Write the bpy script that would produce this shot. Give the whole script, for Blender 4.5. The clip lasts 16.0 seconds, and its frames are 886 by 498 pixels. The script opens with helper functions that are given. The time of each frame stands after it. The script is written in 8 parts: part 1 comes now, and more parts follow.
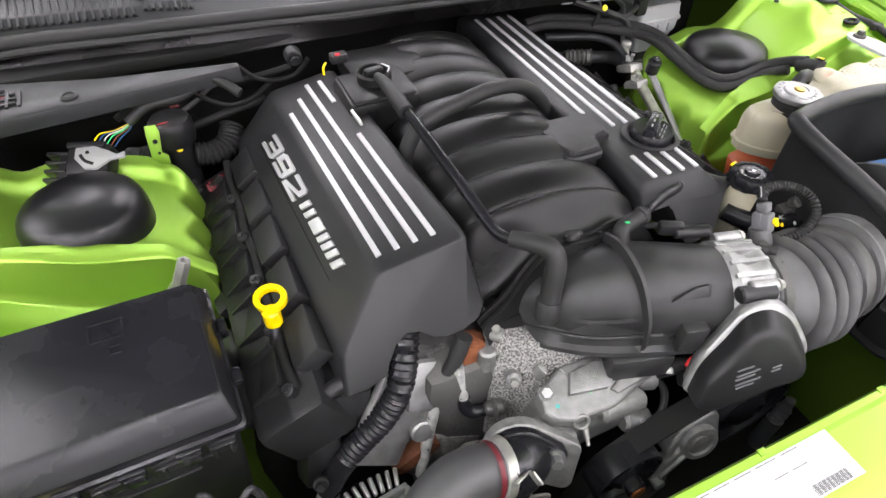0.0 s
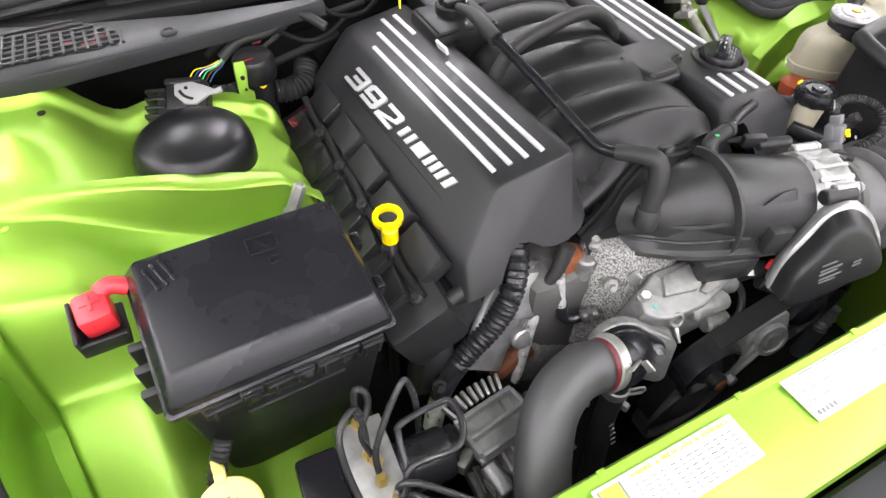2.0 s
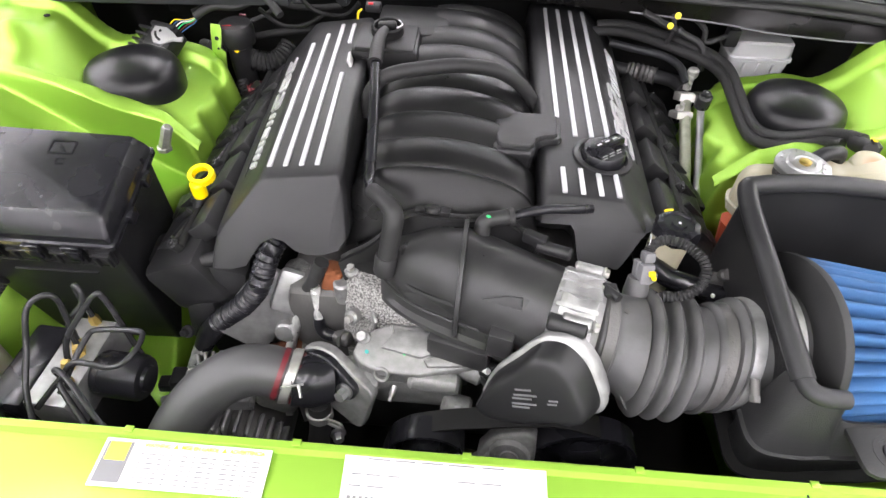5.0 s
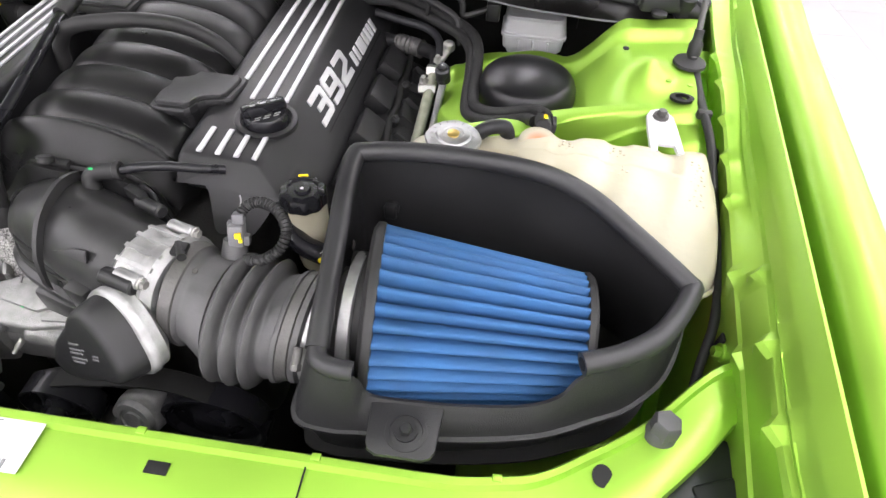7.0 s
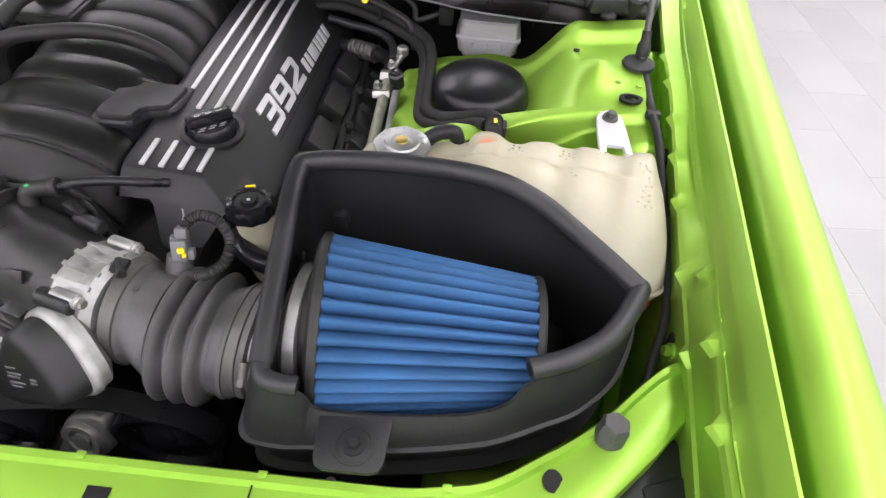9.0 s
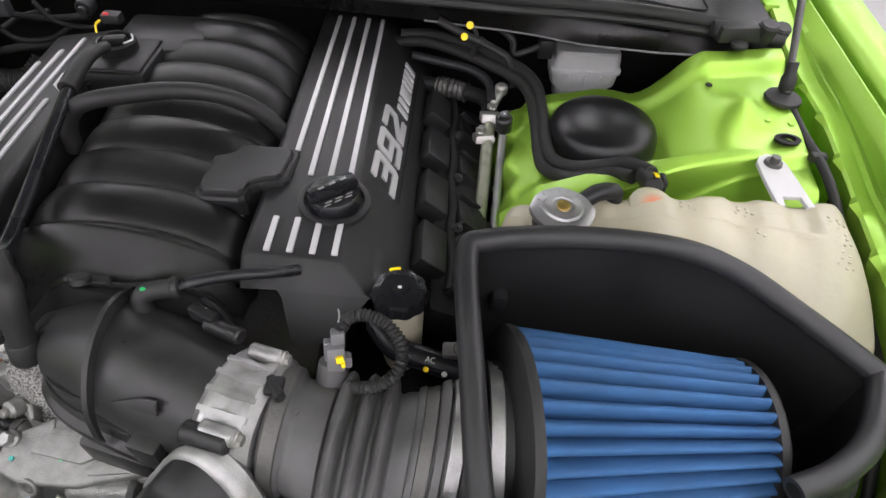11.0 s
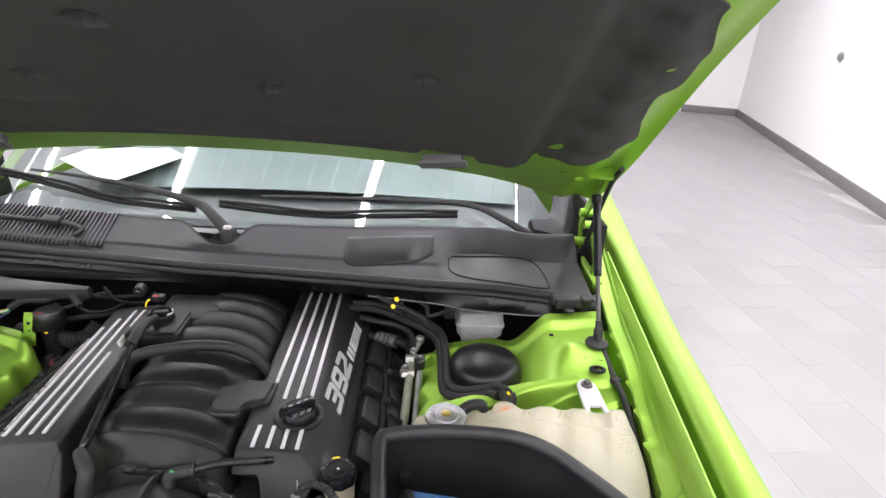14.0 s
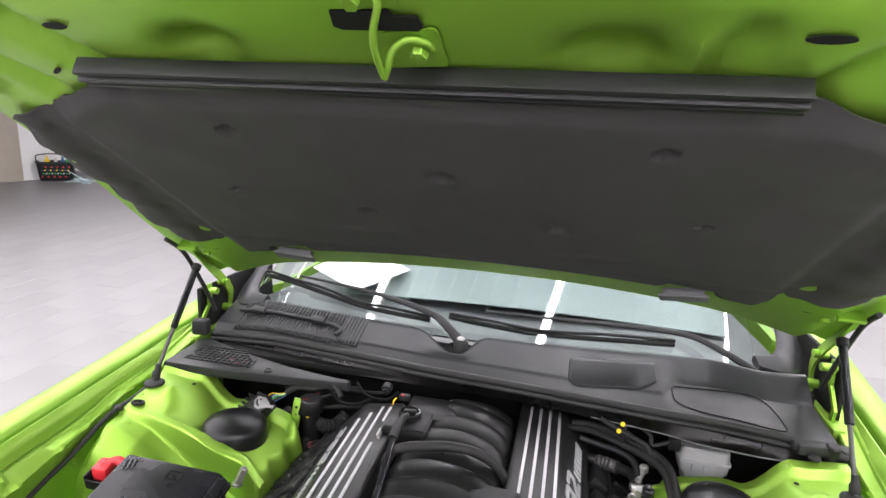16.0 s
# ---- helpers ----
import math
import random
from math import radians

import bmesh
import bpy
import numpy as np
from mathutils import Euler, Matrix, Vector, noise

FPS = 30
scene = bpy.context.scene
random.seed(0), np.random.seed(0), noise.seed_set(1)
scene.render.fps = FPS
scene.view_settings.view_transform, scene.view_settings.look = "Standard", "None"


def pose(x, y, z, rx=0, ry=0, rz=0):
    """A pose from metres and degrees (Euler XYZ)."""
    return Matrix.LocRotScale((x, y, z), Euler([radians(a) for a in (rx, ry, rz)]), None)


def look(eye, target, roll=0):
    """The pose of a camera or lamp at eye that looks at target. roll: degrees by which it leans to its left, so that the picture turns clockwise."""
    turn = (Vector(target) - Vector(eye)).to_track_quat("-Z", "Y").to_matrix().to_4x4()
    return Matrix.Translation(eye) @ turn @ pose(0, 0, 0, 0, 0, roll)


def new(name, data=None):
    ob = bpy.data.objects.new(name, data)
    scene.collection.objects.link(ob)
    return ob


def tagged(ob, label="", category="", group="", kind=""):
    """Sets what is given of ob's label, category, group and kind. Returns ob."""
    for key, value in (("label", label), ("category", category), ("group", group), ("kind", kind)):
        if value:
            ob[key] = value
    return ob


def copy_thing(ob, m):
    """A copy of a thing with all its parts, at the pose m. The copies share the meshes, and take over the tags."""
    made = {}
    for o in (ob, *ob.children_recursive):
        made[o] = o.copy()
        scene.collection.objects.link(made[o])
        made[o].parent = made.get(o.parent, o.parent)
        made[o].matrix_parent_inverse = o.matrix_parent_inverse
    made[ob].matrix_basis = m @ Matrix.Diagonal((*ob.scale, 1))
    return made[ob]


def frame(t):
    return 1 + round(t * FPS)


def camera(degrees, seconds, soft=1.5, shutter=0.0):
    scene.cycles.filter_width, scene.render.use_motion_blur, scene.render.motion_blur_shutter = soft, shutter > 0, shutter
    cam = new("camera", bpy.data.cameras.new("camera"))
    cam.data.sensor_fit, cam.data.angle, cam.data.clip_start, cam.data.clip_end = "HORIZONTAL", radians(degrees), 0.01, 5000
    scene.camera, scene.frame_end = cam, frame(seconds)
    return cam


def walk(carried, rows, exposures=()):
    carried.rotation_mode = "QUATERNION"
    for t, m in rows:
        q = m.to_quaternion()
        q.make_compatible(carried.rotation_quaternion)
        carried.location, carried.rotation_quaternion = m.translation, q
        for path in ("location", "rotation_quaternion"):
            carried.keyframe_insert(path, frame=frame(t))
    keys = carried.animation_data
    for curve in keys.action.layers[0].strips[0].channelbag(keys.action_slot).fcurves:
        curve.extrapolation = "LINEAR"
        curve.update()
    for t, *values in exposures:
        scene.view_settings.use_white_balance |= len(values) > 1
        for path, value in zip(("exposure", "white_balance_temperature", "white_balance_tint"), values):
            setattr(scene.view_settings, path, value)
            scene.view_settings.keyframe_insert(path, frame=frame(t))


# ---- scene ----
cam = camera(75.7, 16.0)
PATH = [
    (0, (-0.353, -0.13, 1.401), (0.248, 1.148, -0.015), 1.2),
    (0.5, (-0.449, -0.112, 1.404), (0.171, 1.154, -0.015), 0.8),
    (1, (-0.483, -0.105, 1.395), (0.133, 1.137, -0.046), 0.7),
    (1.5, (-0.503, -0.114, 1.392), (0.104, 1.073, -0.099), 0.8),
    (2, (-0.517, -0.13, 1.398), (0.087, 1.032, -0.114), 0.9),
    (2.5, (-0.498, -0.141, 1.41), (0.082, 1.023, -0.11), 1.2),
    (3, (-0.425, -0.157, 1.413), (0.038, 1.051, -0.111), 1.3),
    (3.2, (-0.386, -0.164, 1.412), (0.005, 1.064, -0.117), 1.2),
    (5.3, (0.113, -0.268, 1.429), (0.012, 1.082, -0.043), 2.3),
    (5.5, (0.184, -0.259, 1.419), (0.057, 1.087, -0.054), 2.2),
    (6, (0.336, -0.242, 1.411), (0.195, 1.078, -0.085), 3.1),
    (6.5, (0.445, -0.23, 1.406), (0.313, 1.091, -0.09), 3.5),
    (7, (0.502, -0.225, 1.408), (0.391, 1.097, -0.089), 3.9),
    (7.5, (0.527, -0.225, 1.404), (0.431, 1.099, -0.091), 4.1),
    (8, (0.538, -0.22, 1.41), (0.454, 1.105, -0.085), 4.1),
    (8.2, (0.54, -0.218, 1.41), (0.464, 1.112, -0.081), 4.2),
    (10.3, (0.445, -0.164, 1.418), (0.441, 1.167, -0.075), 4.3),
    (10.5, (0.407, -0.146, 1.419), (0.403, 1.185, -0.074), 4.1),
    (11, (0.322, -0.1, 1.389), (0.348, 1.248, -0.089), 3.6),
    (11.5, (0.305, -0.085, 1.399), (0.383, 1.267, -0.073), 3.4),
    (12, (0.322, -0.104, 1.429), (0.436, 1.262, -0.027), 3.2),
    (12.5, (0.369, -0.142, 1.468), (0.516, 1.301, 0.092), 3.4),
    (13, (0.389, -0.2, 1.498), (0.559, 1.351, 0.247), 3.3),
    (13.5, (0.397, -0.289, 1.555), (0.565, 1.397, 0.493), 3.5),
    (14, (0.394, -0.421, 1.613), (0.489, 1.411, 0.814), 3.6),
    (14.5, (0.378, -0.54, 1.665), (0.32, 1.36, 1.043), 3.3),
    (15, (0.316, -0.586, 1.683), (0.067, 1.334, 1.183), 3.1),
    (15.5, (0.256, -0.575, 1.681), (-0.134, 1.331, 1.219), 2.9),
    (16, (0.196, -0.543, 1.662), (-0.229, 1.358, 1.207), 2.7),
]
walk(cam, [(t, look(eye, target, roll)) for t, eye, target, roll in PATH],
     [(0, 0.30), (1.5, 0.56), (3.2, 0.50), (5.3, 0.50), (7, 0.30), (8.2, 0.10), (10.3, -0.44), (11, -0.42), (12, -0.04), (13, 0.18), (14, -0.18), (15, -0.08), (16, -0.10)])

# ---------------------------------------------------------------- light
ROOM_TURN = -14.0          # the hall stands at an angle to the car
CEILING = 3.6

world = bpy.data.worlds.new("hall_world")
scene.world = world
world.use_nodes = True
world.node_tree.nodes["Background"].inputs[0].default_value = (0.9, 0.95, 1.0, 1)
world.node_tree.nodes["Background"].inputs[1].default_value = 0.25

ROOM = pose(0, 0, 0, 0, 0, ROOM_TURN)
LAMP_ROWS = (-6.6, -5.0, -3.4, -1.8, -0.2, 1.4, 3.0)
LAMP_Y, LAMP_LONG = -0.1, 16.4
for lx in LAMP_ROWS:
    lamp = bpy.data.lights.new("tube_light", "AREA")
    lamp.shape, lamp.size, lamp.size_y, lamp.energy = "RECTANGLE", 0.07, LAMP_LONG, 345
    lamp.color = (1.0, 0.955, 1.01)
    ob = new("tube_light", lamp)
    ob.matrix_world = ROOM @ pose(lx, LAMP_Y, CEILING - 0.16)


# ---------------------------------------------------------------- materials
def principled(name, color, rough=0.5, metal=0.0, coat=0.0, ior=1.5):
    m = bpy.data.materials.new(name)
    m.use_nodes = True
    b = m.node_tree.nodes["Principled BSDF"]
    b.inputs["Base Color"].default_value = (*color, 1)
    b.inputs["Roughness"].default_value = rough
    b.inputs["Metallic"].default_value = metal
    b.inputs["Coat Weight"].default_value = coat
    b.inputs["Coat Roughness"].default_value = 0.22
    b.inputs["IOR"].default_value = ior
    if max(color) < 0.035:
        b.inputs["Specular IOR Level"].default_value = 0.25 if max(color) < 0.009 else 0.31
    return m, m.node_tree, b


def worn(name, color, rough=0.5, metal=0.0, coat=0.0, grain=400.0, bump=0.15, stain=9.0, vary=0.25, rvary=0.12, dust=0.0, fine=0.002):
    """A surface with fine grain in its relief, and soft stains in colour and gloss."""
    m, t, b = principled(name, color, rough, metal, coat)
    co = t.nodes.new("ShaderNodeTexCoord")
    n1 = t.nodes.new("ShaderNodeTexNoise")
    n1.inputs["Scale"].default_value, n1.inputs["Detail"].default_value = grain, 3
    n2 = t.nodes.new("ShaderNodeTexNoise")
    n2.inputs["Scale"].default_value, n2.inputs["Detail"].default_value = stain, 6
    for n in (n1, n2):
        t.links.new(co.outputs["Object"], n.inputs["Vector"])
    bp = t.nodes.new("ShaderNodeBump")
    bp.inputs["Strength"].default_value, bp.inputs["Distance"].default_value = bump, fine
    t.links.new(n1.outputs["Fac"], bp.inputs["Height"])
    t.links.new(bp.outputs["Normal"], b.inputs["Normal"])
    ramp = t.nodes.new("ShaderNodeMapRange")
    ramp.inputs["From Min"].default_value, ramp.inputs["From Max"].default_value = 0.3, 0.7
    ramp.inputs["To Min"].default_value, ramp.inputs["To Max"].default_value = 1 - vary, 1 + vary
    t.links.new(n2.outputs["Fac"], ramp.inputs["Value"])
    mul = t.nodes.new("ShaderNodeVectorMath")
    mul.operation = "SCALE"
    mul.inputs[0].default_value = color
    t.links.new(ramp.outputs["Result"], mul.inputs["Scale"])
    t.links.new(mul.outputs["Vector"], b.inputs["Base Color"])
    rr = t.nodes.new("ShaderNodeMapRange")
    rr.inputs["From Min"].default_value, rr.inputs["From Max"].default_value = 0.3, 0.7
    rr.inputs["To Min"].default_value, rr.inputs["To Max"].default_value = max(0.02, rough - rvary), min(1, rough + rvary)
    t.links.new(n2.outputs["Fac"], rr.inputs["Value"])
    t.links.new(rr.outputs["Result"], b.inputs["Roughness"])
    return m


M = {}
M["green"] = worn("green_metallic_paint", (0.262, 0.455, 0.052), 0.50, 0.76, 0.30, grain=1500, bump=0.04, vary=0.05, rvary=0.05)
M["green"].node_tree.nodes["Principled BSDF"].inputs["Coat Roughness"].default_value = 0.24
M["plastic"] = worn("textured_black_plastic", (0.0125, 0.0125, 0.0133), 0.40, grain=900, bump=0.35, vary=0.15, fine=0.0006)
M["cover"] = worn("satin_cover_plastic", (0.0150, 0.0150, 0.0158), 0.44, grain=900, bump=0.5, vary=0.10, fine=0.0005)
M["manifold"] = worn("moulded_black_plastic", (0.0082, 0.0082, 0.0084), 0.38, grain=600, bump=0.25, vary=0.25, fine=0.0006)
# the manifold's plastic, dusty and made paler for the stronger front light
M["duct"] = worn("dusty_front_lit_plastic", (0.022, 0.022, 0.0223), 0.38, grain=600, bump=0.15, stain=30, vary=0.25, fine=0.0006)
M["gloss"] = worn("smooth_black_plastic", (0.010, 0.010, 0.012), 0.27, grain=700, bump=0.12, vary=0.2, rvary=0.1, fine=0.0005)
M["satin"] = worn("satin_black_cap", (0.0085, 0.0085, 0.0095), 0.33, grain=900, bump=0.06, vary=0.2, rvary=0.04, fine=0.0005)
M["rubber"] = worn("black_rubber", (0.017, 0.017, 0.0172), 0.55, grain=600, bump=0.2, fine=0.0006)
M["hose"] = worn("matt_hose_rubber", (0.045, 0.045, 0.046), 0.5, grain=500, bump=0.15, vary=0.2, fine=0.0006)
M["greyrubber"] = worn("dusty_grey_rubber", (0.062, 0.0615, 0.062), 0.55, grain=300, bump=0.2, stain=25, vary=0.35, fine=0.0008)
M["foam"] = worn("rubber_edge_trim", (0.022, 0.022, 0.0235), 0.42, grain=1200, bump=0.3, fine=0.0005)
M["shield"] = worn("pebbled_black_plastic", (0.013, 0.013, 0.0137), 0.46, grain=700, bump=0.6, fine=0.0009)
M["cowl"] = worn("grey_cowl_plastic", (0.0135, 0.014, 0.0155), 0.43, grain=1200, bump=0.3, vary=0.12, fine=0.0004)
M["pipe"] = worn("coated_black_pipe", (0.030, 0.030, 0.032), 0.24, 0.3, grain=500, bump=0.05, vary=0.2, fine=0.0004)
M["skirt"] = worn("shiny_black_skirt", (0.0045, 0.0042, 0.004), 0.30, grain=500, bump=0.1, vary=0.2, fine=0.0005)
# near-black for black parts; also puts shade in holes and the deep bay
M["dark"] = worn("black_parts_and_shade", (0.006, 0.006, 0.006), 0.7, grain=60, bump=0.3)
M["felt"] = worn("hood_liner_felt", (0.036, 0.0335, 0.0345), 0.80, grain=900, bump=0.6, vary=0.12, fine=0.0015)
M["silver"] = worn("brushed_silver", (0.52, 0.52, 0.53), 0.48, 0.35, grain=900, bump=0.1, vary=0.06)
M["letter"] = worn("silver_lettering", (0.56, 0.56, 0.57), 0.42, 0.5, grain=900, bump=0.05, vary=0.05)
M["alu"] = worn("cast_aluminium", (0.20, 0.20, 0.195), 0.46, 0.5, grain=700, bump=0.5, stain=90, vary=0.26, fine=0.0014)
M["casting"] = worn("weathered_casting", (0.175, 0.172, 0.166), 0.5, 0.5, grain=420, bump=1.0, stain=110, vary=0.5, fine=0.003)
M["alusmooth"] = worn("machined_aluminium", (0.30, 0.30, 0.297), 0.48, 0.7, grain=500, bump=0.3, stain=60, vary=0.22, fine=0.001)
M["acpipe"] = worn("dull_olive_aluminium", (0.27, 0.275, 0.22), 0.45, 0.6, grain=300, bump=0.1, stain=60, vary=0.2)
M["steel"] = worn("zinc_steel", (0.36, 0.355, 0.335), 0.42, 0.7, grain=300, bump=0.1, stain=60, vary=0.2)
M["chrome"] = worn("bright_steel", (0.36, 0.36, 0.365), 0.40, 0.85, grain=200, bump=0.05, stain=50, vary=0.1)
M["brass"] = worn("brass", (0.55, 0.40, 0.12), 0.35, 0.9, vary=0.2)
M["blue"] = worn("blue_filter_gauze", (0.021, 0.092, 0.235), 0.70, grain=1100, bump=1.0, stain=14, vary=0.22, fine=0.0016)
M["red"] = worn("red_plastic", (0.60, 0.025, 0.035), 0.42, grain=700, bump=0.1, vary=0.1)
M["yellow"] = worn("yellow_plastic", (0.85, 0.62, 0.0), 0.35, grain=500, bump=0.05, vary=0.05)
M["white"] = worn("white_plastic", (0.42, 0.42, 0.42), 0.5, grain=400, bump=0.1, vary=0.08)
M["lever"] = worn("grey_lever_plastic", (0.25, 0.25, 0.245), 0.5, vary=0.1)
M["clipgrey"] = worn("grey_clip_plastic", (0.11, 0.11, 0.115), 0.45, vary=0.1)
M["rust"] = worn("rusty_orange_iron", (0.13, 0.040, 0.013), 0.8, 0.1, grain=150, bump=0.8, vary=0.5)
M["rotor"] = worn("dark_iron", (0.085, 0.083, 0.08), 0.5, 0.5, grain=200, bump=0.4)
M["paper"] = worn("label_paper", (0.53, 0.53, 0.52), 0.45, grain=300, bump=0.02, vary=0.05)
M["ink"] = worn("label_ink", (0.15, 0.15, 0.155), 0.5, vary=0.1)
M["labelyellow"] = worn("label_yellow", (0.80, 0.66, 0.05), 0.4, vary=0.05)
M["wall"] = worn("white_wall_paint", (0.80, 0.79, 0.79), 0.6, grain=80, bump=0.05, stain=0.7, vary=0.03)
M["skirting"] = worn("grey_skirting", (0.17, 0.16, 0.165), 0.5, vary=0.08)
M["grout"] = worn("pale_grout", (0.33, 0.325, 0.32), 0.8, grain=90, vary=0.1)
M["cloth"] = worn("pale_blue_cloth", (0.55, 0.68, 0.70), 0.9, grain=120, bump=0.6, vary=0.2)
M["beige"] = worn("beige_door", (0.42, 0.37, 0.31), 0.5, vary=0.05)
M["ceil"] = worn("white_deck_ceiling", (0.74, 0.76, 0.77), 0.6, grain=20, bump=0.05, stain=1.5, vary=0.05)
M["foil"] = worn("crinkled_foil", (0.60, 0.60, 0.59), 0.34, 0.6, grain=160, bump=1.0, stain=70, vary=0.25, fine=0.004)
M["copper"] = worn("copper_bolt", (0.45, 0.16, 0.06), 0.4, 0.8, vary=0.2)
M["dotgreen"] = worn("green_paint_dot", (0.02, 0.45, 0.12), 0.5, vary=0.05)
M["dotteal"] = worn("teal_paint_dot", (0.03, 0.30, 0.27), 0.5, vary=0.05)
M["darkred"] = worn("dark_red_rubber", (0.12, 0.010, 0.016), 0.5, vary=0.2)
M["yellowpale"] = worn("pale_yellow_plastic", (0.80, 0.70, 0.20), 0.4, vary=0.05)
M["braid"] = worn("braided_black_sleeve", (0.016, 0.016, 0.016), 0.5, grain=1000, bump=1.0, fine=0.0015)
M["shade"] = worn("pale_blue_sunshade", (0.085, 0.10, 0.10), 0.55, grain=120, bump=0.1, stain=4, vary=0.1)
M["dash"] = worn("dark_dashboard", (0.05, 0.05, 0.052), 0.6, grain=300, bump=0.2)


def tank_plastic(name, color, scatter):
    m, t, b = principled(name, color, 0.42)
    b.inputs["Subsurface Weight"].default_value = scatter
    b.inputs["Subsurface Radius"].default_value = (0.02, 0.015, 0.008)
    b.inputs["Subsurface Scale"].default_value = 0.6
    co = t.nodes.new("ShaderNodeTexCoord")
    n = t.nodes.new("ShaderNodeTexNoise")
    n.inputs["Scale"].default_value, n.inputs["Detail"].default_value = 14, 5
    t.links.new(co.outputs["Object"], n.inputs["Vector"])
    r = t.nodes.new("ShaderNodeMapRange")
    r.inputs["To Min"].default_value, r.inputs["To Max"].default_value = 0.86, 1.1
    t.links.new(n.outputs["Fac"], r.inputs["Value"])
    v = t.nodes.new("ShaderNodeVectorMath")
    v.operation = "SCALE"
    v.inputs[0].default_value = color
    t.links.new(r.outputs["Result"], v.inputs["Scale"])
    t.links.new(v.outputs["Vector"], b.inputs["Base Color"])
    bp = t.nodes.new("ShaderNodeBump")
    bp.inputs["Strength"].default_value, bp.inputs["Distance"].default_value = 0.25, 0.002
    n2 = t.nodes.new("ShaderNodeTexNoise")
    n2.inputs["Scale"].default_value = 90
    t.links.new(co.outputs["Object"], n2.inputs["Vector"])
    t.links.new(n2.outputs["Fac"], bp.inputs["Height"])
    t.links.new(bp.outputs["Normal"], b.inputs["Normal"])
    return m


M["tank"] = tank_plastic("milky_tank_plastic", (0.37, 0.345, 0.255), 0.15)
M["coolant"] = tank_plastic("orange_coolant_behind_plastic", (0.50, 0.105, 0.050), 0.3)
M["pinkspot"] = tank_plastic("pink_stained_plastic", (0.37, 0.345, 0.255), 0.15)


def stain(m, centre, r0, r1, color):
    """A soft round stain in the plastic, about a place in the part's own coordinates."""
    t = m.node_tree
    b = t.nodes["Principled BSDF"]
    co = t.nodes.new("ShaderNodeTexCoord")
    d = t.nodes.new("ShaderNodeVectorMath")
    d.operation = "DISTANCE"
    d.inputs[1].default_value = centre
    t.links.new(co.outputs["Object"], d.inputs[0])
    r = t.nodes.new("ShaderNodeMapRange")
    r.interpolation_type = "SMOOTHSTEP"
    r.inputs["From Min"].default_value, r.inputs["From Max"].default_value = r0, r1
    r.inputs["To Min"].default_value, r.inputs["To Max"].default_value = 1, 0
    t.links.new(d.outputs["Value"], r.inputs["Value"])
    mix = t.nodes.new("ShaderNodeMix")
    mix.data_type = "RGBA"
    src = b.inputs["Base Color"].links[0].from_socket
    t.links.new(r.outputs["Result"], mix.inputs[0])
    t.links.new(src, mix.inputs[6])
    mix.inputs[7].default_value = (*color, 1)
    t.links.new(mix.outputs[2], b.inputs["Base Color"])


stain(M["pinkspot"], (-0.035, 0.040, 0.243), 0.005, 0.021, (0.55, 0.17, 0.08))


def speckle(m, scale, dark, light):
    """Coarse pale grains in the colour of a raw sand casting."""
    t = m.node_tree
    b = t.nodes["Principled BSDF"]
    co = t.nodes.new("ShaderNodeTexCoord")
    n = t.nodes.new("ShaderNodeTexNoise")
    n.inputs["Scale"].default_value, n.inputs["Detail"].default_value = scale, 2.5
    t.links.new(co.outputs["Object"], n.inputs["Vector"])
    r = t.nodes.new("ShaderNodeValToRGB")
    r.color_ramp.elements[0].position, r.color_ramp.elements[1].position = 0.40, 0.60
    r.color_ramp.elements[0].color, r.color_ramp.elements[1].color = (*dark, 1), (*light, 1)
    t.links.new(n.outputs["Fac"], r.inputs["Fac"])
    t.links.new(r.outputs["Color"], b.inputs["Base Color"])
    return m


M["rough"] = speckle(worn("sand_cast_aluminium", (0.25, 0.245, 0.235), 0.55, 0.35, grain=420, bump=1.0, stain=60, fine=0.004), 430, (0.085, 0.083, 0.080), (0.37, 0.365, 0.35))


def glass_material():
    m, t, b = principled("tinted_windscreen", (0.86, 0.95, 0.93), 0.0)
    b.inputs["Transmission Weight"].default_value = 1.0
    b.inputs["IOR"].default_value = 1.52
    return m


M["glass"] = glass_material()


def floor_tile_material():
    m = worn("grey_porcelain_tile", (0.240, 0.234, 0.236), 0.36, grain=40, bump=0.03, stain=2.0, vary=0.07, rvary=0.03)
    t = m.node_tree
    b = t.nodes["Principled BSDF"]
    info = t.nodes.new("ShaderNodeObjectInfo")
    geo = t.nodes.new("ShaderNodeNewGeometry")
    add = t.nodes.new("ShaderNodeMath")
    add.operation = "ADD"
    t.links.new(info.outputs["Random"], add.inputs[0])
    t.links.new(geo.outputs["Random Per Island"], add.inputs[1])
    wrap = t.nodes.new("ShaderNodeMath")
    wrap.operation = "FRACT"
    t.links.new(add.outputs[0], wrap.inputs[0])
    r = t.nodes.new("ShaderNodeMapRange")
    r.inputs["To Min"].default_value, r.inputs["To Max"].default_value = 0.955, 1.045
    t.links.new(wrap.outputs[0], r.inputs["Value"])
    link = b.inputs["Base Color"].links[0]
    src = link.from_socket
    v = t.nodes.new("ShaderNodeVectorMath")
    v.operation = "SCALE"
    t.links.new(src, v.inputs[0])
    t.links.new(r.outputs["Result"], v.inputs["Scale"])
    t.links.new(v.outputs["Vector"], b.inputs["Base Color"])
    return m


M["tile"] = floor_tile_material()


# ---------------------------------------------------------------- mesh helpers
def thing(name, loc, label, category, group="", kind=""):
    e = new(name)
    e.location = loc
    e.empty_display_size = 0.05
    return tagged(e, label, category, group, kind)


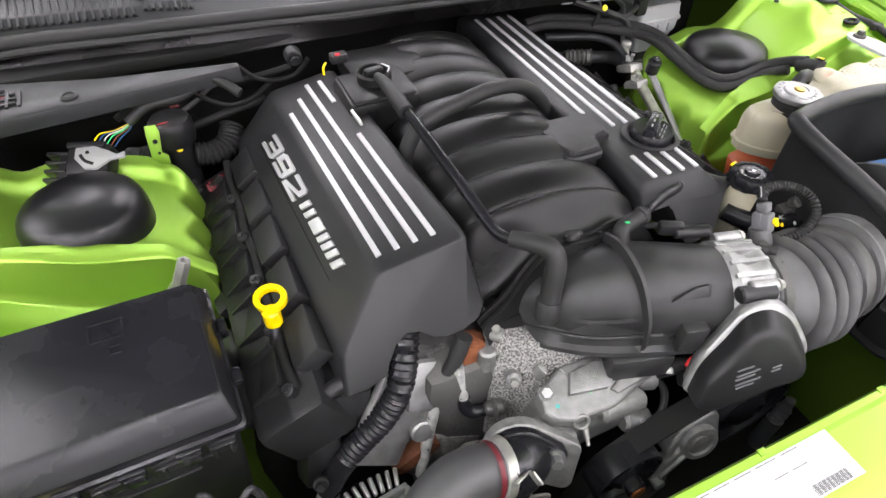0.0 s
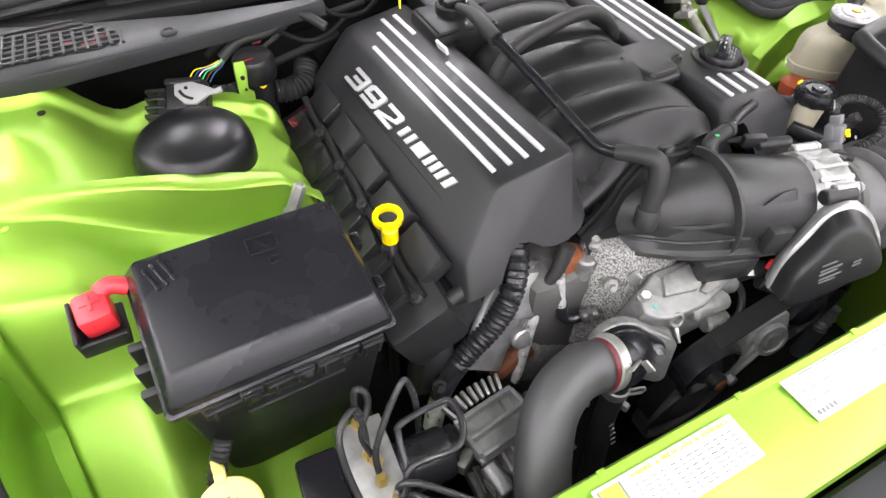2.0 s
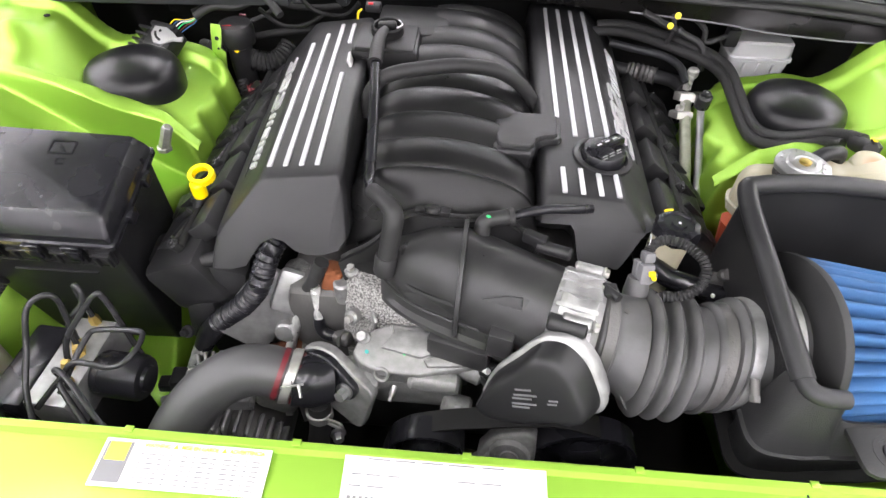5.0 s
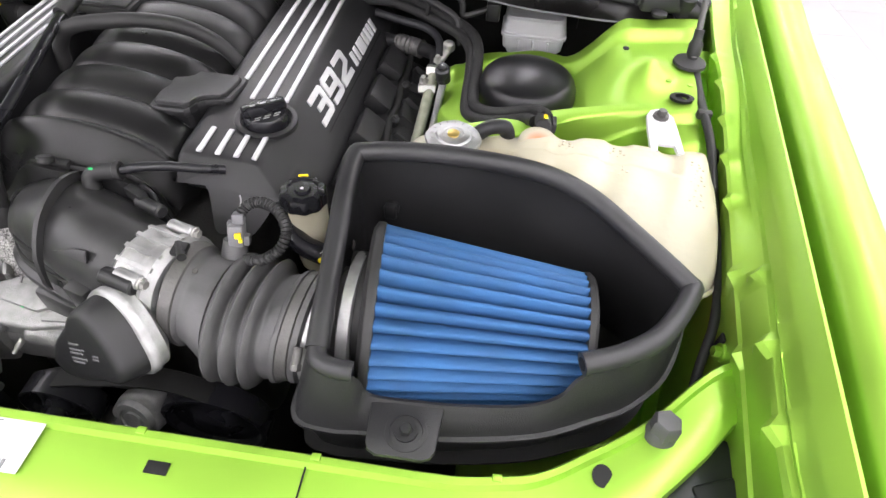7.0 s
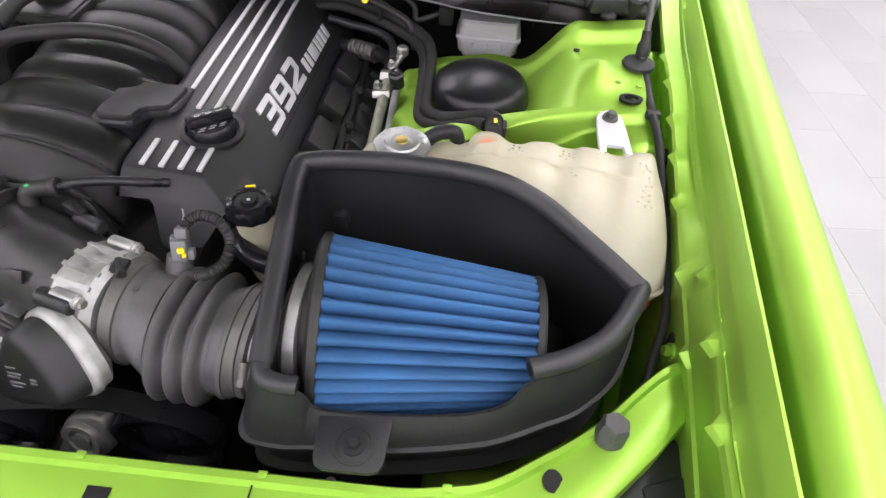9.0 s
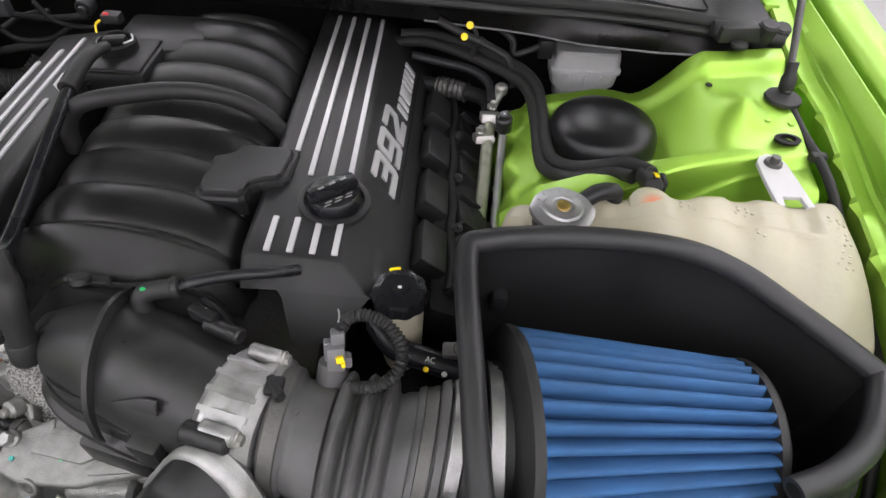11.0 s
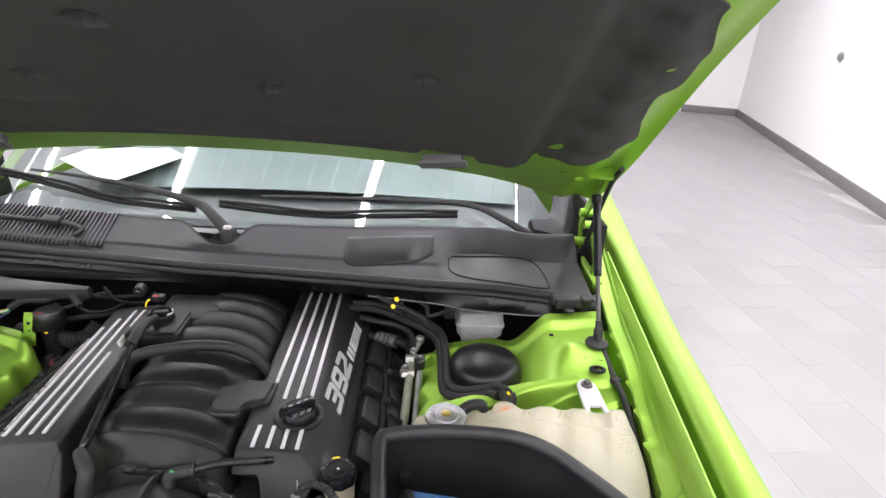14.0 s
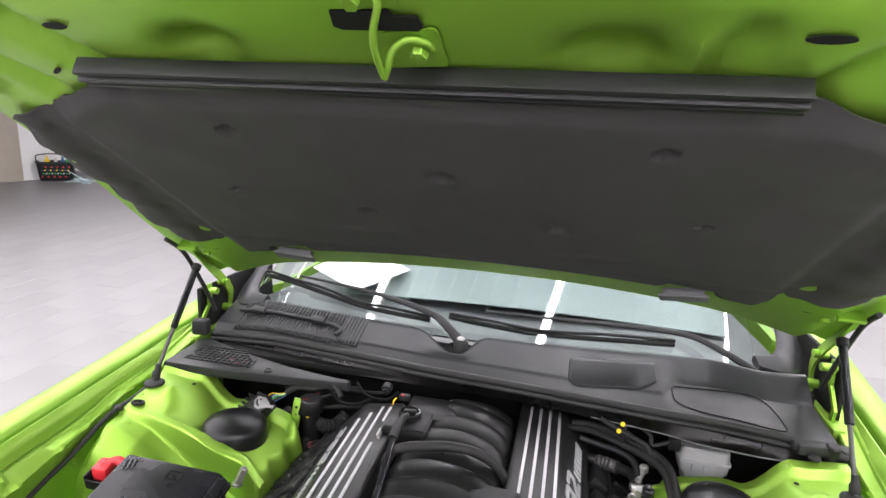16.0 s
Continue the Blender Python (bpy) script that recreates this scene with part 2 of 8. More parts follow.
def finish(name, bm, mat, sharp=38):
    me = bpy.data.meshes.new(name)
    bmesh.ops.recalc_face_normals(bm, faces=bm.faces)
    bm.to_mesh(me)
    bm.free()
    me.materials.append(M[mat])
    me.polygons.foreach_set("use_smooth", [True] * len(me.polygons))
    me.set_sharp_from_angle(angle=radians(sharp))
    return me


def place_of(ob):
    p = Vector((0, 0, 0))
    while ob is not None:
        p += ob.location
        ob = ob.parent
    return p


def part(name, bm, mat, parent, label="", sharp=38):
    """One mesh object under a thing or a part; bm is in world places."""
    bmesh.ops.translate(bm, verts=bm.verts, vec=-place_of(parent))
    ob = new(name, finish(name, bm, mat, sharp))
    ob.parent = parent
    return tagged(ob, label)


def solo(name, bm, mat, label, category, group="", kind="", sharp=38):
    """A thing of one mesh, with its origin at its base."""
    lo = Vector([min(v.co[i] for v in bm.verts) for i in range(3)])
    hi = Vector([max(v.co[i] for v in bm.verts) for i in range(3)])
    loc = Vector(((lo.x + hi.x) / 2, (lo.y + hi.y) / 2, lo.z))
    bmesh.ops.translate(bm, verts=bm.verts, vec=-loc)
    ob = new(name, finish(name, bm, mat, sharp))
    ob.location = loc
    return tagged(ob, label, category, group, kind)


def join(*bms):
    out = bmesh.new()
    for b in bms:
        me = bpy.data.meshes.new("tmp")
        b.to_mesh(me)
        b.free()
        out.from_mesh(me)
        bpy.data.meshes.remove(me)
    return out


def box(c, s, bevel=0.003, rot=(0, 0, 0), seg=2):
    bm = bmesh.new()
    bmesh.ops.create_cube(bm, size=1)
    bmesh.ops.scale(bm, vec=s, verts=bm.verts)
    if bevel:
        bmesh.ops.bevel(bm, geom=bm.edges[:], offset=bevel, segments=seg, affect="EDGES", profile=0.5)
    bmesh.ops.transform(bm, matrix=pose(*c, *rot), verts=bm.verts)
    return bm


def prism(poly, z0, z1, bevel=0.003, m=None, seg=2):
    """A polygon in x, y, raised from z0 to z1, with its edges rounded."""
    bm = bmesh.new()
    f = bm.faces.new([bm.verts.new((x, y, z0)) for x, y in poly])
    g = bmesh.ops.extrude_face_region(bm, geom=[f])
    bmesh.ops.translate(bm, verts=[v for v in g["geom"] if isinstance(v, bmesh.types.BMVert)], vec=(0, 0, z1 - z0))
    if bevel:
        top = [e for e in bm.edges if all(abs(v.co.z - z1) < 1e-6 for v in e.verts)]
        bmesh.ops.bevel(bm, geom=top, offset=bevel, segments=seg, affect="EDGES", profile=0.5)
    if m:
        bmesh.ops.transform(bm, matrix=m, verts=bm.verts)
    return bm


def lathe(profile, n=32, m=None, wave=None):
    """Turns (radius, height) round z. wave(angle): a factor on the radius."""
    bm = bmesh.new()
    rings = []
    for r, z in profile:
        if r < 1e-6:
            rings.append([bm.verts.new((0, 0, z))])
        else:
            ring = []
            for i in range(n):
                a = math.tau * i / n
                k = r * (wave(a) if wave else 1)
                ring.append(bm.verts.new((k * math.cos(a), k * math.sin(a), z)))
            rings.append(ring)
    for a, b in zip(rings, rings[1:]):
        for i in range(n):
            j = (i + 1) % n
            if len(a) == 1 and len(b) == 1:
                continue
            if len(a) == 1:
                bm.faces.new((a[0], b[i], b[j]))
            elif len(b) == 1:
                bm.faces.new((a[i], a[j], b[0]))
            else:
                bm.faces.new((a[i], a[j], b[j], b[i]))
    for ring in (rings[0], rings[-1]):
        if len(ring) > 2:
            bm.faces.new(ring)
    if m:
        bmesh.ops.transform(bm, matrix=m, verts=bm.verts)
    return bm


def along(a, b):
    """A pose at a with its z towards b."""
    return Matrix.Translation(a) @ (Vector(b) - Vector(a)).to_track_quat("Z", "Y").to_matrix().to_4x4()


def rod(a, b, r, n=14, bevel=0.0):
    h = (Vector(b) - Vector(a)).length
    k = min(bevel, r * 0.6)
    prof = [(r - k, 0), (r, k), (r, h - k), (r - k, h)] if k else [(r, 0), (r, h)]
    return lathe(prof, n, along(a, b))


def spline(pts, per=8):
    pts = [Vector(p) for p in pts]
    out = []
    for i in range(len(pts) - 1):
        p0, p1, p2, p3 = pts[max(i - 1, 0)], pts[i], pts[i + 1], pts[min(i + 2, len(pts) - 1)]
        for k in range(per):
            t = k / per
            out.append(0.5 * (2 * p1 + (p2 - p0) * t + (2 * p0 - 5 * p1 + 4 * p2 - p3) * t * t + (3 * p1 - p0 - 3 * p2 + p3) * t ** 3))
    out.append(pts[-1])
    return out


def loft(rings, cap=True, closed=True):
    bm = bmesh.new()
    vr = [[bm.verts.new(p) for p in ring] for ring in rings]
    n = len(vr[0])
    for a, b in zip(vr, vr[1:]):
        for i in range(n if closed else n - 1):
            j = (i + 1) % n
            bm.faces.new((a[i], a[j], b[j], b[i]))
    if cap and closed:
        bm.faces.new(vr[0])
        bm.faces.new(vr[-1])
    return bm


def tube(pts, r, n=12, per=8, rib=0.0, pitch=0.008, flat=1.0):
    """A round tube along a smooth line. rib: depth of its rings; flat: height to width."""
    line = spline(pts, per)
    if rib:
        fine = [line[0]]
        for a, b in zip(line, line[1:]):
            d = (b - a).length
            steps = max(1, int(d / (pitch / 4)))
            for k in range(1, steps + 1):
                fine.append(a.lerp(b, k / steps))
        line = fine
    rad = (lambda s: r) if not isinstance(r, (list, tuple)) else (lambda s: np.interp(s, np.linspace(0, 1, len(r)), r))
    rings, run = [], 0.0
    ahead = (line[1] - line[0]).normalized()
    up = Vector((0, 0, 1)) if abs(ahead.z) < 0.9 else Vector((0, 1, 0))
    side = ahead.cross(up).normalized()
    total = sum((b - a).length for a, b in zip(line, line[1:]))
    for i, p in enumerate(line):
        if i:
            run += (p - line[i - 1]).length
        d = (line[min(i + 1, len(line) - 1)] - line[max(i - 1, 0)]).normalized()
        side = (side - d * side.dot(d)).normalized()
        up = side.cross(d)
        k = rad(run / total) + (rib * 0.5 * math.cos(math.tau * run / pitch) if rib else 0)
        rings.append([p + side * (k * math.cos(math.tau * j / n)) + up * (k * flat * math.sin(math.tau * j / n)) for j in range(n)])
    return loft(rings)


def sheet(nu, nv, f, thick=0.0):
    """A grid f(u, v) over 0 to 1, made thick if asked."""
    bm = bmesh.new()
    g = [[bm.verts.new(f(i / nu, j / nv)) for j in range(nv + 1)] for i in range(nu + 1)]
    for i in range(nu):
        for j in range(nv):
            bm.faces.new((g[i][j], g[i + 1][j], g[i + 1][j + 1], g[i][j + 1]))
    if thick:
        bmesh.ops.recalc_face_normals(bm, faces=bm.faces)
        bmesh.ops.solidify(bm, geom=bm.faces[:], thickness=thick)
    return bm


def ease(a, b, x):
    t = min(1, max(0, (x - a) / (b - a)))
    return t * t * (3 - 2 * t)


def bump(x, y, cx, cy, rx, ry):
    d = ((x - cx) / rx) ** 2 + ((y - cy) / ry) ** 2
    return math.exp(-d)


def hexbolt(c, r, h, m=None):
    return lathe([(r, 0), (r, h * 0.8), (r * 0.85, h)], 6, m if m else pose(*c))


def words(text, size, depth, shear=0.0, bold=0.0):
    """Raised letters, in x and y from the left foot, 'size' high."""
    cu = bpy.data.curves.new("letters", "FONT")
    cu.body, cu.size, cu.extrude, cu.shear, cu.offset = text, size, depth, shear, bold
    ob = bpy.data.objects.new("letters", cu)
    scene.collection.objects.link(ob)
    me = bpy.data.meshes.new_from_object(ob.evaluated_get(bpy.context.evaluated_depsgraph_get()))
    bm = bmesh.new()
    bm.from_mesh(me)
    bpy.data.objects.remove(ob)
    bpy.data.meshes.remove(me)
    return bm


def fit_box(bm, x0, x1, y0, y1):
    lo = [min(v.co[i] for v in bm.verts) for i in range(2)]
    hi = [max(v.co[i] for v in bm.verts) for i in range(2)]
    for v in bm.verts:
        v.co.x = x0 + (v.co.x - lo[0]) / (hi[0] - lo[0]) * (x1 - x0)
        v.co.y = y0 + (v.co.y - lo[1]) / (hi[1] - lo[1]) * (y1 - y0)
    return bm


def lobes(circles, n=28):
    """Outline of a plate drawn tightly round some discs (x, y, radius)."""
    pts = sorted((x + r * math.cos(math.tau * k / n), y + r * math.sin(math.tau * k / n)) for x, y, r in circles for k in range(n))
    hull = []
    for run in (pts, pts[::-1]):
        side = []
        for p in run:
            while len(side) > 1 and (side[-1][0] - side[-2][0]) * (p[1] - side[-2][1]) - (side[-1][1] - side[-2][1]) * (p[0] - side[-2][0]) <= 1e-9:
                side.pop()
            side.append(p)
        hull += side[:-1]
    return hull


def rect(a, b, r=0.006, n=4):
    out = []
    for cx, cy, a0 in ((a - r, b - r, 0), (-a + r, b - r, 90), (-a + r, -b + r, 180), (a - r, -b + r, 270)):
        for k in range(n + 1):
            t = radians(a0 + 90 * k / n)
            out.append((cx + r * math.cos(t), cy + r * math.sin(t)))
    return out


def rect_ring(a, b, z, r=0.006, back=0.0):
    return [Vector((x, y + back, z)) for x, y in rect(a, b, r)]


# ---------------------------------------------------------------- the hall
def hall_box(name, x0, x1, y0, y1, z0, z1, mat, label="", bev=0.0):
    bm = box(((x0 + x1) / 2, (y0 + y1) / 2, (z0 + z1) / 2), (x1 - x0, y1 - y0, z1 - z0), bev)
    ob = new(name, finish(name, bm, mat))
    ob.matrix_world = ROOM
    return tagged(ob, label, name.split("_")[0], kind="structure")


WX0, WX1, WY0, WY1 = -12.4, 3.5, -9.0, 11.0
floor = hall_box("floor", WX0, WX1, WY0, WY1, -0.2, -0.0004, "grout", "grey porcelain tile floor with fine joints")
hall_box("wall_east", WX1, WX1 + 0.2, WY0 - 0.2, WY1 + 0.2, -0.2, CEILING, "wall", "plain white painted wall")
hall_box("wall_west", WX0 - 0.2, WX0, WY0 - 0.2, WY1 + 0.2, -0.2, CEILING, "wall", "plain white painted wall")
hall_box("wall_north", WX0, WX1, WY1, WY1 + 0.2, -0.2, CEILING, "wall", "plain white painted wall")
hall_box("wall_south", WX0, WX1, WY0 - 0.2, WY0, -0.2, CEILING, "wall", "plain white painted wall")
hall_box("baseboard_east", WX1 - 0.015, WX1, WY0, WY1 - 0.015, 0, 0.13, "skirting", "dark grey skirting along the white wall", 0.002)
hall_box("baseboard_north", 2.55, WX1 - 0.015, WY1 - 0.015, WY1, 0, 0.13, "skirting", "dark grey skirting along the white wall", 0.002)
hall_box("baseboard_west", WX0, WX0 + 0.015, 6.6, WY1, 0, 0.13, "skirting", "dark grey skirting along the white wall", 0.002)
hall_box("door_north", 1.45, 2.42, WY1 - 0.05, WY1, 0, 2.08, "wall", "white painted door in the white wall", 0.004)
hall_box("trim_north", 2.43, 2.54, WY1 - 0.06, WY1, 0, 2.15, "wall", "white painted door frame", 0.004)
hall_box("door_west", WX0, WX0 + 0.05, 4.6, 5.9, 0, 2.1, "beige", "beige door in the white wall", 0.004)

nrib = 80
prof = []
for i in range(nrib):
    x = WX0 + (WX1 - WX0) * i / nrib
    w = (WX1 - WX0) / nrib
    prof += [(x, 0.0), (x + w * 0.55, 0.0), (x + w * 0.62, 0.04), (x + w * 0.93, 0.04)]
prof.append((WX1, 0.0))
deck = loft([[(x, y, CEILING + z) for x, z in prof] for y in (WY0, WY1)], cap=False, closed=False)
bmesh.ops.solidify(deck, geom=deck.faces[:], thickness=0.02)
ceiling = new("ceiling", finish("ceiling", deck, "ceil"))
ceiling.matrix_world = ROOM
tagged(ceiling, "white ribbed metal deck ceiling", "ceiling", kind="structure")

glow, gt, gb = principled("lamp_diffuser", (0.9, 0.9, 0.9), 0.4)
gb.inputs["Emission Color"].default_value = (1.0, 0.985, 0.96, 1)
gb.inputs["Emission Strength"].default_value = 6.0
M["glow"] = glow
first = None
for lx in LAMP_ROWS:
    if first is None:
        first = thing("ceiling_light", (0, 0, 0), "long white linear ceiling light under the deck", "light", "rows of ceiling lights")
        part("housing", box((0, LAMP_Y, CEILING - 0.05), (0.10, LAMP_LONG + 0.1, 0.09), 0.006), "wall", first)
        part("diffuser", box((0, LAMP_Y, CEILING - 0.12), (0.06, LAMP_LONG, 0.04), 0.01), "glow", first, "glowing white diffuser")
        first.matrix_world = ROOM @ pose(lx, 0, 0)
    else:
        copy_thing(first, ROOM @ pose(lx, 0, 0))


# ---------------------------------------------------------------- the car's shell
car = thing("car", (0, 0.6, 0), "bright metallic green muscle car with its hood open", "car")


def gap_x(y):
    return 0.810 + 0.116 * y


def out_x(y):
    return 0.884 + 0.104 * y + 0.04 * max(0.0, y - 0.6)


def gap_z(y):
    return 1.003 + 0.004 * y


def ledge_x(y):
    return 0.7713 + 0.086 * y


def ledge_z(y):
    return 0.900 + 0.135 * y - 0.02 * ease(0.50, 0.70, y)


DARTS = (0.118, 0.215, 0.321, 0.395, 0.465, 0.545, 0.62)
UPPER_DARTS = (0.02, 0.107, 0.195)


def fender(s):
    """The outer fender with its rolled inner edge, one side."""
    ys = [-0.32 + 0.06 * i for i in range(31)]
    rings = []
    for y in ys:
        z, g, o = gap_z(y) - 0.03 * ease(0.1, -0.35, y), gap_x(y), out_x(y)
        w = o - g
        prof = [(g + 0.013, z - 0.11), (g + 0.013, z - 0.006), (g + 0.016, z + 0.001), (g + 0.023, z + 0.006), (g + 0.5 * w, z + 0.013), (o - 0.010, z + 0.014),
                (o - 0.002, z + 0.010), (o + 0.006, z - 0.004), (o + 0.022, z - 0.07), (o + 0.034, z - 0.2), (o + 0.03, z - 0.45),
                (o + 0.02, z - 0.45), (o + 0.02, z - 0.2), (o - 0.004, z - 0.03), (g + 0.02, z - 0.11)]
        rings.append([Vector((s * x, y, zz)) for x, zz in prof])
    return loft(rings)


def dart(y, places, ahead, behind):
    """How far into a pinched dart y lies, 1 at its crest."""
    return max([0.0] + [(1 - (d - y) / behind) if y <= d else (1 - (y - d) / ahead) for d in places if -behind <= y - d <= ahead])


def rail(s):
    """The inner rail: an upright panel, a steep face between two edges with pinched darts, a gentle slope with shallow pressings, and the channel up to the fender."""
    ys = sorted([-0.30 + 0.035 * i for i in range(38)] + [d + k for d in DARTS + UPPER_DARTS for k in (-0.0165, -0.016, -0.008, 0.0, 0.006, 0.0125, 0.013)])
    rings = []
    for y in ys:
        z, g, i, h = ledge_z(y), gap_x(y), ledge_x(y), gap_z(y)
        t, q = dart(y, DARTS, 0.0125, 0.016), dart(y, UPPER_DARTS, 0.0125, 0.016)
        ex, ez = max(i + 0.002, min(0.772 + 0.165 * y, g - 0.026)), max(z + 0.006, 0.961)
        wide, run = g - 0.020 - ex, h - 0.014 - ez
        press = 0.004 * ease(0.15, 0.5, 0.5 - 0.5 * math.cos(math.tau * (y - 0.02) / 0.0875)) * ease(0.22, 0.16, y)
        prof = [(i + 0.004, 0.55), (i + 0.004, z - 0.060), (i + 0.003 - 0.002 * t, z - 0.025), (i - 0.008 * t, z + 0.002 * t), (i + 0.003 - 0.004 * t, z + 0.004 + 0.005 * t),
                (i + 0.4 * (ex - i), z + 0.45 * (ez - z)), (ex - 0.002 - 0.010 * q, ez - 0.006), (ex + 0.001 - 0.009 * q, ez + 0.001 * q), (ex + 0.006, ez + 0.003 + 0.003 * q),
                (ex + 0.30 * wide, ez + 0.28 * run + 0.002 * q), (ex + 0.42 * wide, ez + 0.40 * run - press), (ex + 0.72 * wide, ez + 0.72 * run - press), (ex + 0.84 * wide, ez + 0.86 * run),
                (g - 0.020, h - 0.014), (g - 0.013, h - 0.003), (g - 0.008, h + 0.002), (g - 0.004, h + 0.001), (g - 0.001, h - 0.02),
                (g - 0.003, h - 0.10), (g - 0.006, h - 0.10), (i + 0.03, 0.55)]
        rings.append([Vector((s * x, y, zz)) for x, zz in prof])
    return loft(rings)


for s, side in ((-1, "left"), (1, "right")):
    f = part("fender", fender(s), "green", car)
    r = part("inner_rail", rail(s), "green", car, "", 24)
    for y, zz in ((0.148, 0.875), (0.36, 0.89)):
        part("flange_bolt", join(hexbolt((0, 0, 0), 0.007, 0.009, along((s * (0.001 + ledge_x(y)), y, zz), (s * 0.5, y, zz + 0.05))),
                                 lathe([(0.011, 0), (0.010, 0.003)], 18, along((s * (0.002 + ledge_x(y)), y, zz), (s * 0.5, y, zz + 0.05)))), "green", r)


def table(xs, vs, x):
    return float(np.interp(x, xs, vs))


def seam_y(X):
    return table((0.40, 0.45, 0.50, 0.55, 0.62, 0.70, 0.80), (0.440, 0.447, 0.461, 0.469, 0.472, 0.473, 0.473), X)


def seam_z(X):
    return table((0.40, 0.42, 0.45, 0.50, 0.55, 0.575, 0.62, 0.66, 0.70, 0.74), (0.850, 0.870, 0.903, 0.910, 0.921, 0.929, 0.940, 0.949, 0.957, 0.963), X)


def ridge_y(X):
    return 0.664 + 0.022 * bump(X, 0, 0.57, 0, 0.05, 1) - 0.03 * ease(0.46, 0.40, X)


def tower_z(X, y, left):
    """Height of the wheel-house panel: the shelf under the cap, the plateau, the raised rear rim and the lower front apron."""
    shelf = 0.866 + 0.027 * ease(0.40, 0.50, X) + 0.066 * ease(0.605, 0.695, X) + 0.010 * ease(0.70, 0.80, X)
    shelf += 0.13 * max(-0.05, y - 0.51) * ease(0.60, 0.70, X)
    shelf += 0.023 * bump(X, y, 0.716, 0.556, 0.027, 0.031)
    ry = ridge_y(X)
    rim = ease(ry - 0.036, ry - 0.018, y)
    shelf += (0.014 + 0.004 * ease(0.66, 0.60, X)) * rim
    shelf += 0.010 * ease(0.445, 0.425, X) * ease(0.60, 0.64, y)
    sy = seam_y(X)
    near = math.exp(-((y - sy) / 0.026) ** 2)
    shelf += (seam_z(X) - shelf) * near * ease(0.735, 0.69, X)
    base = table((0.42, 0.50, 0.56, 0.62, 0.70, 0.76, 0.82), (0.800, 0.832, 0.845, 0.878, 0.930, 0.950, 0.957), X)
    low = (0.70 - 0.17 * ease(0.69, 0.60, X) * ease(0.36, 0.24, y)) if left else 0.675
    roll = 0.42 * ease(0.43, 0.34, y) + 0.58 * ease(0.34, 0.14, y)
    if left:
        roll = 0.14 * ease(0.43, 0.37, y) + 0.48 * ease(0.375, 0.315, y) + 0.38 * ease(0.33, 0.16, y)
    front = base - (base - low) * roll - 0.026 * bump(X, y, 0.57, 0.428, 0.13, 0.030)
    z = front + (shelf - front) * ease(sy - 0.010, sy + 0.001, y)
    flute = 0.006 * math.sin(y * 88) * ease(0.44, 0.50, y)
    inner = 0.420 + flute + 0.03 * ease(0.62, 0.69, y)
    lim = (0.45 if left else 0.55) + (inner - (0.45 if left else 0.55)) * ease(0.38, 0.44, y)
    z -= 0.34 * (1 - ease(lim - 0.045, lim + 0.010, X)) ** 1.6
    z -= 0.16 * ease(ry + 0.004, ry + 0.03, y)
    z -= 0.05 * ease(ledge_x(y) - 0.030, ledge_x(y) - 0.016, X)
    return z


def tower(s):
    def f(u, v):
        y = -0.05 + 0.82 * v
        X = 0.36 + (ledge_x(y) + 0.004 - 0.36) * u
        y += (seam_y(X) - 0.473) * math.exp(-((y - 0.473) / 0.06) ** 2)
        return Vector((s * X, y, tower_z(X, y, s < 0)))
    return sheet(110, 300, f)


def flange(s):
    """The folded seam that runs across in front of the strut cap, its lip hanging over the apron."""
    pts = [(0.405 + 0.315 * i / 50) for i in range(51)]
    rings = []
    for i, X in enumerate(pts):
        k = i / 50
        w = 0.005 + (0.027 if s > 0 else 0.012) * math.exp(-((X - 0.53) / 0.070) ** 2)
        y = seam_y(X)
        z = seam_z(X) + 0.002
        q = Vector((s * X, y, z))
        rings.append([q + Vector((0, 0.012, 0.0015)), q + Vector((0, 0, 0.002)), q + Vector((0, -w * 0.7, 0.001)), q + Vector((0, -w, -0.001)), q + Vector((0, -w - 0.001, -0.003)),
                      q + Vector((0, -w + 0.002, -0.004)), q + Vector((0, -0.3 * w, -0.003)), q + Vector((0, 0.012, -0.004))])
    return loft(rings)


CAP = [(0.060, -0.03), (0.0755, -0.03), (0.077, -0.010), (0.0768, 0.004), (0.075, 0.017), (0.071, 0.027), (0.066, 0.032), (0.062, 0.0345), (0.045, 0.0405), (0.022, 0.0445), (0, 0.0455)]
for s in (-1, 1):
    t = part("strut_tower", tower(s), "green", car, "green pressed strut tower and apron", 60)
    part("seam_flange", flange(s), "green", t)
    cx, cy = (0.550 if s > 0 else -0.538), (0.573 if s > 0 else 0.549)
    part("strut_cap", lathe(CAP, 64, pose(cx, cy, 0.900, -2, 0, 0)), "satin", car, "domed black plastic strut cap", 60)
    gx, gy = 0.76, 0.50
    part("grommet", lathe([(0.010, -0.002), (0.016, 0), (0.017, 0.004), (0.010, 0.005), (0.009, 0.0)], 24, pose(gx * s, gy, tower_z(gx, gy, s < 0) + 0.001) @ Matrix.Diagonal((1.0, 0.68, 1, 1))), "dark", car)
    part("drain_hole", lathe([(0.005, 0), (0.005, 0.0012), (0.0, 0.0013)], 16, pose(0.690 * s, 0.612, tower_z(0.690, 0.612, s < 0) + 0.001)), "dark", car)
    for px, py in ((0.745, 0.535), (0.775, 0.53), (0.745, 0.452)):
        part("weld_spot", lathe([(0.0045, 0), (0.004, 0.0012), (0.0, 0.0014)], 14, pose(px * s, py, tower_z(px, py, s < 0) + 0.0005)), "green", t)

# the crossmember over the radiator, with its turned-up rear lip and the arms to the rails
def member_edge(x):
    X = abs(x)
    return -0.028 + 0.012 * ease(0.50, 0.60, X) + 0.046 * ease(0.57, 0.68, X) + 0.096 * ease(0.65, 0.80, X)


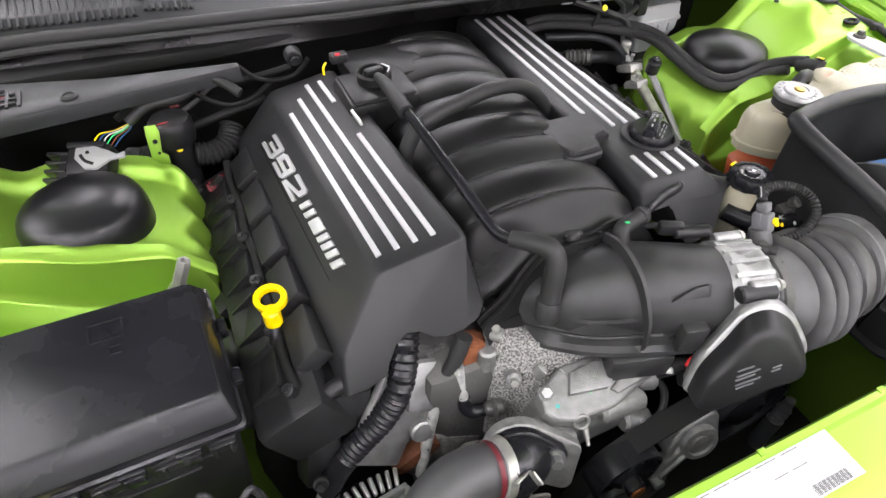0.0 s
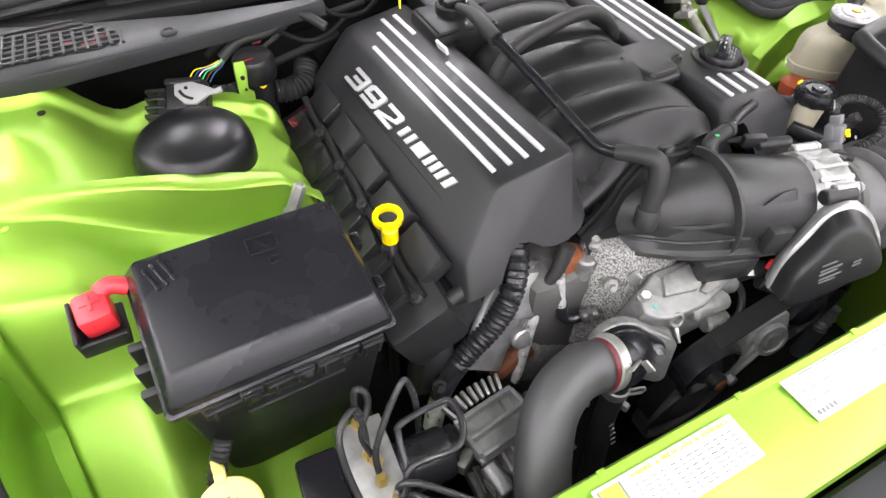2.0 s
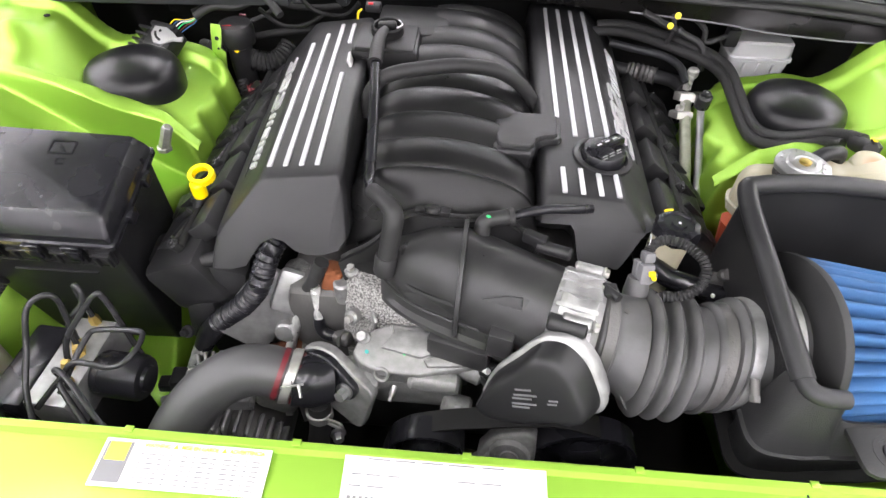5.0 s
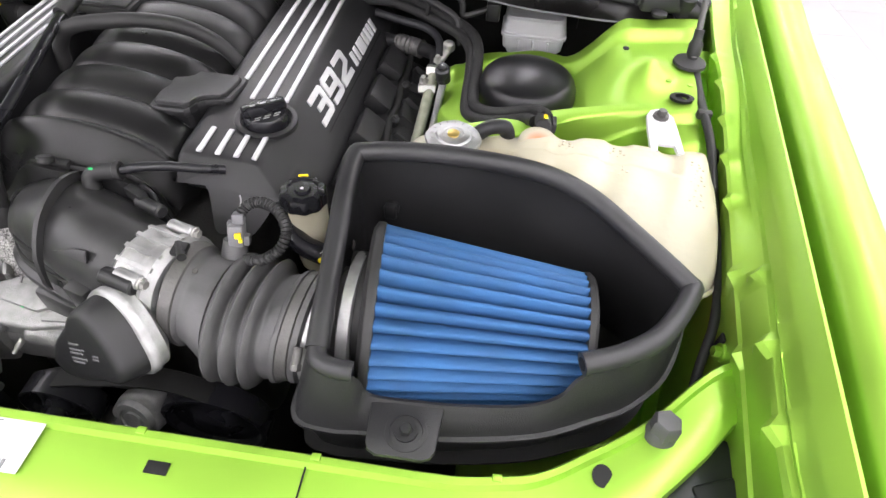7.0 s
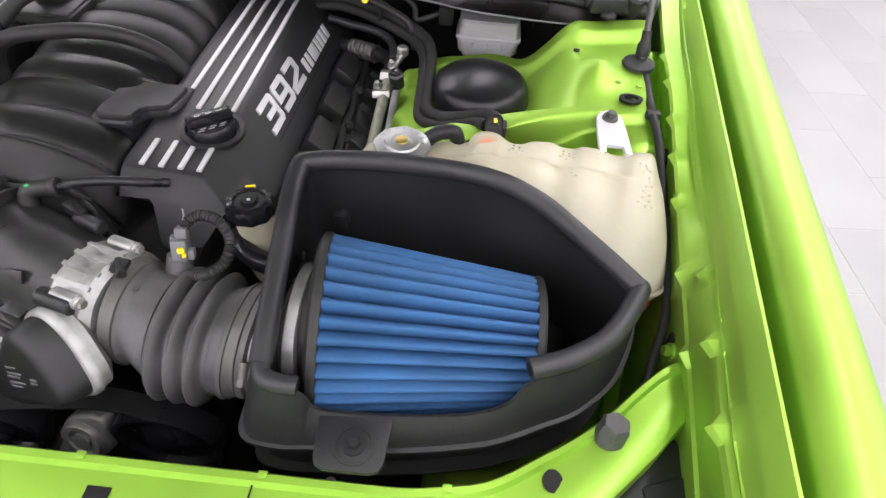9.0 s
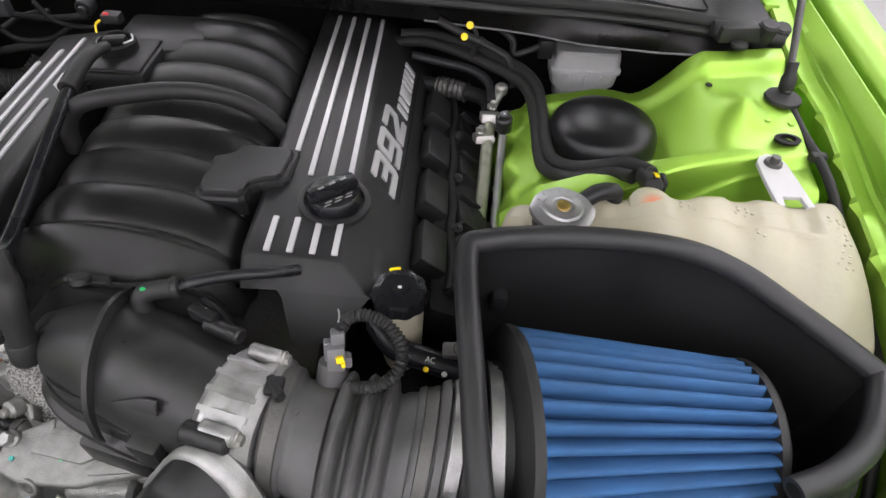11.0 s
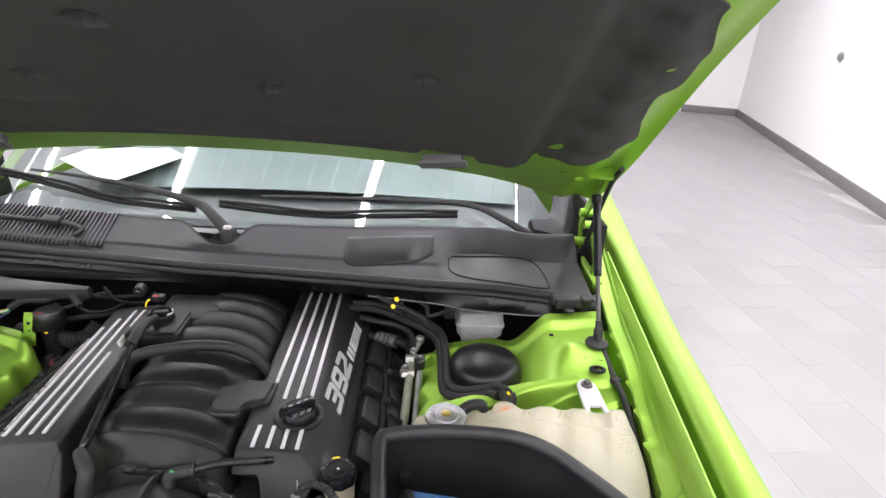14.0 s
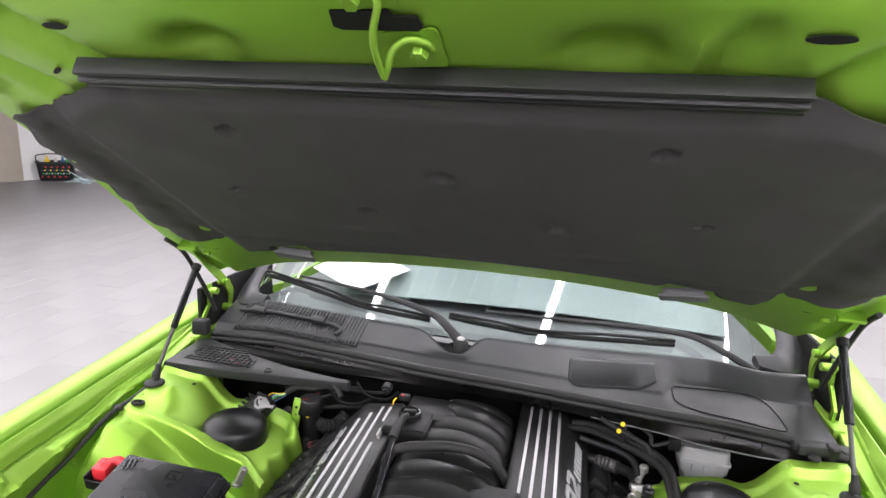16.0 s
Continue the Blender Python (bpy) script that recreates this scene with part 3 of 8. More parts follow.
def member(u, v):
    x = -0.80 + 1.60 * u
    X = abs(x)
    back = member_edge(x)
    w = 0.105 - 0.025 * ease(0.6, 0.7, X) - 0.02 * ease(0.74, 0.80, X)
    z0 = 0.868 + 0.028 * ease(0.60, 0.78, X)
    prof = [(0.0, -0.045), (0.0, 0.0), (0.003, 0.006), (0.010, 0.006), (0.014, 0.0), (0.5 * w, 0.001), (w - 0.012, -0.002), (w - 0.003, -0.006), (w, -0.014), (w, -0.06)]
    k = v * (len(prof) - 1)
    a = min(int(k), len(prof) - 2)
    d = prof[a][0] + (prof[a + 1][0] - prof[a][0]) * (k - a)
    h = prof[a][1] + (prof[a + 1][1] - prof[a][1]) * (k - a)
    return Vector((x, back - d, z0 + h))


support = part("radiator_support", sheet(120, 9, member), "green", car, "green steel crossmember over the radiator")
# near-black sheet puts in the shade below the crossmember
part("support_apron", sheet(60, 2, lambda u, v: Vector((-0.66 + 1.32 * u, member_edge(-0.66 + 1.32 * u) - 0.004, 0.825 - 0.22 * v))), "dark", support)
for x, y, w, h in ((0.238, -0.062, 0.022, 0.012), (-0.238, -0.062, 0.022, 0.012)):
    part("square_hole", box((x, y, 0.8695), (w, h, 0.002), 0.0008), "dark", support)
part("pressed_pad", prism([(0.395, -0.128), (0.54, -0.126), (0.53, -0.088), (0.525, -0.085), (0.41, -0.086), (0.405, -0.09)], 0.866, 0.8712, 0.002), "green", support)
part("seam", box((0.372, -0.075, 0.8695), (0.0016, 0.09, 0.001), 0), "dark", support)
part("oval_hole", lathe([(0.010, 0), (0.010, 0.0012), (0, 0.0013)], 24, pose(0.648, -0.009, 0.8735, 4, -3, 0) @ Matrix.Diagonal((0.95, 1.1, 1, 1))), "dark", support)
for s in (-1, 1):
    part("hex_bolt", join(lathe([(0.0140, -0.012), (0.0145, 0.0), (0.0145, 0.012), (0.0125, 0.0155), (0.005, 0.016)], 6, pose(0.704 * s, 0.037, 0.893, -8, 6 * s, 17)), lathe([(0.0145, -0.014), (0.0155, -0.006), (0.0130, 0.0)], 24, pose(0.704 * s, 0.037, 0.893, -8, 6 * s, 0))), "hose", support, "dark grey faceted plastic-capped hex bolt")
for k in range(6):
    part("lip_tab", box((-0.3 + 0.17 * k, member_edge(-0.3 + 0.17 * k) - 0.004, 0.8745), (0.009, 0.007, 0.002), 0.0006), "green", support)


# front plastics ahead of the crossmember
part("grille_shroud", join(box((0.0, -0.205, 0.835), (1.24, 0.135, 0.05), 0.012), box((0.0, -0.215, 0.861), (1.12, 0.07, 0.008), 0.003)), "cowl", car, "grey plastic grille shroud")
for s in (-1, 1):
    hp = [(0.655, -0.10), (0.70, -0.015), (0.775, 0.055), (0.80, 0.045), (0.80, -0.26), (0.655, -0.26)]
    pl = prism([(s * x, y) for x, y in (hp if s > 0 else hp[::-1])], 0.70, 0.865, 0.012)
    part("lamp_housing", join(pl, box((0.765 * s, -0.02, 0.862), (0.05, 0.055, 0.014), 0.006, (0, 0, 20 * s))), "cowl", car, "dark grey headlamp housing")
part("bumper", loft([[Vector((x, y - 0.10 * (x / 0.9) ** 2 * 0 + 0.30 * (abs(x) / 0.93) ** 4, z)) for y, z in ((-0.28, 0.80), (-0.36, 0.78), (-0.42, 0.70), (-0.44, 0.55), (-0.42, 0.35), (-0.38, 0.22), (-0.28, 0.22))] for x in [-0.93 + 0.062 * i for i in range(31)]], cap=True), "green", car)

# the well of the bay: its deep shade is put into near-black panels
part("bay_floor", box((0, 0.45, 0.40), (1.6, 1.0, 0.02), 0), "dark", car, "engine bay floor, near-black for the deep shade")
part("firewall", join(box((0, 0.945, 0.70), (1.66, 0.03, 0.60), 0.004), box((0, 0.855, 0.985), (1.5, 0.155, 0.02), 0.004)), "dark", car, "firewall, near-black for the deep shade")
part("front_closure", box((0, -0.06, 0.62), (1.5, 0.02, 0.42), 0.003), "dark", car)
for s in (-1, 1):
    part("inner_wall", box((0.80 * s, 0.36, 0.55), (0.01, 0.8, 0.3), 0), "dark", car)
# rest of the body, out of the way of the camera
part("underbody", join(box((0, 1.9, 0.42), (1.80, 3.2, 0.40), 0.05), box((0, 0.3, 0.30), (1.2, 0.9, 0.10), 0.02)), "dark", car)
for s in (-1, 1):
    part("door_side", loft([[Vector((s * x, y, z)) for x, z in ((0.93, 0.25), (0.955, 0.6), (0.95, 0.85), (0.92, 0.98), (0.87, 1.0), (0.86, 0.9), (0.88, 0.3))] for y in (1.40, 2.2, 3.2, 3.9)]), "green", car)
    for yy in (0.52, 3.30):
        wheel = part("wheel", lathe([(0.20, -0.11), (0.33, -0.115), (0.355, -0.09), (0.36, 0), (0.355, 0.09), (0.33, 0.115), (0.20, 0.11)], 48, pose(s * 0.80, yy, 0.36, 0, 90, 0)), "rubber", car)
        part("rim", lathe([(0.0, 0.07), (0.06, 0.075), (0.20, 0.05), (0.225, 0.09), (0.225, -0.09), (0.0, -0.05)], 32, pose(s * 0.80, yy, 0.36, 0, 90 * s, 0)), "rotor", wheel)

rear = []
for y, z, half in ((2.75, 1.02, 0.80), (3.05, 1.03, 0.84), (3.5, 1.03, 0.86), (3.95, 1.02, 0.84), (4.12, 0.99, 0.80), (4.18, 0.85, 0.79), (4.16, 0.45, 0.78)):
    rear.append([Vector((half * math.sin(a) / math.sin(1.0), y, z - 0.06 * (1 - math.cos(a * 1.2)))) for a in [-1.0 + 0.2 * k for k in range(11)]])
part("rear_deck", loft(rear, cap=False, closed=False), "green", car)
part("rear_window", sheet(10, 6, lambda u, v: Vector(((-0.56 + 1.12 * u) * (1 + 0.1 * v), 2.72 + 0.32 * v, 1.45 - 0.43 * v)), 0.006), "dash", car)

# ---------------------------------------------------------------- hood
H0, HV, HN = Vector((0, 0.78, 1.295)), Vector((0, -0.842, 0.539)), Vector((0, 0.539, 0.842))


def on_hood(u, v, w=0.0):
    return H0 + Vector((u, 0, 0)) + HV * v + HN * w


def hood_edge(u):
    return 0.015 - 0.15 * (abs(u) / 0.8) ** 2.2 - 0.05 * ease(0.52, 0.80, abs(u))


def hood_half(v):
    return 0.842 - 0.06 * max(0, v) - 0.10 * ease(0.95, 1.2, v)


def groove(u, v, a, b, width):
    """How near (u, v) lies to the line from a to b, 1 on it."""
    ax, ay, bx, by = *a, *b
    t = ((u - ax) * (bx - ax) + (v - ay) * (by - ay)) / ((bx - ax) ** 2 + (by - ay) ** 2)
    t = min(1, max(0, t))
    d = math.hypot(u - ax - t * (bx - ax), v - ay - t * (by - ay))
    return math.exp(-(d / width) ** 2)


def hood_w(u, v):
    U = abs(u)
    w = -0.030 * (U / 0.8) ** 2 * ease(0.5, 0.0, v)
    w += 0.020 * ease(0.74, 0.79, U) - 0.004 * ease(0.80, 0.815, U)
    w += 0.026 * groove(U, v, (0.43, 0.735), (0.522, 0.850), 0.024)
    w += 0.024 * groove(U, v, (0.575, 0.70), (0.664, 0.805), 0.022)
    d = math.hypot(U - 0.696, v - 0.713)
    w -= 0.007 * ease(0.030, 0.024, d) - 0.010 * bump(U, v, 0.66, 0.705, 0.02, 0.018)
    w += 0.030 * (ease(0, 0.9, bump(u, v, -0.26, 0.80, 0.050, 0.035)) + ease(0, 0.9, bump(u, v, 0.222, 0.80, 0.055, 0.038)))
    w += 0.016 * groove(u, v, (0.325, 0.79), (0.345, 0.84), 0.018) - 0.008 * groove(u, v, (0.305, 0.79), (0.300, 0.83), 0.012)
    w += 0.32 * max(0.0, v - table((0.0, 0.25, 0.375, 0.534, 0.66, 0.80), (0.915, 0.903, 0.872, 0.856, 0.831, 0.80), U))
    return w


def hood_panel(u, v):
    vv = v * 1.16
    half = hood_half(vv)
    U = (2 * u - 1) * half
    e = hood_edge(U)
    vt = e + (1.16 - e) * v
    return on_hood(U, vt, hood_w(U, vt))


hood = part("hood", sheet(110, 80, hood_panel), "green", car, "green steel hood panel standing open")
part("hood_skin", sheet(40, 30, lambda u, v: hood_panel(u, v) + HN * (0.012 + 0.035 * math.sin(math.pi * u) ** 0.5 * min(1, 6 * v))), "green", hood)


def liner_front(u):
    U = abs(u)
    return 0.736 - 0.10 * ease(0.42, 0.70, U) + 0.01 * ease(0.3, 0.42, U) - 0.02 * ease(0.70, 0.735, U)


def liner_back(u):
    U = abs(u)
    b = 0.125 - 0.13 * (U / 0.72) ** 2.2 + 0.055 * ease(0.69, 0.78, U)
    return b + 0.03 * (ease(0.385, 0.40, U) - ease(0.50, 0.515, U))


def liner(u, v):
    half = 0.765 - 0.03 * v ** 2 - 0.012 * math.sin(v * 14) * ease(0, 0.2, v)
    U = (2 * u - 1) * half
    a, b = liner_back(U), liner_front(U)
    vt = a + (b - a) * v
    rim = min(1, min(v, 1 - v) / 0.05, min(u, 1 - u) / 0.03)
    w = hood_w(U, vt) * 0.6 - 0.006 - 0.012 * ease(0, 1, rim)
    w += 0.016 * ease(0.575, 0.615, abs(U)) - 0.014 * ease(0.655, 0.69, abs(U)) * ease(0.10, 0.2, v) - 0.004 * math.sin(vt * 60) * ease(0.62, 0.66, abs(U))
    w -= 0.005 * ease(0.16, 0.20, vt)
    for x, y, r in ((0.0, 0.555, 0.022), (-0.16, 0.40, 0.02), (0.18, 0.39, 0.02), (0.30, 0.66, 0.018), (-0.30, 0.66, 0.018), (0.40, 0.45, 0.015), (-0.40, 0.45, 0.015)):
        w += 0.020 * ease(0.25, 0.70, bump(U, vt, x, y, r, r * 0.8)) - 0.004 * bump(U, vt, x, y, r * 1.7, r * 1.4)
    for x, y in ((-0.20, 0.30), (0.235, 0.26)):
        w -= 0.006 * bump(U, vt, x, y, 0.055, 0.012)
    return on_hood(U, vt, w)


part("hood_liner", sheet(180, 100, liner, 0.004), "felt", hood, "charcoal moulded felt hood liner")
seal = loft([[on_hood(-0.46 + 0.88 * i / 40, 0.768 + 0.82 * dv, w) for dv, w in
              ((-0.024, -0.004), (-0.023, -0.022), (-0.019, -0.026), (-0.013, -0.026), (-0.010, -0.022), (-0.007, -0.022), (-0.003, -0.029), (0.004, -0.030), (0.007, -0.024), (0.010, -0.023), (0.013, -0.027), (0.018, -0.026), (0.020, -0.018), (0.021, -0.003))] for i in range(41)])
part("hood_seal", seal, "plastic", hood, "black rubber hood seal strip")
for x in (-0.440, 0.440):
    bm = join(box((0, 0, 0), (0.082, 0.030, 0.020), 0.005), box((0, 0, -0.008), (0.096, 0.038, 0.006), 0.002))
    m = Matrix.Translation(on_hood(x, 0.100, -0.030)) @ Matrix(((1, 0, 0), (0, HV.y, HN.y), (0, HV.z, HN.z))).to_4x4() @ pose(0, 0, 0, 0, 0, 14 if x > 0 else -10)
    bmesh.ops.transform(bm, matrix=m, verts=bm.verts)
    part("liner_clip", bm, "clipgrey", hood, "grey plastic liner clip")
HM = Matrix(((1, 0, 0), (0, HV.y, HN.y), (0, HV.z, HN.z))).to_4x4()
for u, v, a, b, r in ((-0.44, 0.843, 0.018, 0.006, 0), (0.412, 0.840, 0.022, 0.006, 0), (-0.522, 0.753, 0.012, 0.0035, 30), (0.694, 0.814, 0.016, 0.011, 20), (0.55, 0.828, 0.012, 0.005, 0)):
    part("slot", lathe([(1, -0.0035), (1, -0.0025), (0, -0.0025)], 24, Matrix.Translation(on_hood(u, v, hood_w(u, v))) @ HM @ pose(0, 0, 0, 0, 0, r) @ Matrix.Diagonal((a, b, 1, 1))), "dark", hood)
for u, v in ((0.717, 0.498), (0.721, 0.231), (-0.717, 0.498), (-0.721, 0.231)):
    part("push_pin", lathe([(0.008, 0), (0.008, 0.003), (0.004, 0.005), (0, 0.005)], 16, Matrix.Translation(on_hood(u, v, -0.016)) @ HM @ pose(0, 0, 0, 180, 0, 0)), "green", hood)
# latch: two bolted plates on either side of a dark opening, with the striker between
LATCH_W = hood_w(0.0, 0.82)


def latch_at(u, v, w=0.0):
    return on_hood(u, v + 0.004, LATCH_W + w)


def latch_plate(poly, label=""):
    m = Matrix.Translation(latch_at(0, 0)) @ HM
    bm = prism(poly, -0.0060, -0.0025, 0.0012, m)
    return part("latch_plate", bm, "green", hood, label)


def latch_bolt(u, v):
    m = Matrix.Translation(latch_at(u, v, -0.005)) @ HM @ pose(0, 0, 0, 180, 0, 0)
    part("latch_bolt", join(lathe([(0.018, 0), (0.018, 0.003), (0.014, 0.0045), (0.0, 0.0045)], 24, m), hexbolt((0, 0, 0), 0.0105, 0.015, m)), "green", hood)


latch_plate(lobes([(-0.050, 0.905, 0.008), (0.000, 0.900, 0.010), (0.004, 0.882, 0.006), (-0.060, 0.880, 0.006)]), "green steel latch plate with a bolt")
latch_plate(lobes([(-0.012, 0.834, 0.006), (0.036, 0.838, 0.008), (0.040, 0.793, 0.007), (-0.024, 0.788, 0.007)]), "green steel latch plate with a bolt")
part("latch_opening", prism([(-0.066, 0.872), (-0.069, 0.850), (-0.060, 0.845), (0.024, 0.844), (0.030, 0.850), (0.026, 0.864), (0.002, 0.865), (-0.004, 0.873)], -0.0075, -0.0045, 0, Matrix.Translation(latch_at(0, 0)) @ HM), "dark", hood)
latch_bolt(-0.034, 0.893)
latch_bolt(0.020, 0.816)
part("striker_hook", tube([latch_at(-0.034, 0.905, -0.010), latch_at(-0.018, 0.904, -0.012), latch_at(-0.006, 0.893, -0.015), latch_at(-0.015, 0.868, -0.024), latch_at(-0.020, 0.845, -0.030), latch_at(-0.020, 0.815, -0.034), latch_at(-0.020, 0.802, -0.034)], 0.0042, 10), "green", hood)
part("striker_loop", tube([latch_at(-0.020, 0.800, -0.034), latch_at(-0.014, 0.812, -0.030), latch_at(-0.006, 0.828, -0.020), latch_at(0.010, 0.836, -0.012), latch_at(0.028, 0.830, -0.009), latch_at(0.034, 0.818, -0.008)], 0.0042, 10), "green", hood)

# hinges and gas struts
for s in (-1, 1):
    bar = [Vector((0.812, 0.80, 1.275)), Vector((0.822, 0.88, 1.205)), Vector((0.830, 0.96, 1.135)), Vector((0.834, 1.00, 1.085)), Vector((0.834, 0.985, 1.03))]
    part("hood_hinge", join(
        loft([[Vector((s * (p.x + dx), p.y + dy, p.z + dy * 0.8)) for dx, dy in ((-0.003, -0.010), (0.004, -0.010), (0.004, 0.010), (-0.003, 0.010))] for p in spline(bar, 4)]),
        box((0.775 * s, 0.735, 1.300), (0.055, 0.035, 0.012), 0.004, (33, 0, 0)),
        loft([[Vector((s * (x + dx), y + dy, z)) for dx, dy in ((-0.003, -0.008), (0.004, -0.008), (0.004, 0.008), (-0.003, 0.008))] for x, y, z in ((0.838, 0.90, 1.14), (0.840, 0.90, 1.08), (0.842, 0.86, 1.03), (0.842, 0.87, 0.98))]),
        box((0.845 * s, 0.90, 0.985), (0.028, 0.16, 0.03), 0.006), rod((0.815 * s, 0.96, 1.13), (0.848 * s, 0.96, 1.13), 0.011), rod((0.812 * s, 0.90, 1.12), (0.846 * s, 0.90, 1.12), 0.010), rod((0.815 * s, 0.985, 1.04), (0.85 * s, 0.985, 1.04), 0.012),
        rod((0.765 * s, 0.735, 1.288), (0.765 * s, 0.742, 1.30), 0.012), rod((0.74 * s, 0.755, 1.272), (0.74 * s, 0.762, 1.284), 0.010)), "green", car, "green steel hood hinge")
    a, b = Vector((0.782 * s, 0.582, 0.985)), Vector((0.794 * s, 0.790, 1.232))
    mid = a.lerp(b, 0.42)
    st = part("gas_strut", rod(mid, a.lerp(b, 0.95), 0.0088, 18, 0.002), "gloss", car, "black gas strut holding up the hood")
    part("piston_rod", rod(a, mid, 0.0048, 12), "rotor", st)
    part("end_fitting", rod(a.lerp(b, 0.94), b, 0.012, 14, 0.002), "rubber", st)
    part("ball_socket", join(lathe([(0.017, -0.012), (0.017, -0.006), (0.009, -0.002), (0.0075, 0.012), (0.010, 0.016), (0.010, 0.030), (0.007, 0.036), (0.007, 0.05)], 20, along(a - Vector((0, 0, 0.012)), a + Vector((0, 0.03, 0.06))))), "rubber", st)
    part("washer_hose", tube([on_hood(0.80 * s, 0.10, -0.03), (0.812 * s, 0.76, 1.27), (0.818 * s, 0.84, 1.16), (0.822 * s, 0.90, 1.06)], 0.006, 8), "rubber", car)

# ---------------------------------------------------------------- cowl, windscreen, wipers
def cowl_front(x):
    return table((-0.80, -0.60, -0.39, -0.25, -0.13, 0.08, 0.27, 0.44, 0.58, 0.75, 0.80), (0.845, 0.825, 0.802, 0.785, 0.768, 0.752, 0.735, 0.718, 0.709, 0.702, 0.702), x)


def cowl_top(x):
    return 0.904 + 0.155 * x * x


def cowl_lip(x):
    """How far the rear edge dips round the wiper spindle, and how it falls away at the far corner."""
    return 0.088 * ease(-0.195, -0.070, x) * ease(0.010, -0.052, x), 0.05 * ease(0.56, 0.70, x)


def cowl_shape(u, v):
    x = -0.80 + 1.60 * u
    dip, fall = cowl_lip(x)
    a, b = cowl_front(x), cowl_top(x) - fall
    y = a + (b - a) * v - dip * max(0, (v - 0.30) / 0.70)
    flat = ease(0.44, 0.50, x)
    side = ease(-0.30, -0.42, x)
    k = 0.26 + 0.40 * flat - 0.10 * side
    z = table((0, 0.06, k, k + 0.03, 0.89, 0.92, 0.96, 1.0), (1.012, 1.034, 1.047 - 0.006 * flat, 1.052 - 0.004 * flat, 1.083, 1.087, 1.086, 1.078), v)
    z -= 0.020 * ease(0.58, 0.80, abs(x)) * (1 - 0.6 * v)
    z -= 0.018 * (dip / 0.088) * ease(0.4, 1.0, v)
    return Vector((x, y, z))


cowl = part("cowl_panel", sheet(220, 50, cowl_shape, 0.004), "cowl", car, "dark grey plastic cowl panel below the windscreen")


def cowl_at(x, v, up=0.0):
    p = cowl_shape((x + 0.80) / 1.60, v)
    return p + Vector((0, -0.25 * up, up))


seal_pts = [cowl_at(-0.79 + 1.56 * i / 14, 0.03, 0.004) for i in range(15)]
part("weather_strip", join(tube(seal_pts, 0.010, 10, 4), tube([p + Vector((0, -0.012, -0.010)) for p in seal_pts], 0.006, 8, 4)), "rubber", cowl, "black rubber weather strip")
SKIRT = (-0.80, -0.30, -0.10, 0.08, 0.27, 0.44, 0.52, 0.64, 0.80), (0.815, 0.776, 0.771, 0.767, 0.746, 0.720, 0.694, 0.681, 0.680)


def skirt(u, v):
    x = -0.80 + 1.60 * u
    return Vector((x, cowl_front(x) + 0.004 + (table(*SKIRT, x) - cowl_front(x) - 0.004) * v, 1.010 - 0.030 * v - 0.004 * math.sin(math.pi * v)))


part("front_skirt", sheet(80, 4, skirt, 0.003), "skirt", cowl)
# paler bead: the highlight on the skirt's lower edge, put in as colour
part("skirt_edge", tube([skirt(0.68 + 0.32 * i / 12, 1.0) + Vector((0, -0.001, 0)) for i in range(13)], 0.0016, 6, 3), "clipgrey", cowl)
# raised wedge and the service cover
wedge = []
for x, yf, lift in ((0.226, 0.788, 0.0), (0.230, 0.782, 0.85), (0.238, 0.772, 1.0), (0.258, 0.768, 1.0), (0.36, 0.777, 1.0), (0.396, 0.780, 1.0), (0.418, 0.796, 1.0), (0.434, 0.812, 0.9), (0.438, 0.818, 0.0)):
    yt = 0.836 + 0.11 * (x - 0.23)
    ring = []
    for y, h in ((yf, -0.004), (yf + 0.001, 0.003), (yf + 0.004, 0.0055), (yt - 0.004, 0.0135), (yt, 0.0150), (yt + 0.005, 0.0145), (yt + 0.020, 0.007), (yt + 0.024, -0.004)):
        v = (y - cowl_front(x)) / (cowl_top(x) - cowl_front(x))
        ring.append(cowl_shape((x + 0.80) / 1.60, v) + Vector((0, -0.2 * h * lift, h * lift - 0.003 * (1 - lift))))
    wedge.append(ring)
part("raised_pad", loft(wedge), "cowl", cowl)
part("spindle_well", lathe([(0.034, -0.03), (0.040, 0.0), (0.036, 0.004), (0.030, -0.002), (0.0, -0.006)], 32, pose(-0.060, 0.852, 1.058, 8, 0, 0)), "dark", cowl)
def cowl_on(x, y, up):
    return cowl_at(x, (y - cowl_front(x)) / (cowl_top(x) - cowl_lip(x)[1] - cowl_front(x)), up)


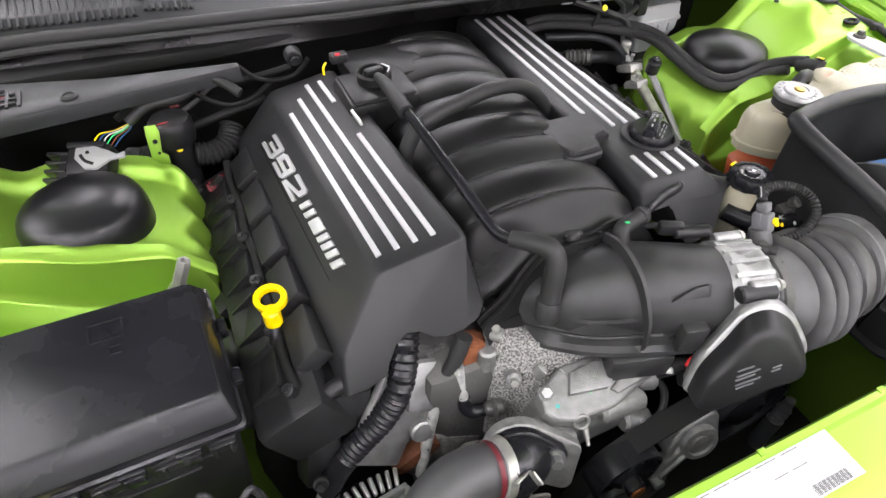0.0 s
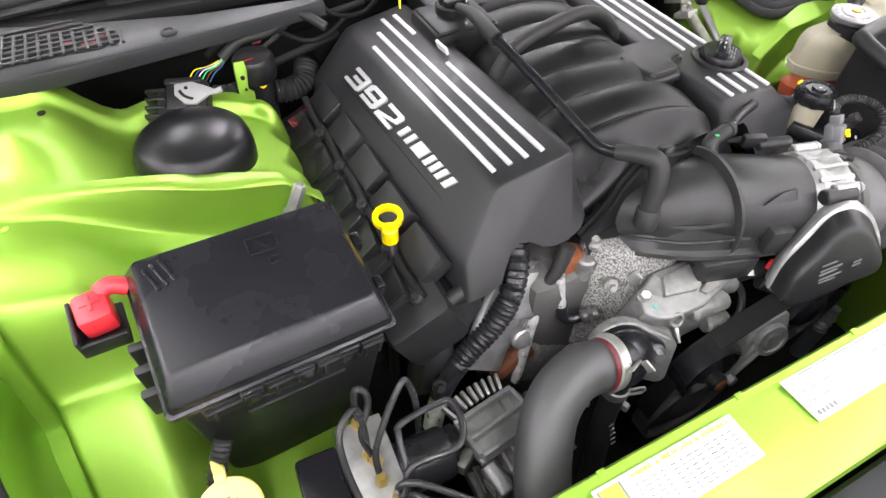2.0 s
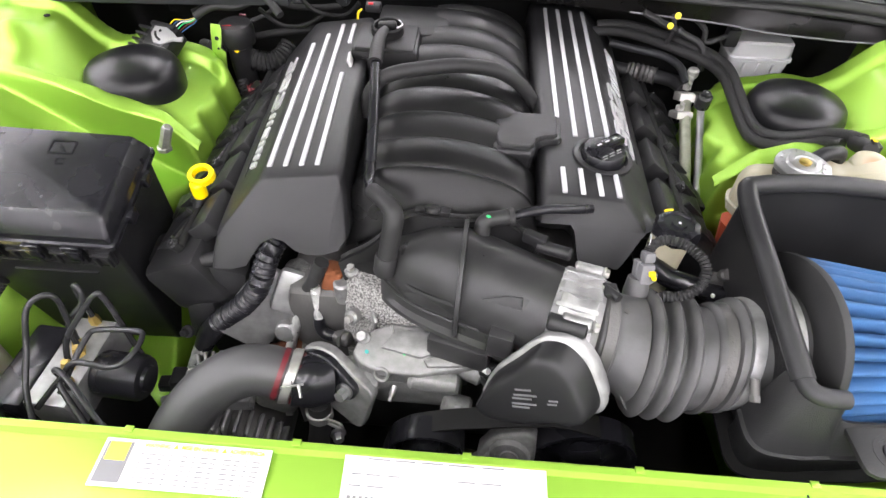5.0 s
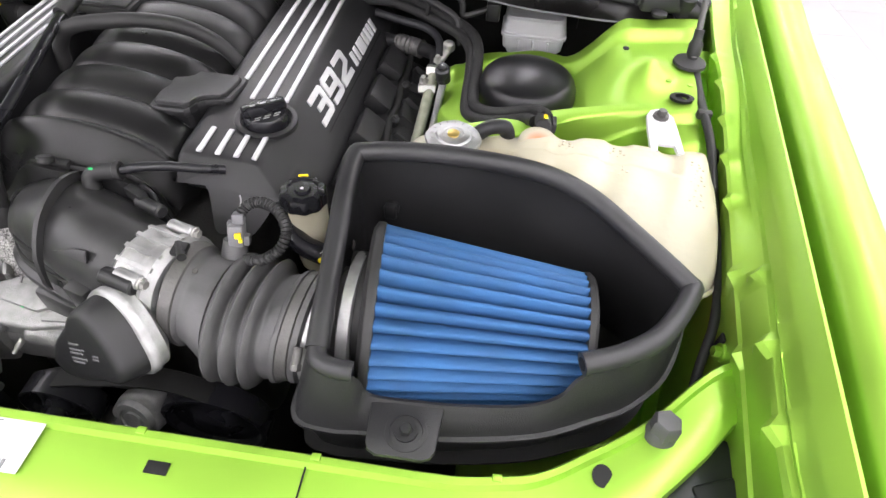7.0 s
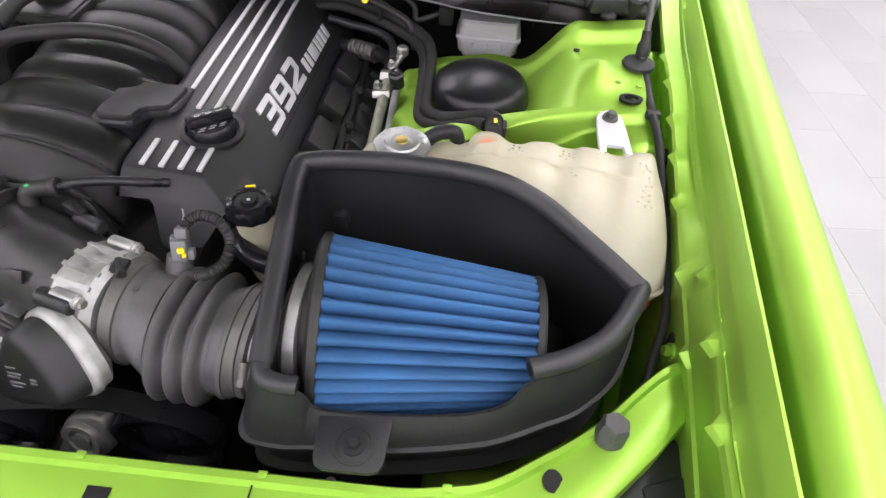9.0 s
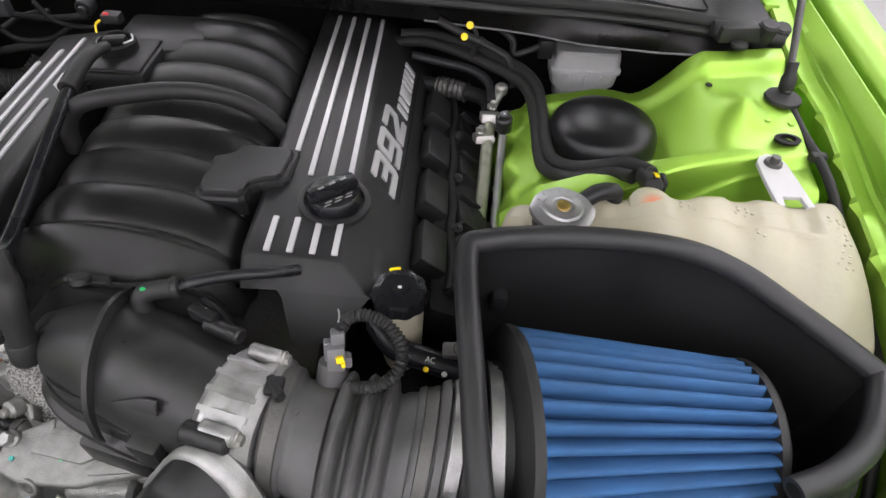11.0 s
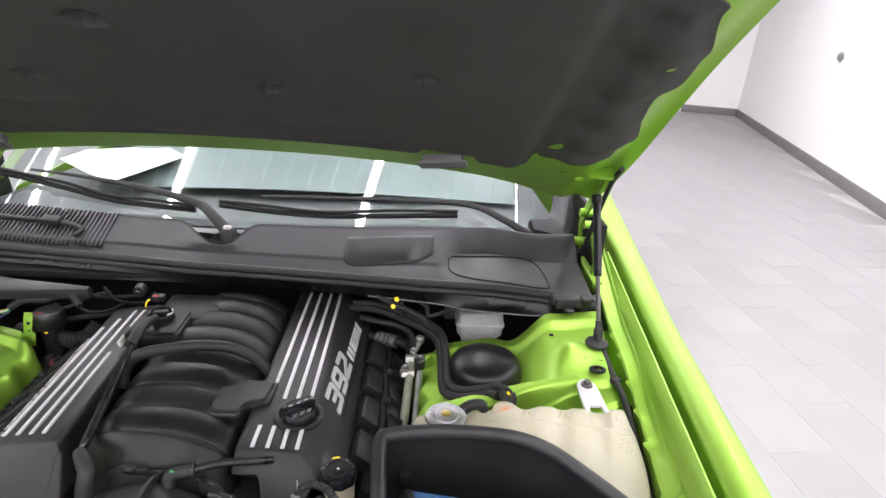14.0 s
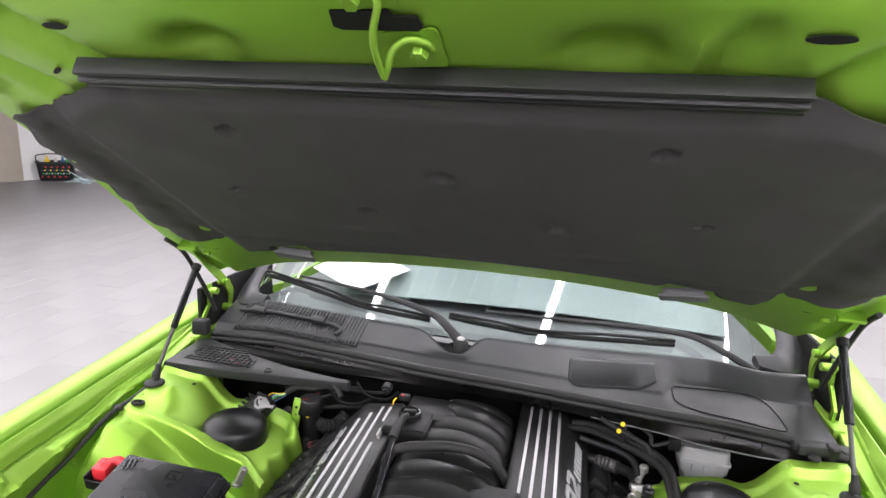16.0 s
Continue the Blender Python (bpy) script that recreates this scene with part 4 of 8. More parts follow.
line = [cowl_on(x, y, 0.0010) for x, y in ((0.473, 0.790), (0.474, 0.822), (0.482, 0.842), (0.52, 0.850), (0.60, 0.858), (0.655, 0.858), (0.685, 0.840), (0.698, 0.800), (0.703, 0.755), (0.700, 0.730), (0.66, 0.722), (0.60, 0.728), (0.53, 0.740), (0.49, 0.758), (0.475, 0.775), (0.473, 0.790))]
part("service_cover_seam", tube(line, 0.0016, 6, 6), "dark", cowl)
slat = box((0, 0, 0), (0.0050, 0.062, 0.0056), 0.0012)
slat_mesh = finish("vent_slat", slat, "cowl")
for lo, hi, x0, x1 in ((0.58, 0.965, -0.745, -0.405), (0.14, 0.965, -0.405, -0.333), (0.10, 0.50, -0.735, -0.412)):
    bed = [cowl_at(x0 + (x1 - x0) * i / 20, hi, 0.0008) for i in range(21)] + [cowl_at(x1 - (x1 - x0) * i / 20, lo, 0.0008) for i in range(21)]
    b = bmesh.new()
    top = [b.verts.new(p) for p in bed]
    for i in range(20):
        b.faces.new((top[i], top[i + 1], top[40 - i], top[41 - i]))
    part("vent_bed", b, "dark", cowl)
    n = round((x1 - x0) / 0.0109)
    for i in range(n):
        x = x0 + (x1 - x0) * (i + 0.5) / n
        p, q = cowl_at(x, lo, 0.003), cowl_at(x, hi, 0.003)
        ob = new("vent_slat", slat_mesh)
        ob.parent = cowl
        m = Matrix.Translation((p + q) / 2 - place_of(cowl)) @ (q - p).to_track_quat("Y", "Z").to_matrix().to_4x4()
        ob.matrix_basis = m @ Matrix.Diagonal((1, (q - p).length / 0.062, 1, 1))
part("vent_rail", tube([cowl_at(-0.75, 0.55, 0.005), cowl_at(-0.66, 0.58, 0.007), cowl_at(-0.56, 0.56, 0.007), cowl_at(-0.46, 0.56, 0.007), cowl_at(-0.40, 0.46, 0.006), cowl_at(-0.405, 0.26, 0.005)], 0.006, 8), "cowl", cowl)
for x in (-0.68, -0.475):
    part("jet_nozzle", box(cowl_at(x, 0.55, 0.012), (0.045, 0.022, 0.016), 0.005, (25, 0, -10)), "rubber", cowl)
# corner screen on the passenger side
screen = part("corner_screen", prism([(-0.80, 0.640), (-0.66, 0.640), (-0.52, 0.652), (-0.30, 0.675), (-0.30, 0.690), (-0.48, 0.715), (-0.66, 0.765), (-0.78, 0.815), (-0.805, 0.80)], 0.985, 1.008, 0.006), "cowl", car, "grey plastic corner panel with an open grid")
grid_poly = [(-0.755, 0.675), (-0.60, 0.668), (-0.575, 0.69), (-0.60, 0.722), (-0.68, 0.742), (-0.745, 0.765), (-0.765, 0.73)]
part("grid_bed", prism(grid_poly, 1.0075, 1.0088, 0), "dark", screen)
for x, y, w in ((-0.612, 0.690, 0.024), (-0.600, 0.704, 0.016), (-0.640, 0.700, 0.012)):
    part("red_tag", box((x, y, 1.0092), (w, 0.010, 0.0008), 0.0002, (0, 0, 8)), "darkred", screen)
for i in range(14):
    x = -0.757 + 0.0140 * i
    y1 = 0.762 - 0.30 * max(0, x + 0.745)
    part("grid_bar", box((x, (0.670 + y1) / 2, 1.0098), (0.0042, y1 - 0.670, 0.0030), 0.0008, (0, 0, -3 + 0.5 * i)), "cowl", screen)
for j in range(7):
    y = 0.6765 + 0.0135 * j
    x1 = -0.578 - 0.9 * max(0, y - 0.700)
    part("grid_bar", box(((-0.762 + x1) / 2, y, 1.0099), (x1 + 0.762, 0.0042, 0.0030), 0.0008, (0, 0, 1.5)), "cowl", screen)
part("grid_ring", lathe([(0.007, 0), (0.011, 0), (0.011, 0.0035), (0.007, 0.0035)], 20, pose(-0.745, 0.698, 1.009)), "cowl", screen)
part("screen_screw", lathe([(0.011, 0), (0.011, 0.003), (0.007, 0.005), (0.006, 0.003), (0, 0.003)], 20, pose(-0.517, 0.672, 1.0075)), "rubber", screen)
part("corner_foot", box((-0.80, 0.80, 1.045), (0.045, 0.035, 0.045), 0.008, (0, 0, 12)), "cowl", screen)
# hose junction at the other corner
part("corner_joint", join(box((0.735, 0.688, 1.015), (0.06, 0.03, 0.025), 0.006, (0, 0, 6)), rod((0.70, 0.69, 1.018), (0.805, 0.685, 1.006), 0.012, 14, 0.003), rod((0.775, 0.690, 0.995), (0.775, 0.682, 1.032), 0.014, 14, 0.003),
                          rod((0.80, 0.70, 0.99), (0.80, 0.69, 1.025), 0.013, 14, 0.003), lathe([(0.012, 0), (0.012, 0.004), (0.006, 0.006)], 18, pose(0.735, 0.664, 1.005))), "rubber", car)

GLASS = math.sin(radians(28)), math.cos(radians(28))


def glass_at(x, v):
    b = cowl_top(x) + 0.016 + 0.10 * ease(0.66, 0.84, abs(x)) * abs(x)
    return Vector((x, b + GLASS[1] * v, 1.062 + GLASS[0] * v - 0.02 * (abs(x) / 0.8) ** 3))


glass = part("windscreen", sheet(60, 24, lambda u, v: glass_at((-0.82 + 1.64 * u) * (1 - 0.12 * v), 0.95 * v), 0.005), "glass", car, "tinted windscreen reflecting the ceiling lights")
glass.visible_shadow = False
part("frit_band", sheet(60, 4, lambda u, v: glass_at(-0.80 + 1.60 * u, 0.005 + 0.030 * v) + Vector((0, 0.004, -0.012))), "dash", glass)
part("dashboard", join(sheet(30, 10, lambda u, v: Vector((-0.80 + 1.60 * u, cowl_top(-0.80 + 1.60 * u) + 0.06 + 0.60 * v, 1.03 - 0.03 * v + 0.01 * math.sin(u * 9)), ), 0.01), box((0, 1.75, 0.95), (1.5, 0.1, 0.35), 0.03)), "dash", car, "dark dashboard behind the glass")
part("sunshade", sheet(30, 8, lambda u, v: Vector((-0.56 + 1.26 * u, 1.235 + 0.05 * math.sin(u * 3.0) + 0.42 * v, 1.046 + 0.095 * v + 0.006 * math.sin(u * 40) * v)), 0.003), "shade", car, "pale blue sunshade lying behind the glass")
part("paper_sheet", prism([(-0.70, 1.31), (-0.542, 1.178), (-0.452, 1.115), (-0.425, 1.19), (-0.362, 1.41), (-0.47, 1.52), (-0.68, 1.43)], 1.100, 1.102, 0), "paper", car, "white sheet of paper behind the glass")
part("cabin", join(box((0, 2.6, 0.80), (1.6, 1.6, 0.5), 0.05), box((-0.42, 2.3, 1.05), (0.5, 0.14, 0.55), 0.06), box((0.42, 2.3, 1.05), (0.5, 0.14, 0.55), 0.06)), "dash", car)
part("roof", sheet(20, 14, lambda u, v: Vector(((-0.62 + 1.24 * u) * (1 - 0.06 * v), 1.72 + 1.1 * v + 0.10 * (2 * u - 1) ** 2, 1.475 + 0.02 * math.sin(v * 3) - 0.03 * (2 * u - 1) ** 2)), 0.03), "green", car)
for s in (-1, 1):
    part("pillar", tube([(0.865 * s, 1.18, 1.06), (0.845 * s, 1.32, 1.18), (0.72 * s, 1.80, 1.47)], 0.028, 10), "green", car)
    inner = spline([(0.690, 0.990, 1.088), (0.735, 1.005, 1.095), (0.762, 1.05, 1.108), (0.775, 1.13, 1.142), (0.777, 1.30, 1.225)], 6)
    outer = spline([(0.700, 0.957, 1.080), (0.775, 0.957, 1.068), (0.820, 1.02, 1.072), (0.838, 1.13, 1.11), (0.835, 1.30, 1.20)], 6)
    trim = []
    for p, q in zip(inner, outer):
        m = p.lerp(q, 0.45) + Vector((0, 0, 0.010))
        trim.append([Vector((s * v.x, v.y, v.z)) for v in (p + Vector((0, 0, -0.012)), p, p.lerp(m, 0.5) + Vector((0, 0, 0.005)), m, q.lerp(m, 0.4), q, q + Vector((0, 0, -0.02)))])
    part("corner_trim", loft(trim), "cowl", car, "grey plastic trim round the corner of the glass")
    # near-black boxes put in the shade of the gap beside the hinge
    part("hinge_gap_shade", join(box((0.856 * s, 1.08, 1.02), (0.012, 0.42, 0.22), 0.003), box((0.83 * s, 1.05, 0.965), (0.09, 0.36, 0.02), 0.004), box((0.80 * s, 0.955, 1.005), (0.06, 0.05, 0.05), 0.008)), "dark", car)


def wiper(pivot, arm, blade, label):
    pivot = (pivot[0], pivot[1], pivot[2] - 0.014)
    w = part("wiper", lathe([(0.018, -0.01), (0.020, 0.010), (0.016, 0.020), (0.012, 0.023), (0, 0.023)], 24, pose(*pivot, -20, 0, 0)), "rubber", car, label)
    part("arm", tube([Vector(pivot) + Vector((0, 0, 0.010)), Vector(pivot).lerp(Vector(arm[0]), 0.5) + Vector((0, 0, 0.014))] + [Vector(p) for p in arm], [0.017, 0.014, 0.012, 0.009, 0.007, 0.006], 10, 6, flat=0.5), "dark", w)
    part("spindle_nut", lathe([(0.011, 0), (0.011, 0.006), (0.006, 0.010), (0, 0.010)], 6, pose(pivot[0], pivot[1] - 0.003, pivot[2] + 0.020, -20, 0, 0)), "steel", w)
    part("blade", tube([Vector(p) + Vector((0, 0, 0.004)) for p in blade], 0.0065, 8, 8), "dark", w)
    part("bridge", tube([Vector(p) + Vector((0, 0, 0.014 + 0.004 * (i % 2))) for i, p in enumerate(blade)], 0.0045, 8, 6), "dark", w)
    part("refill", tube([Vector(p) + Vector((0, 0.004, -0.004)) for p in blade], 0.003, 6, 6), "dark", w)


wiper((-0.056, 0.858, 1.078), [(-0.160, 0.950, 1.112), (-0.30, 0.985, 1.135), (-0.465, 1.02, 1.145), (-0.62, 1.06, 1.145)],
      [(-0.17, 0.962, 1.086), (-0.29, 0.982, 1.086), (-0.40, 1.0, 1.090), (-0.53, 1.04, 1.102), (-0.66, 1.075, 1.115), (-0.755, 1.088, 1.125)], "black wiper arm and blade parked on the glass")
wiper((0.713, 0.924, 1.062), [(0.53, 1.025, 1.115), (0.36, 1.03, 1.118), (0.18, 1.03, 1.115), (-0.02, 1.03, 1.11)],
      [(0.50, 1.0, 1.090), (0.33, 0.985, 1.085), (0.15, 0.975, 1.080), (0.0, 0.985, 1.083), (-0.12, 1.0, 1.088)], "black wiper arm and blade parked on the glass")

# ---------------------------------------------------------------- engine
engine = thing("engine", (0, 0.45, 0.41), "black-covered V8 engine with silver-striped covers", "engine")
block = join(box((-0.01, 0.47, 0.62), (0.42, 0.56, 0.40), 0.03), box((-0.01, 0.235, 0.59), (0.36, 0.06, 0.30), 0.02))
part("engine_block", block, "rotor", engine, "dark iron engine block")
timing = part("timing_cover", box((-0.13, 0.242, 0.72), (0.20, 0.05, 0.20), 0.02), "casting", engine, "weathered cast timing cover")
for piece in (rod((-0.25, 0.205, 0.70), (-0.25, 0.24, 0.70), 0.03, 20, 0.004), box((-0.195, 0.205, 0.64), (0.09, 0.04, 0.09), 0.012, (0, 35, 0)),
              box((-0.212, 0.215, 0.745), (0.010, 0.03, 0.10), 0.004, (0, 30, 0))):
    part("cover_boss", piece, "casting", timing)
for piece in (box((-0.142, 0.225, 0.822), (0.02, 0.02, 0.04), 0.006, (0, 15, 0)), box((-0.235, 0.196, 0.672), (0.075, 0.03, 0.03), 0.01, (0, -35, 0))):
    part("rusty_boss", piece, "rust", engine, "rust-orange iron boss")

COVER = [(-0.128, 0.862), (-0.134, 0.938), (-0.137, 0.944), (-0.143, 0.9465), (-0.233, 0.943), (-0.241, 0.9405), (-0.249, 0.9335), (-0.298, 0.8865), (-0.305, 0.878), (-0.310, 0.862), (-0.314, 0.840), (-0.290, 0.837), (-0.268, 0.840), (-0.258, 0.853), (-0.246, 0.866), (-0.230, 0.872), (-0.214, 0.867), (-0.198, 0.854), (-0.182, 0.848), (-0.160, 0.846), (-0.138, 0.850)]


def cover_z(x):
    """Height of the top of the left cover at x."""
    xs = [p[0] for p in COVER[3:10]][::-1]
    zs = [p[1] for p in COVER[3:10]][::-1]
    return float(np.interp(x, xs, zs))


def fine_outline(pts, step):
    out = []
    for (x, z), (x2, z2) in zip(pts, pts[1:] + pts[:1]):
        n = max(1, int(math.hypot(x2 - x, z2 - z) / step))
        out += [(x + (x2 - x) * k / n, z + (z2 - z) * k / n) for k in range(n)]
    return out


def cover_body(y0, y1, right=False):
    rings = []
    outline = fine_outline(COVER, 0.005)
    for k, (y, shrink, lean) in enumerate(((y1 + 0.006, 0.010, 0), (y1 + 0.004, 0.004, 0), (y1, 0, 0), (y0 + 0.05, 0, 0.0), (y0 + 0.036, 0, 0.25), (y0 + 0.025, 0, 0.6), (y0 + 0.015, 0.0008, 0.88), (y0 + 0.007, 0.0035, 1), (y0 + 0.003, 0.0065, 1), (y0, 0.012, 1))):
        ring = []
        for x, z in outline:
            cx, cz = -0.215, 0.90
            xx, zz = x + (cx - x) * shrink * 5, z + (cz - z) * shrink * 5
            if not right:
                zz += 0.0105 + 0.13 * (xx + 0.232)
            if right:
                tongue = 0.868 + 0.047 * ease(0.177, 0.160, -0.015 - xx) + 0.048 * ease(0.215, 0.265, -0.015 - xx)
                zz += lean * max(0, tongue - zz)
            yy = y - lean * max(0, 0.945 - zz) * (0.62 if not right else 0.75)
            ring.append(Vector((-0.015 - xx, yy, zz)) if right else Vector((xx - 0.056 * (yy - 0.289), yy, zz - 0.02 * (yy - 0.289))))
        rings.append(ring)
    return loft(rings)


def left_top(x, y):
    """Height of the canted top of the left cover, at x along its own skewed side."""
    return cover_z(x) + 0.0105 + 0.13 * (x + 0.232) - 0.02 * (y - 0.289)


def stripe(x, ya, yb, right, parent):
    """A raised stripe at x from ya in front to yb behind."""
    y = (ya + yb) / 2
    if right:
        c, turn = (-0.015 - x, y, cover_z(x) + 0.0008), (0, 2.2, 0)
    else:
        c, turn = (x - 0.056 * (y - 0.289), y, left_top(x, y) + 0.0008), (-1.1, -9.6, 3.2)
    part("stripe", box(c, (0.0066, yb - ya, 0.0034), 0.0009, turn), "silver", parent, "raised brushed-silver stripe")


def bar(x0, x1, y0, y1):
    return prism([(x0, y0), (x1, y0), (x1, y1), (x0, y1)], -0.002, 0.002, 0.0)


def digit_shape(d):
    """A square-built digit, 0.050 wide and 0.041 high."""
    if d == "3":
        return prism([(0.0, 0.041), (0.044, 0.041), (0.050, 0.036), (0.050, 0.005), (0.044, 0.0), (0.0, 0.0), (0.0, 0.0085), (0.039, 0.0085), (0.039, 0.0165), (0.012, 0.0165), (0.012, 0.0245), (0.039, 0.0245), (0.039, 0.0325), (0.0, 0.0325)][::-1], -0.002, 0.002, 0.0)
    if d == "9":
        return join(prism([(0.0, 0.0325), (0.050, 0.0325), (0.050, 0.036), (0.044, 0.041), (0.006, 0.041), (0.0, 0.036)], -0.002, 0.002, 0.0), bar(0.0, 0.011, 0.0145, 0.0325), bar(0.011, 0.039, 0.0145, 0.0225), bar(0.039, 0.050, 0.006, 0.0325), prism([(0.004, 0.0), (0.044, 0.0), (0.050, 0.006), (0.039, 0.0085), (0.004, 0.0085)], -0.002, 0.002, 0.0))
    return join(prism([(0.004, 0.0325), (0.050, 0.0325), (0.050, 0.036), (0.044, 0.041), (0.004, 0.041)], -0.002, 0.002, 0.0), bar(0.039, 0.050, 0.0235, 0.0325), prism([(0.0, 0.0085), (0.018, 0.0085), (0.050, 0.0190), (0.050, 0.0235), (0.039, 0.0235), (0.0, 0.0115)], -0.002, 0.002, 0.0), bar(0.0, 0.050, 0.0, 0.0085))


def lettering(parent, right):
    """The displacement in raised silver figures, and the maker's word as plain slanted blocks."""
    for text, a in (("3", 0.0), ("9", 0.054), ("2", 0.108)):
        bm = digit_shape(text)
        for v in bm.verts:
            v.co.x = a + v.co.x * 0.96 + 0.40 * v.co.y
        seat(bm, right)
        part("digit", bm, "letter", parent, "raised silver digit")
    for x, w in ((0.174, 0.010), (0.193, 0.010), (0.212, 0.026), (0.245, 0.010), (0.261, 0.010), (0.277, 0.010), (0.295, 0.011)):
        lo, hi = (0.0, 0.021) if right else (0.009, 0.0345)
        bm = prism([(x, lo), (x + w, lo), (x + w + 0.010, hi), (x + 0.010, hi)], -0.002, 0.002, 0.0006)
        seat(bm, right)
        part("letter_bar", bm, "letter", parent, "plain raised silver bar")
    bm = box((0.155, -0.0085, -0.0004), (0.315, 0.0011, 0.001), 0)
    seat(bm, right)
    part("moulded_line", bm, "dark", parent)


def seat(bm, right):
    """Lays lettering on the sloped side of a cover; its foot line draws in towards the front."""
    if right:
        slope = math.degrees(math.atan2(0.9335 - 0.8865, 0.049))
        m = Matrix.Translation((0.267, 0.423, cover_z(-0.282) + 0.0012)) @ Euler((0, radians(slope), 0)).to_matrix().to_4x4() @ pose(0, 0, 0, 0, 0, 88)
        bmesh.ops.transform(bm, matrix=m, verts=bm.verts)
        return
    for v in bm.verts:
        a, h, w = v.co
        x, y = -0.279 + 0.476 * h, 0.629 - 0.98 * a
        v.co = (x - 0.056 * (y - 0.289) - 0.7 * w, y, left_top(x, y) + 0.0014 + 0.7 * w)


cl = part("engine_cover", cover_body(0.268, 0.70), "cover", engine, "satin black engine cover with four silver stripes", 50)
for x, ya, yb in ((-0.2315, 0.291, 0.621), (-0.2100, 0.290, 0.651), (-0.1885, 0.289, 0.682), (-0.1680, 0.288, 0.515), (-0.1680, 0.611, 0.680)):
    stripe(x, ya, yb, False, cl)
lettering(cl, False)
cr = part("engine_cover", cover_body(0.286, 0.83, True), "cover", engine, "satin black engine cover with four silver stripes", 50)
for x, y1, y2 in ((-0.1625, 0.340, 0.455), (-0.186, 0.340, 0.412), (-0.2095, 0.338, 0.412), (-0.2325, 0.336, 0.415)):
    stripe(x, 0.290, y1, True, cr)
    stripe(x, y2, 0.81, True, cr)
lettering(cr, True)
# filler well and cap
part("filler_well", lathe([(0.041, -0.004), (0.041, 0.002), (0.038, 0.0035), (0.034, 0.003), (0.032, -0.003)], 40, pose(0.205, 0.372, 0.944, 0, 4, 0)), "cover", cr)
oc = part("oil_cap", lathe([(0.029, -0.01), (0.030, 0.004), (0.029, 0.012), (0.027, 0.014), (0.0, 0.014)], 32, pose(0.205, 0.372, 0.944)), "gloss", engine, "black ridged oil filler cap with white markings")
part("grip", box((0.205, 0.372, 0.963), (0.058, 0.018, 0.013), 0.004, (0, 0, 38)), "gloss", oc)
for k in range(6):
    part("marking", box((0.205 + 0.013 * math.cos(radians(38 - 90)) + (k % 3 - 1) * 0.013 * math.cos(radians(38)) , 0.372 + 0.013 * math.sin(radians(38 - 90)) * (1 + 0.5 * (k // 3)) + (k % 3 - 1) * 0.013 * math.sin(radians(38)), 0.9584), (0.008, 0.0016, 0.0006), 0, (0, 0, 38)), "lever", oc)
for k in range(3):
    part("marking", box((0.205 + (k - 1) * 0.014 * math.cos(radians(38)), 0.372 + (k - 1) * 0.014 * math.sin(radians(38)), 0.9698), (0.007, 0.0022, 0.0006), 0, (0, 0, 38)), "lever", oc)

# coil rows along the outer edges: an outer block and an inner wedge each, with the flat loom in the channel between
for s, x0, ys in ((-1, -0.334, (0.270, 0.356, 0.442, 0.528, 0.614)), (1, 0.319, (0.36, 0.46, 0.56, 0.66))):
    part("valve_cover", box((x0 + s * 0.02, (ys[0] + ys[-1]) / 2, 0.80), (0.09, ys[-1] - ys[0] + 0.14, 0.09), 0.015, (0, 24 * s, 0)), "shield", engine)
    for y in ys:
        c = part("ignition_coil", box((x0 - s * 0.006, y + 0.016, 0.862), (0.040, 0.074, 0.028), 0.0035, (-5, 38 * s, -3 * s)), "shield", engine, "black plastic ignition coil")
        part("coil_block", box((x0 + s * 0.042, y + 0.004, 0.828), (0.046, 0.066, 0.026), 0.004, (-4, 44 * s, 4 * s)), "shield", c)
        part("coil_rib", box((x0 + s * 0.048, y - 0.024, 0.836), (0.044, 0.005, 0.020), 0.0015, (-4, 44 * s, 4 * s)), "plastic", c)
        part("coil_rib", box((x0 + s * 0.048, y + 0.030, 0.836), (0.044, 0.005, 0.018), 0.0015, (-4, 44 * s, 4 * s)), "plastic", c)
        part("coil_foot", box((x0 + s * 0.070, y - 0.004, 0.792), (0.02, 0.054, 0.05), 0.006, (0, 30 * s, 5)), "plastic", c)
        b0, b1 = Vector((x0 + s * 0.024, y - 0.036, 0.846)), Vector((x0 + s * 0.031, y - 0.040, 0.862))
        part("screw_boss", rod(b0, b1, 0.0075, 18, 0.0015), "shield", c)
        part("coil_screw", join(lathe([(0.006, 0), (0.006, 0.0015), (0.005, 0.002)], 18, along(b1, b1 * 2 - b0)), hexbolt((0, 0, 0), 0.004, 0.004, along(b1, b1 * 2 - b0))), "plastic", c)
    part("coil_loom", tube([(x0 + s * (0.021 + 0.003 * (k % 2)), ys[0] - 0.04 + k * (ys[-1] - ys[0] + 0.10) / 8, 0.857 - 0.003 * (k % 2)) for k in range(9)], 0.0058, 10, flat=0.55), "dark", engine, "flat black coil wiring loom")

# intake manifold: eight arched runners
MC, MW = -0.008, 0.128


FRONT_Z = (-0.142, -0.134, -0.11, -0.087, -0.065, -0.045, -0.02, 0.015, 0.035, 0.055, 0.08, 0.105, 0.126), (0.850, 0.862, 0.872, 0.888, 0.916, 0.939, 0.937, 0.931, 0.935, 0.940, 0.931, 0.906, 0.862)


def plenum_z(x):
    """The wavy line of the flange across the front of the manifold."""
    return sum(table(*FRONT_Z, x + d) for d in (-0.012, -0.006, 0.0, 0.006, 0.012)) / 5


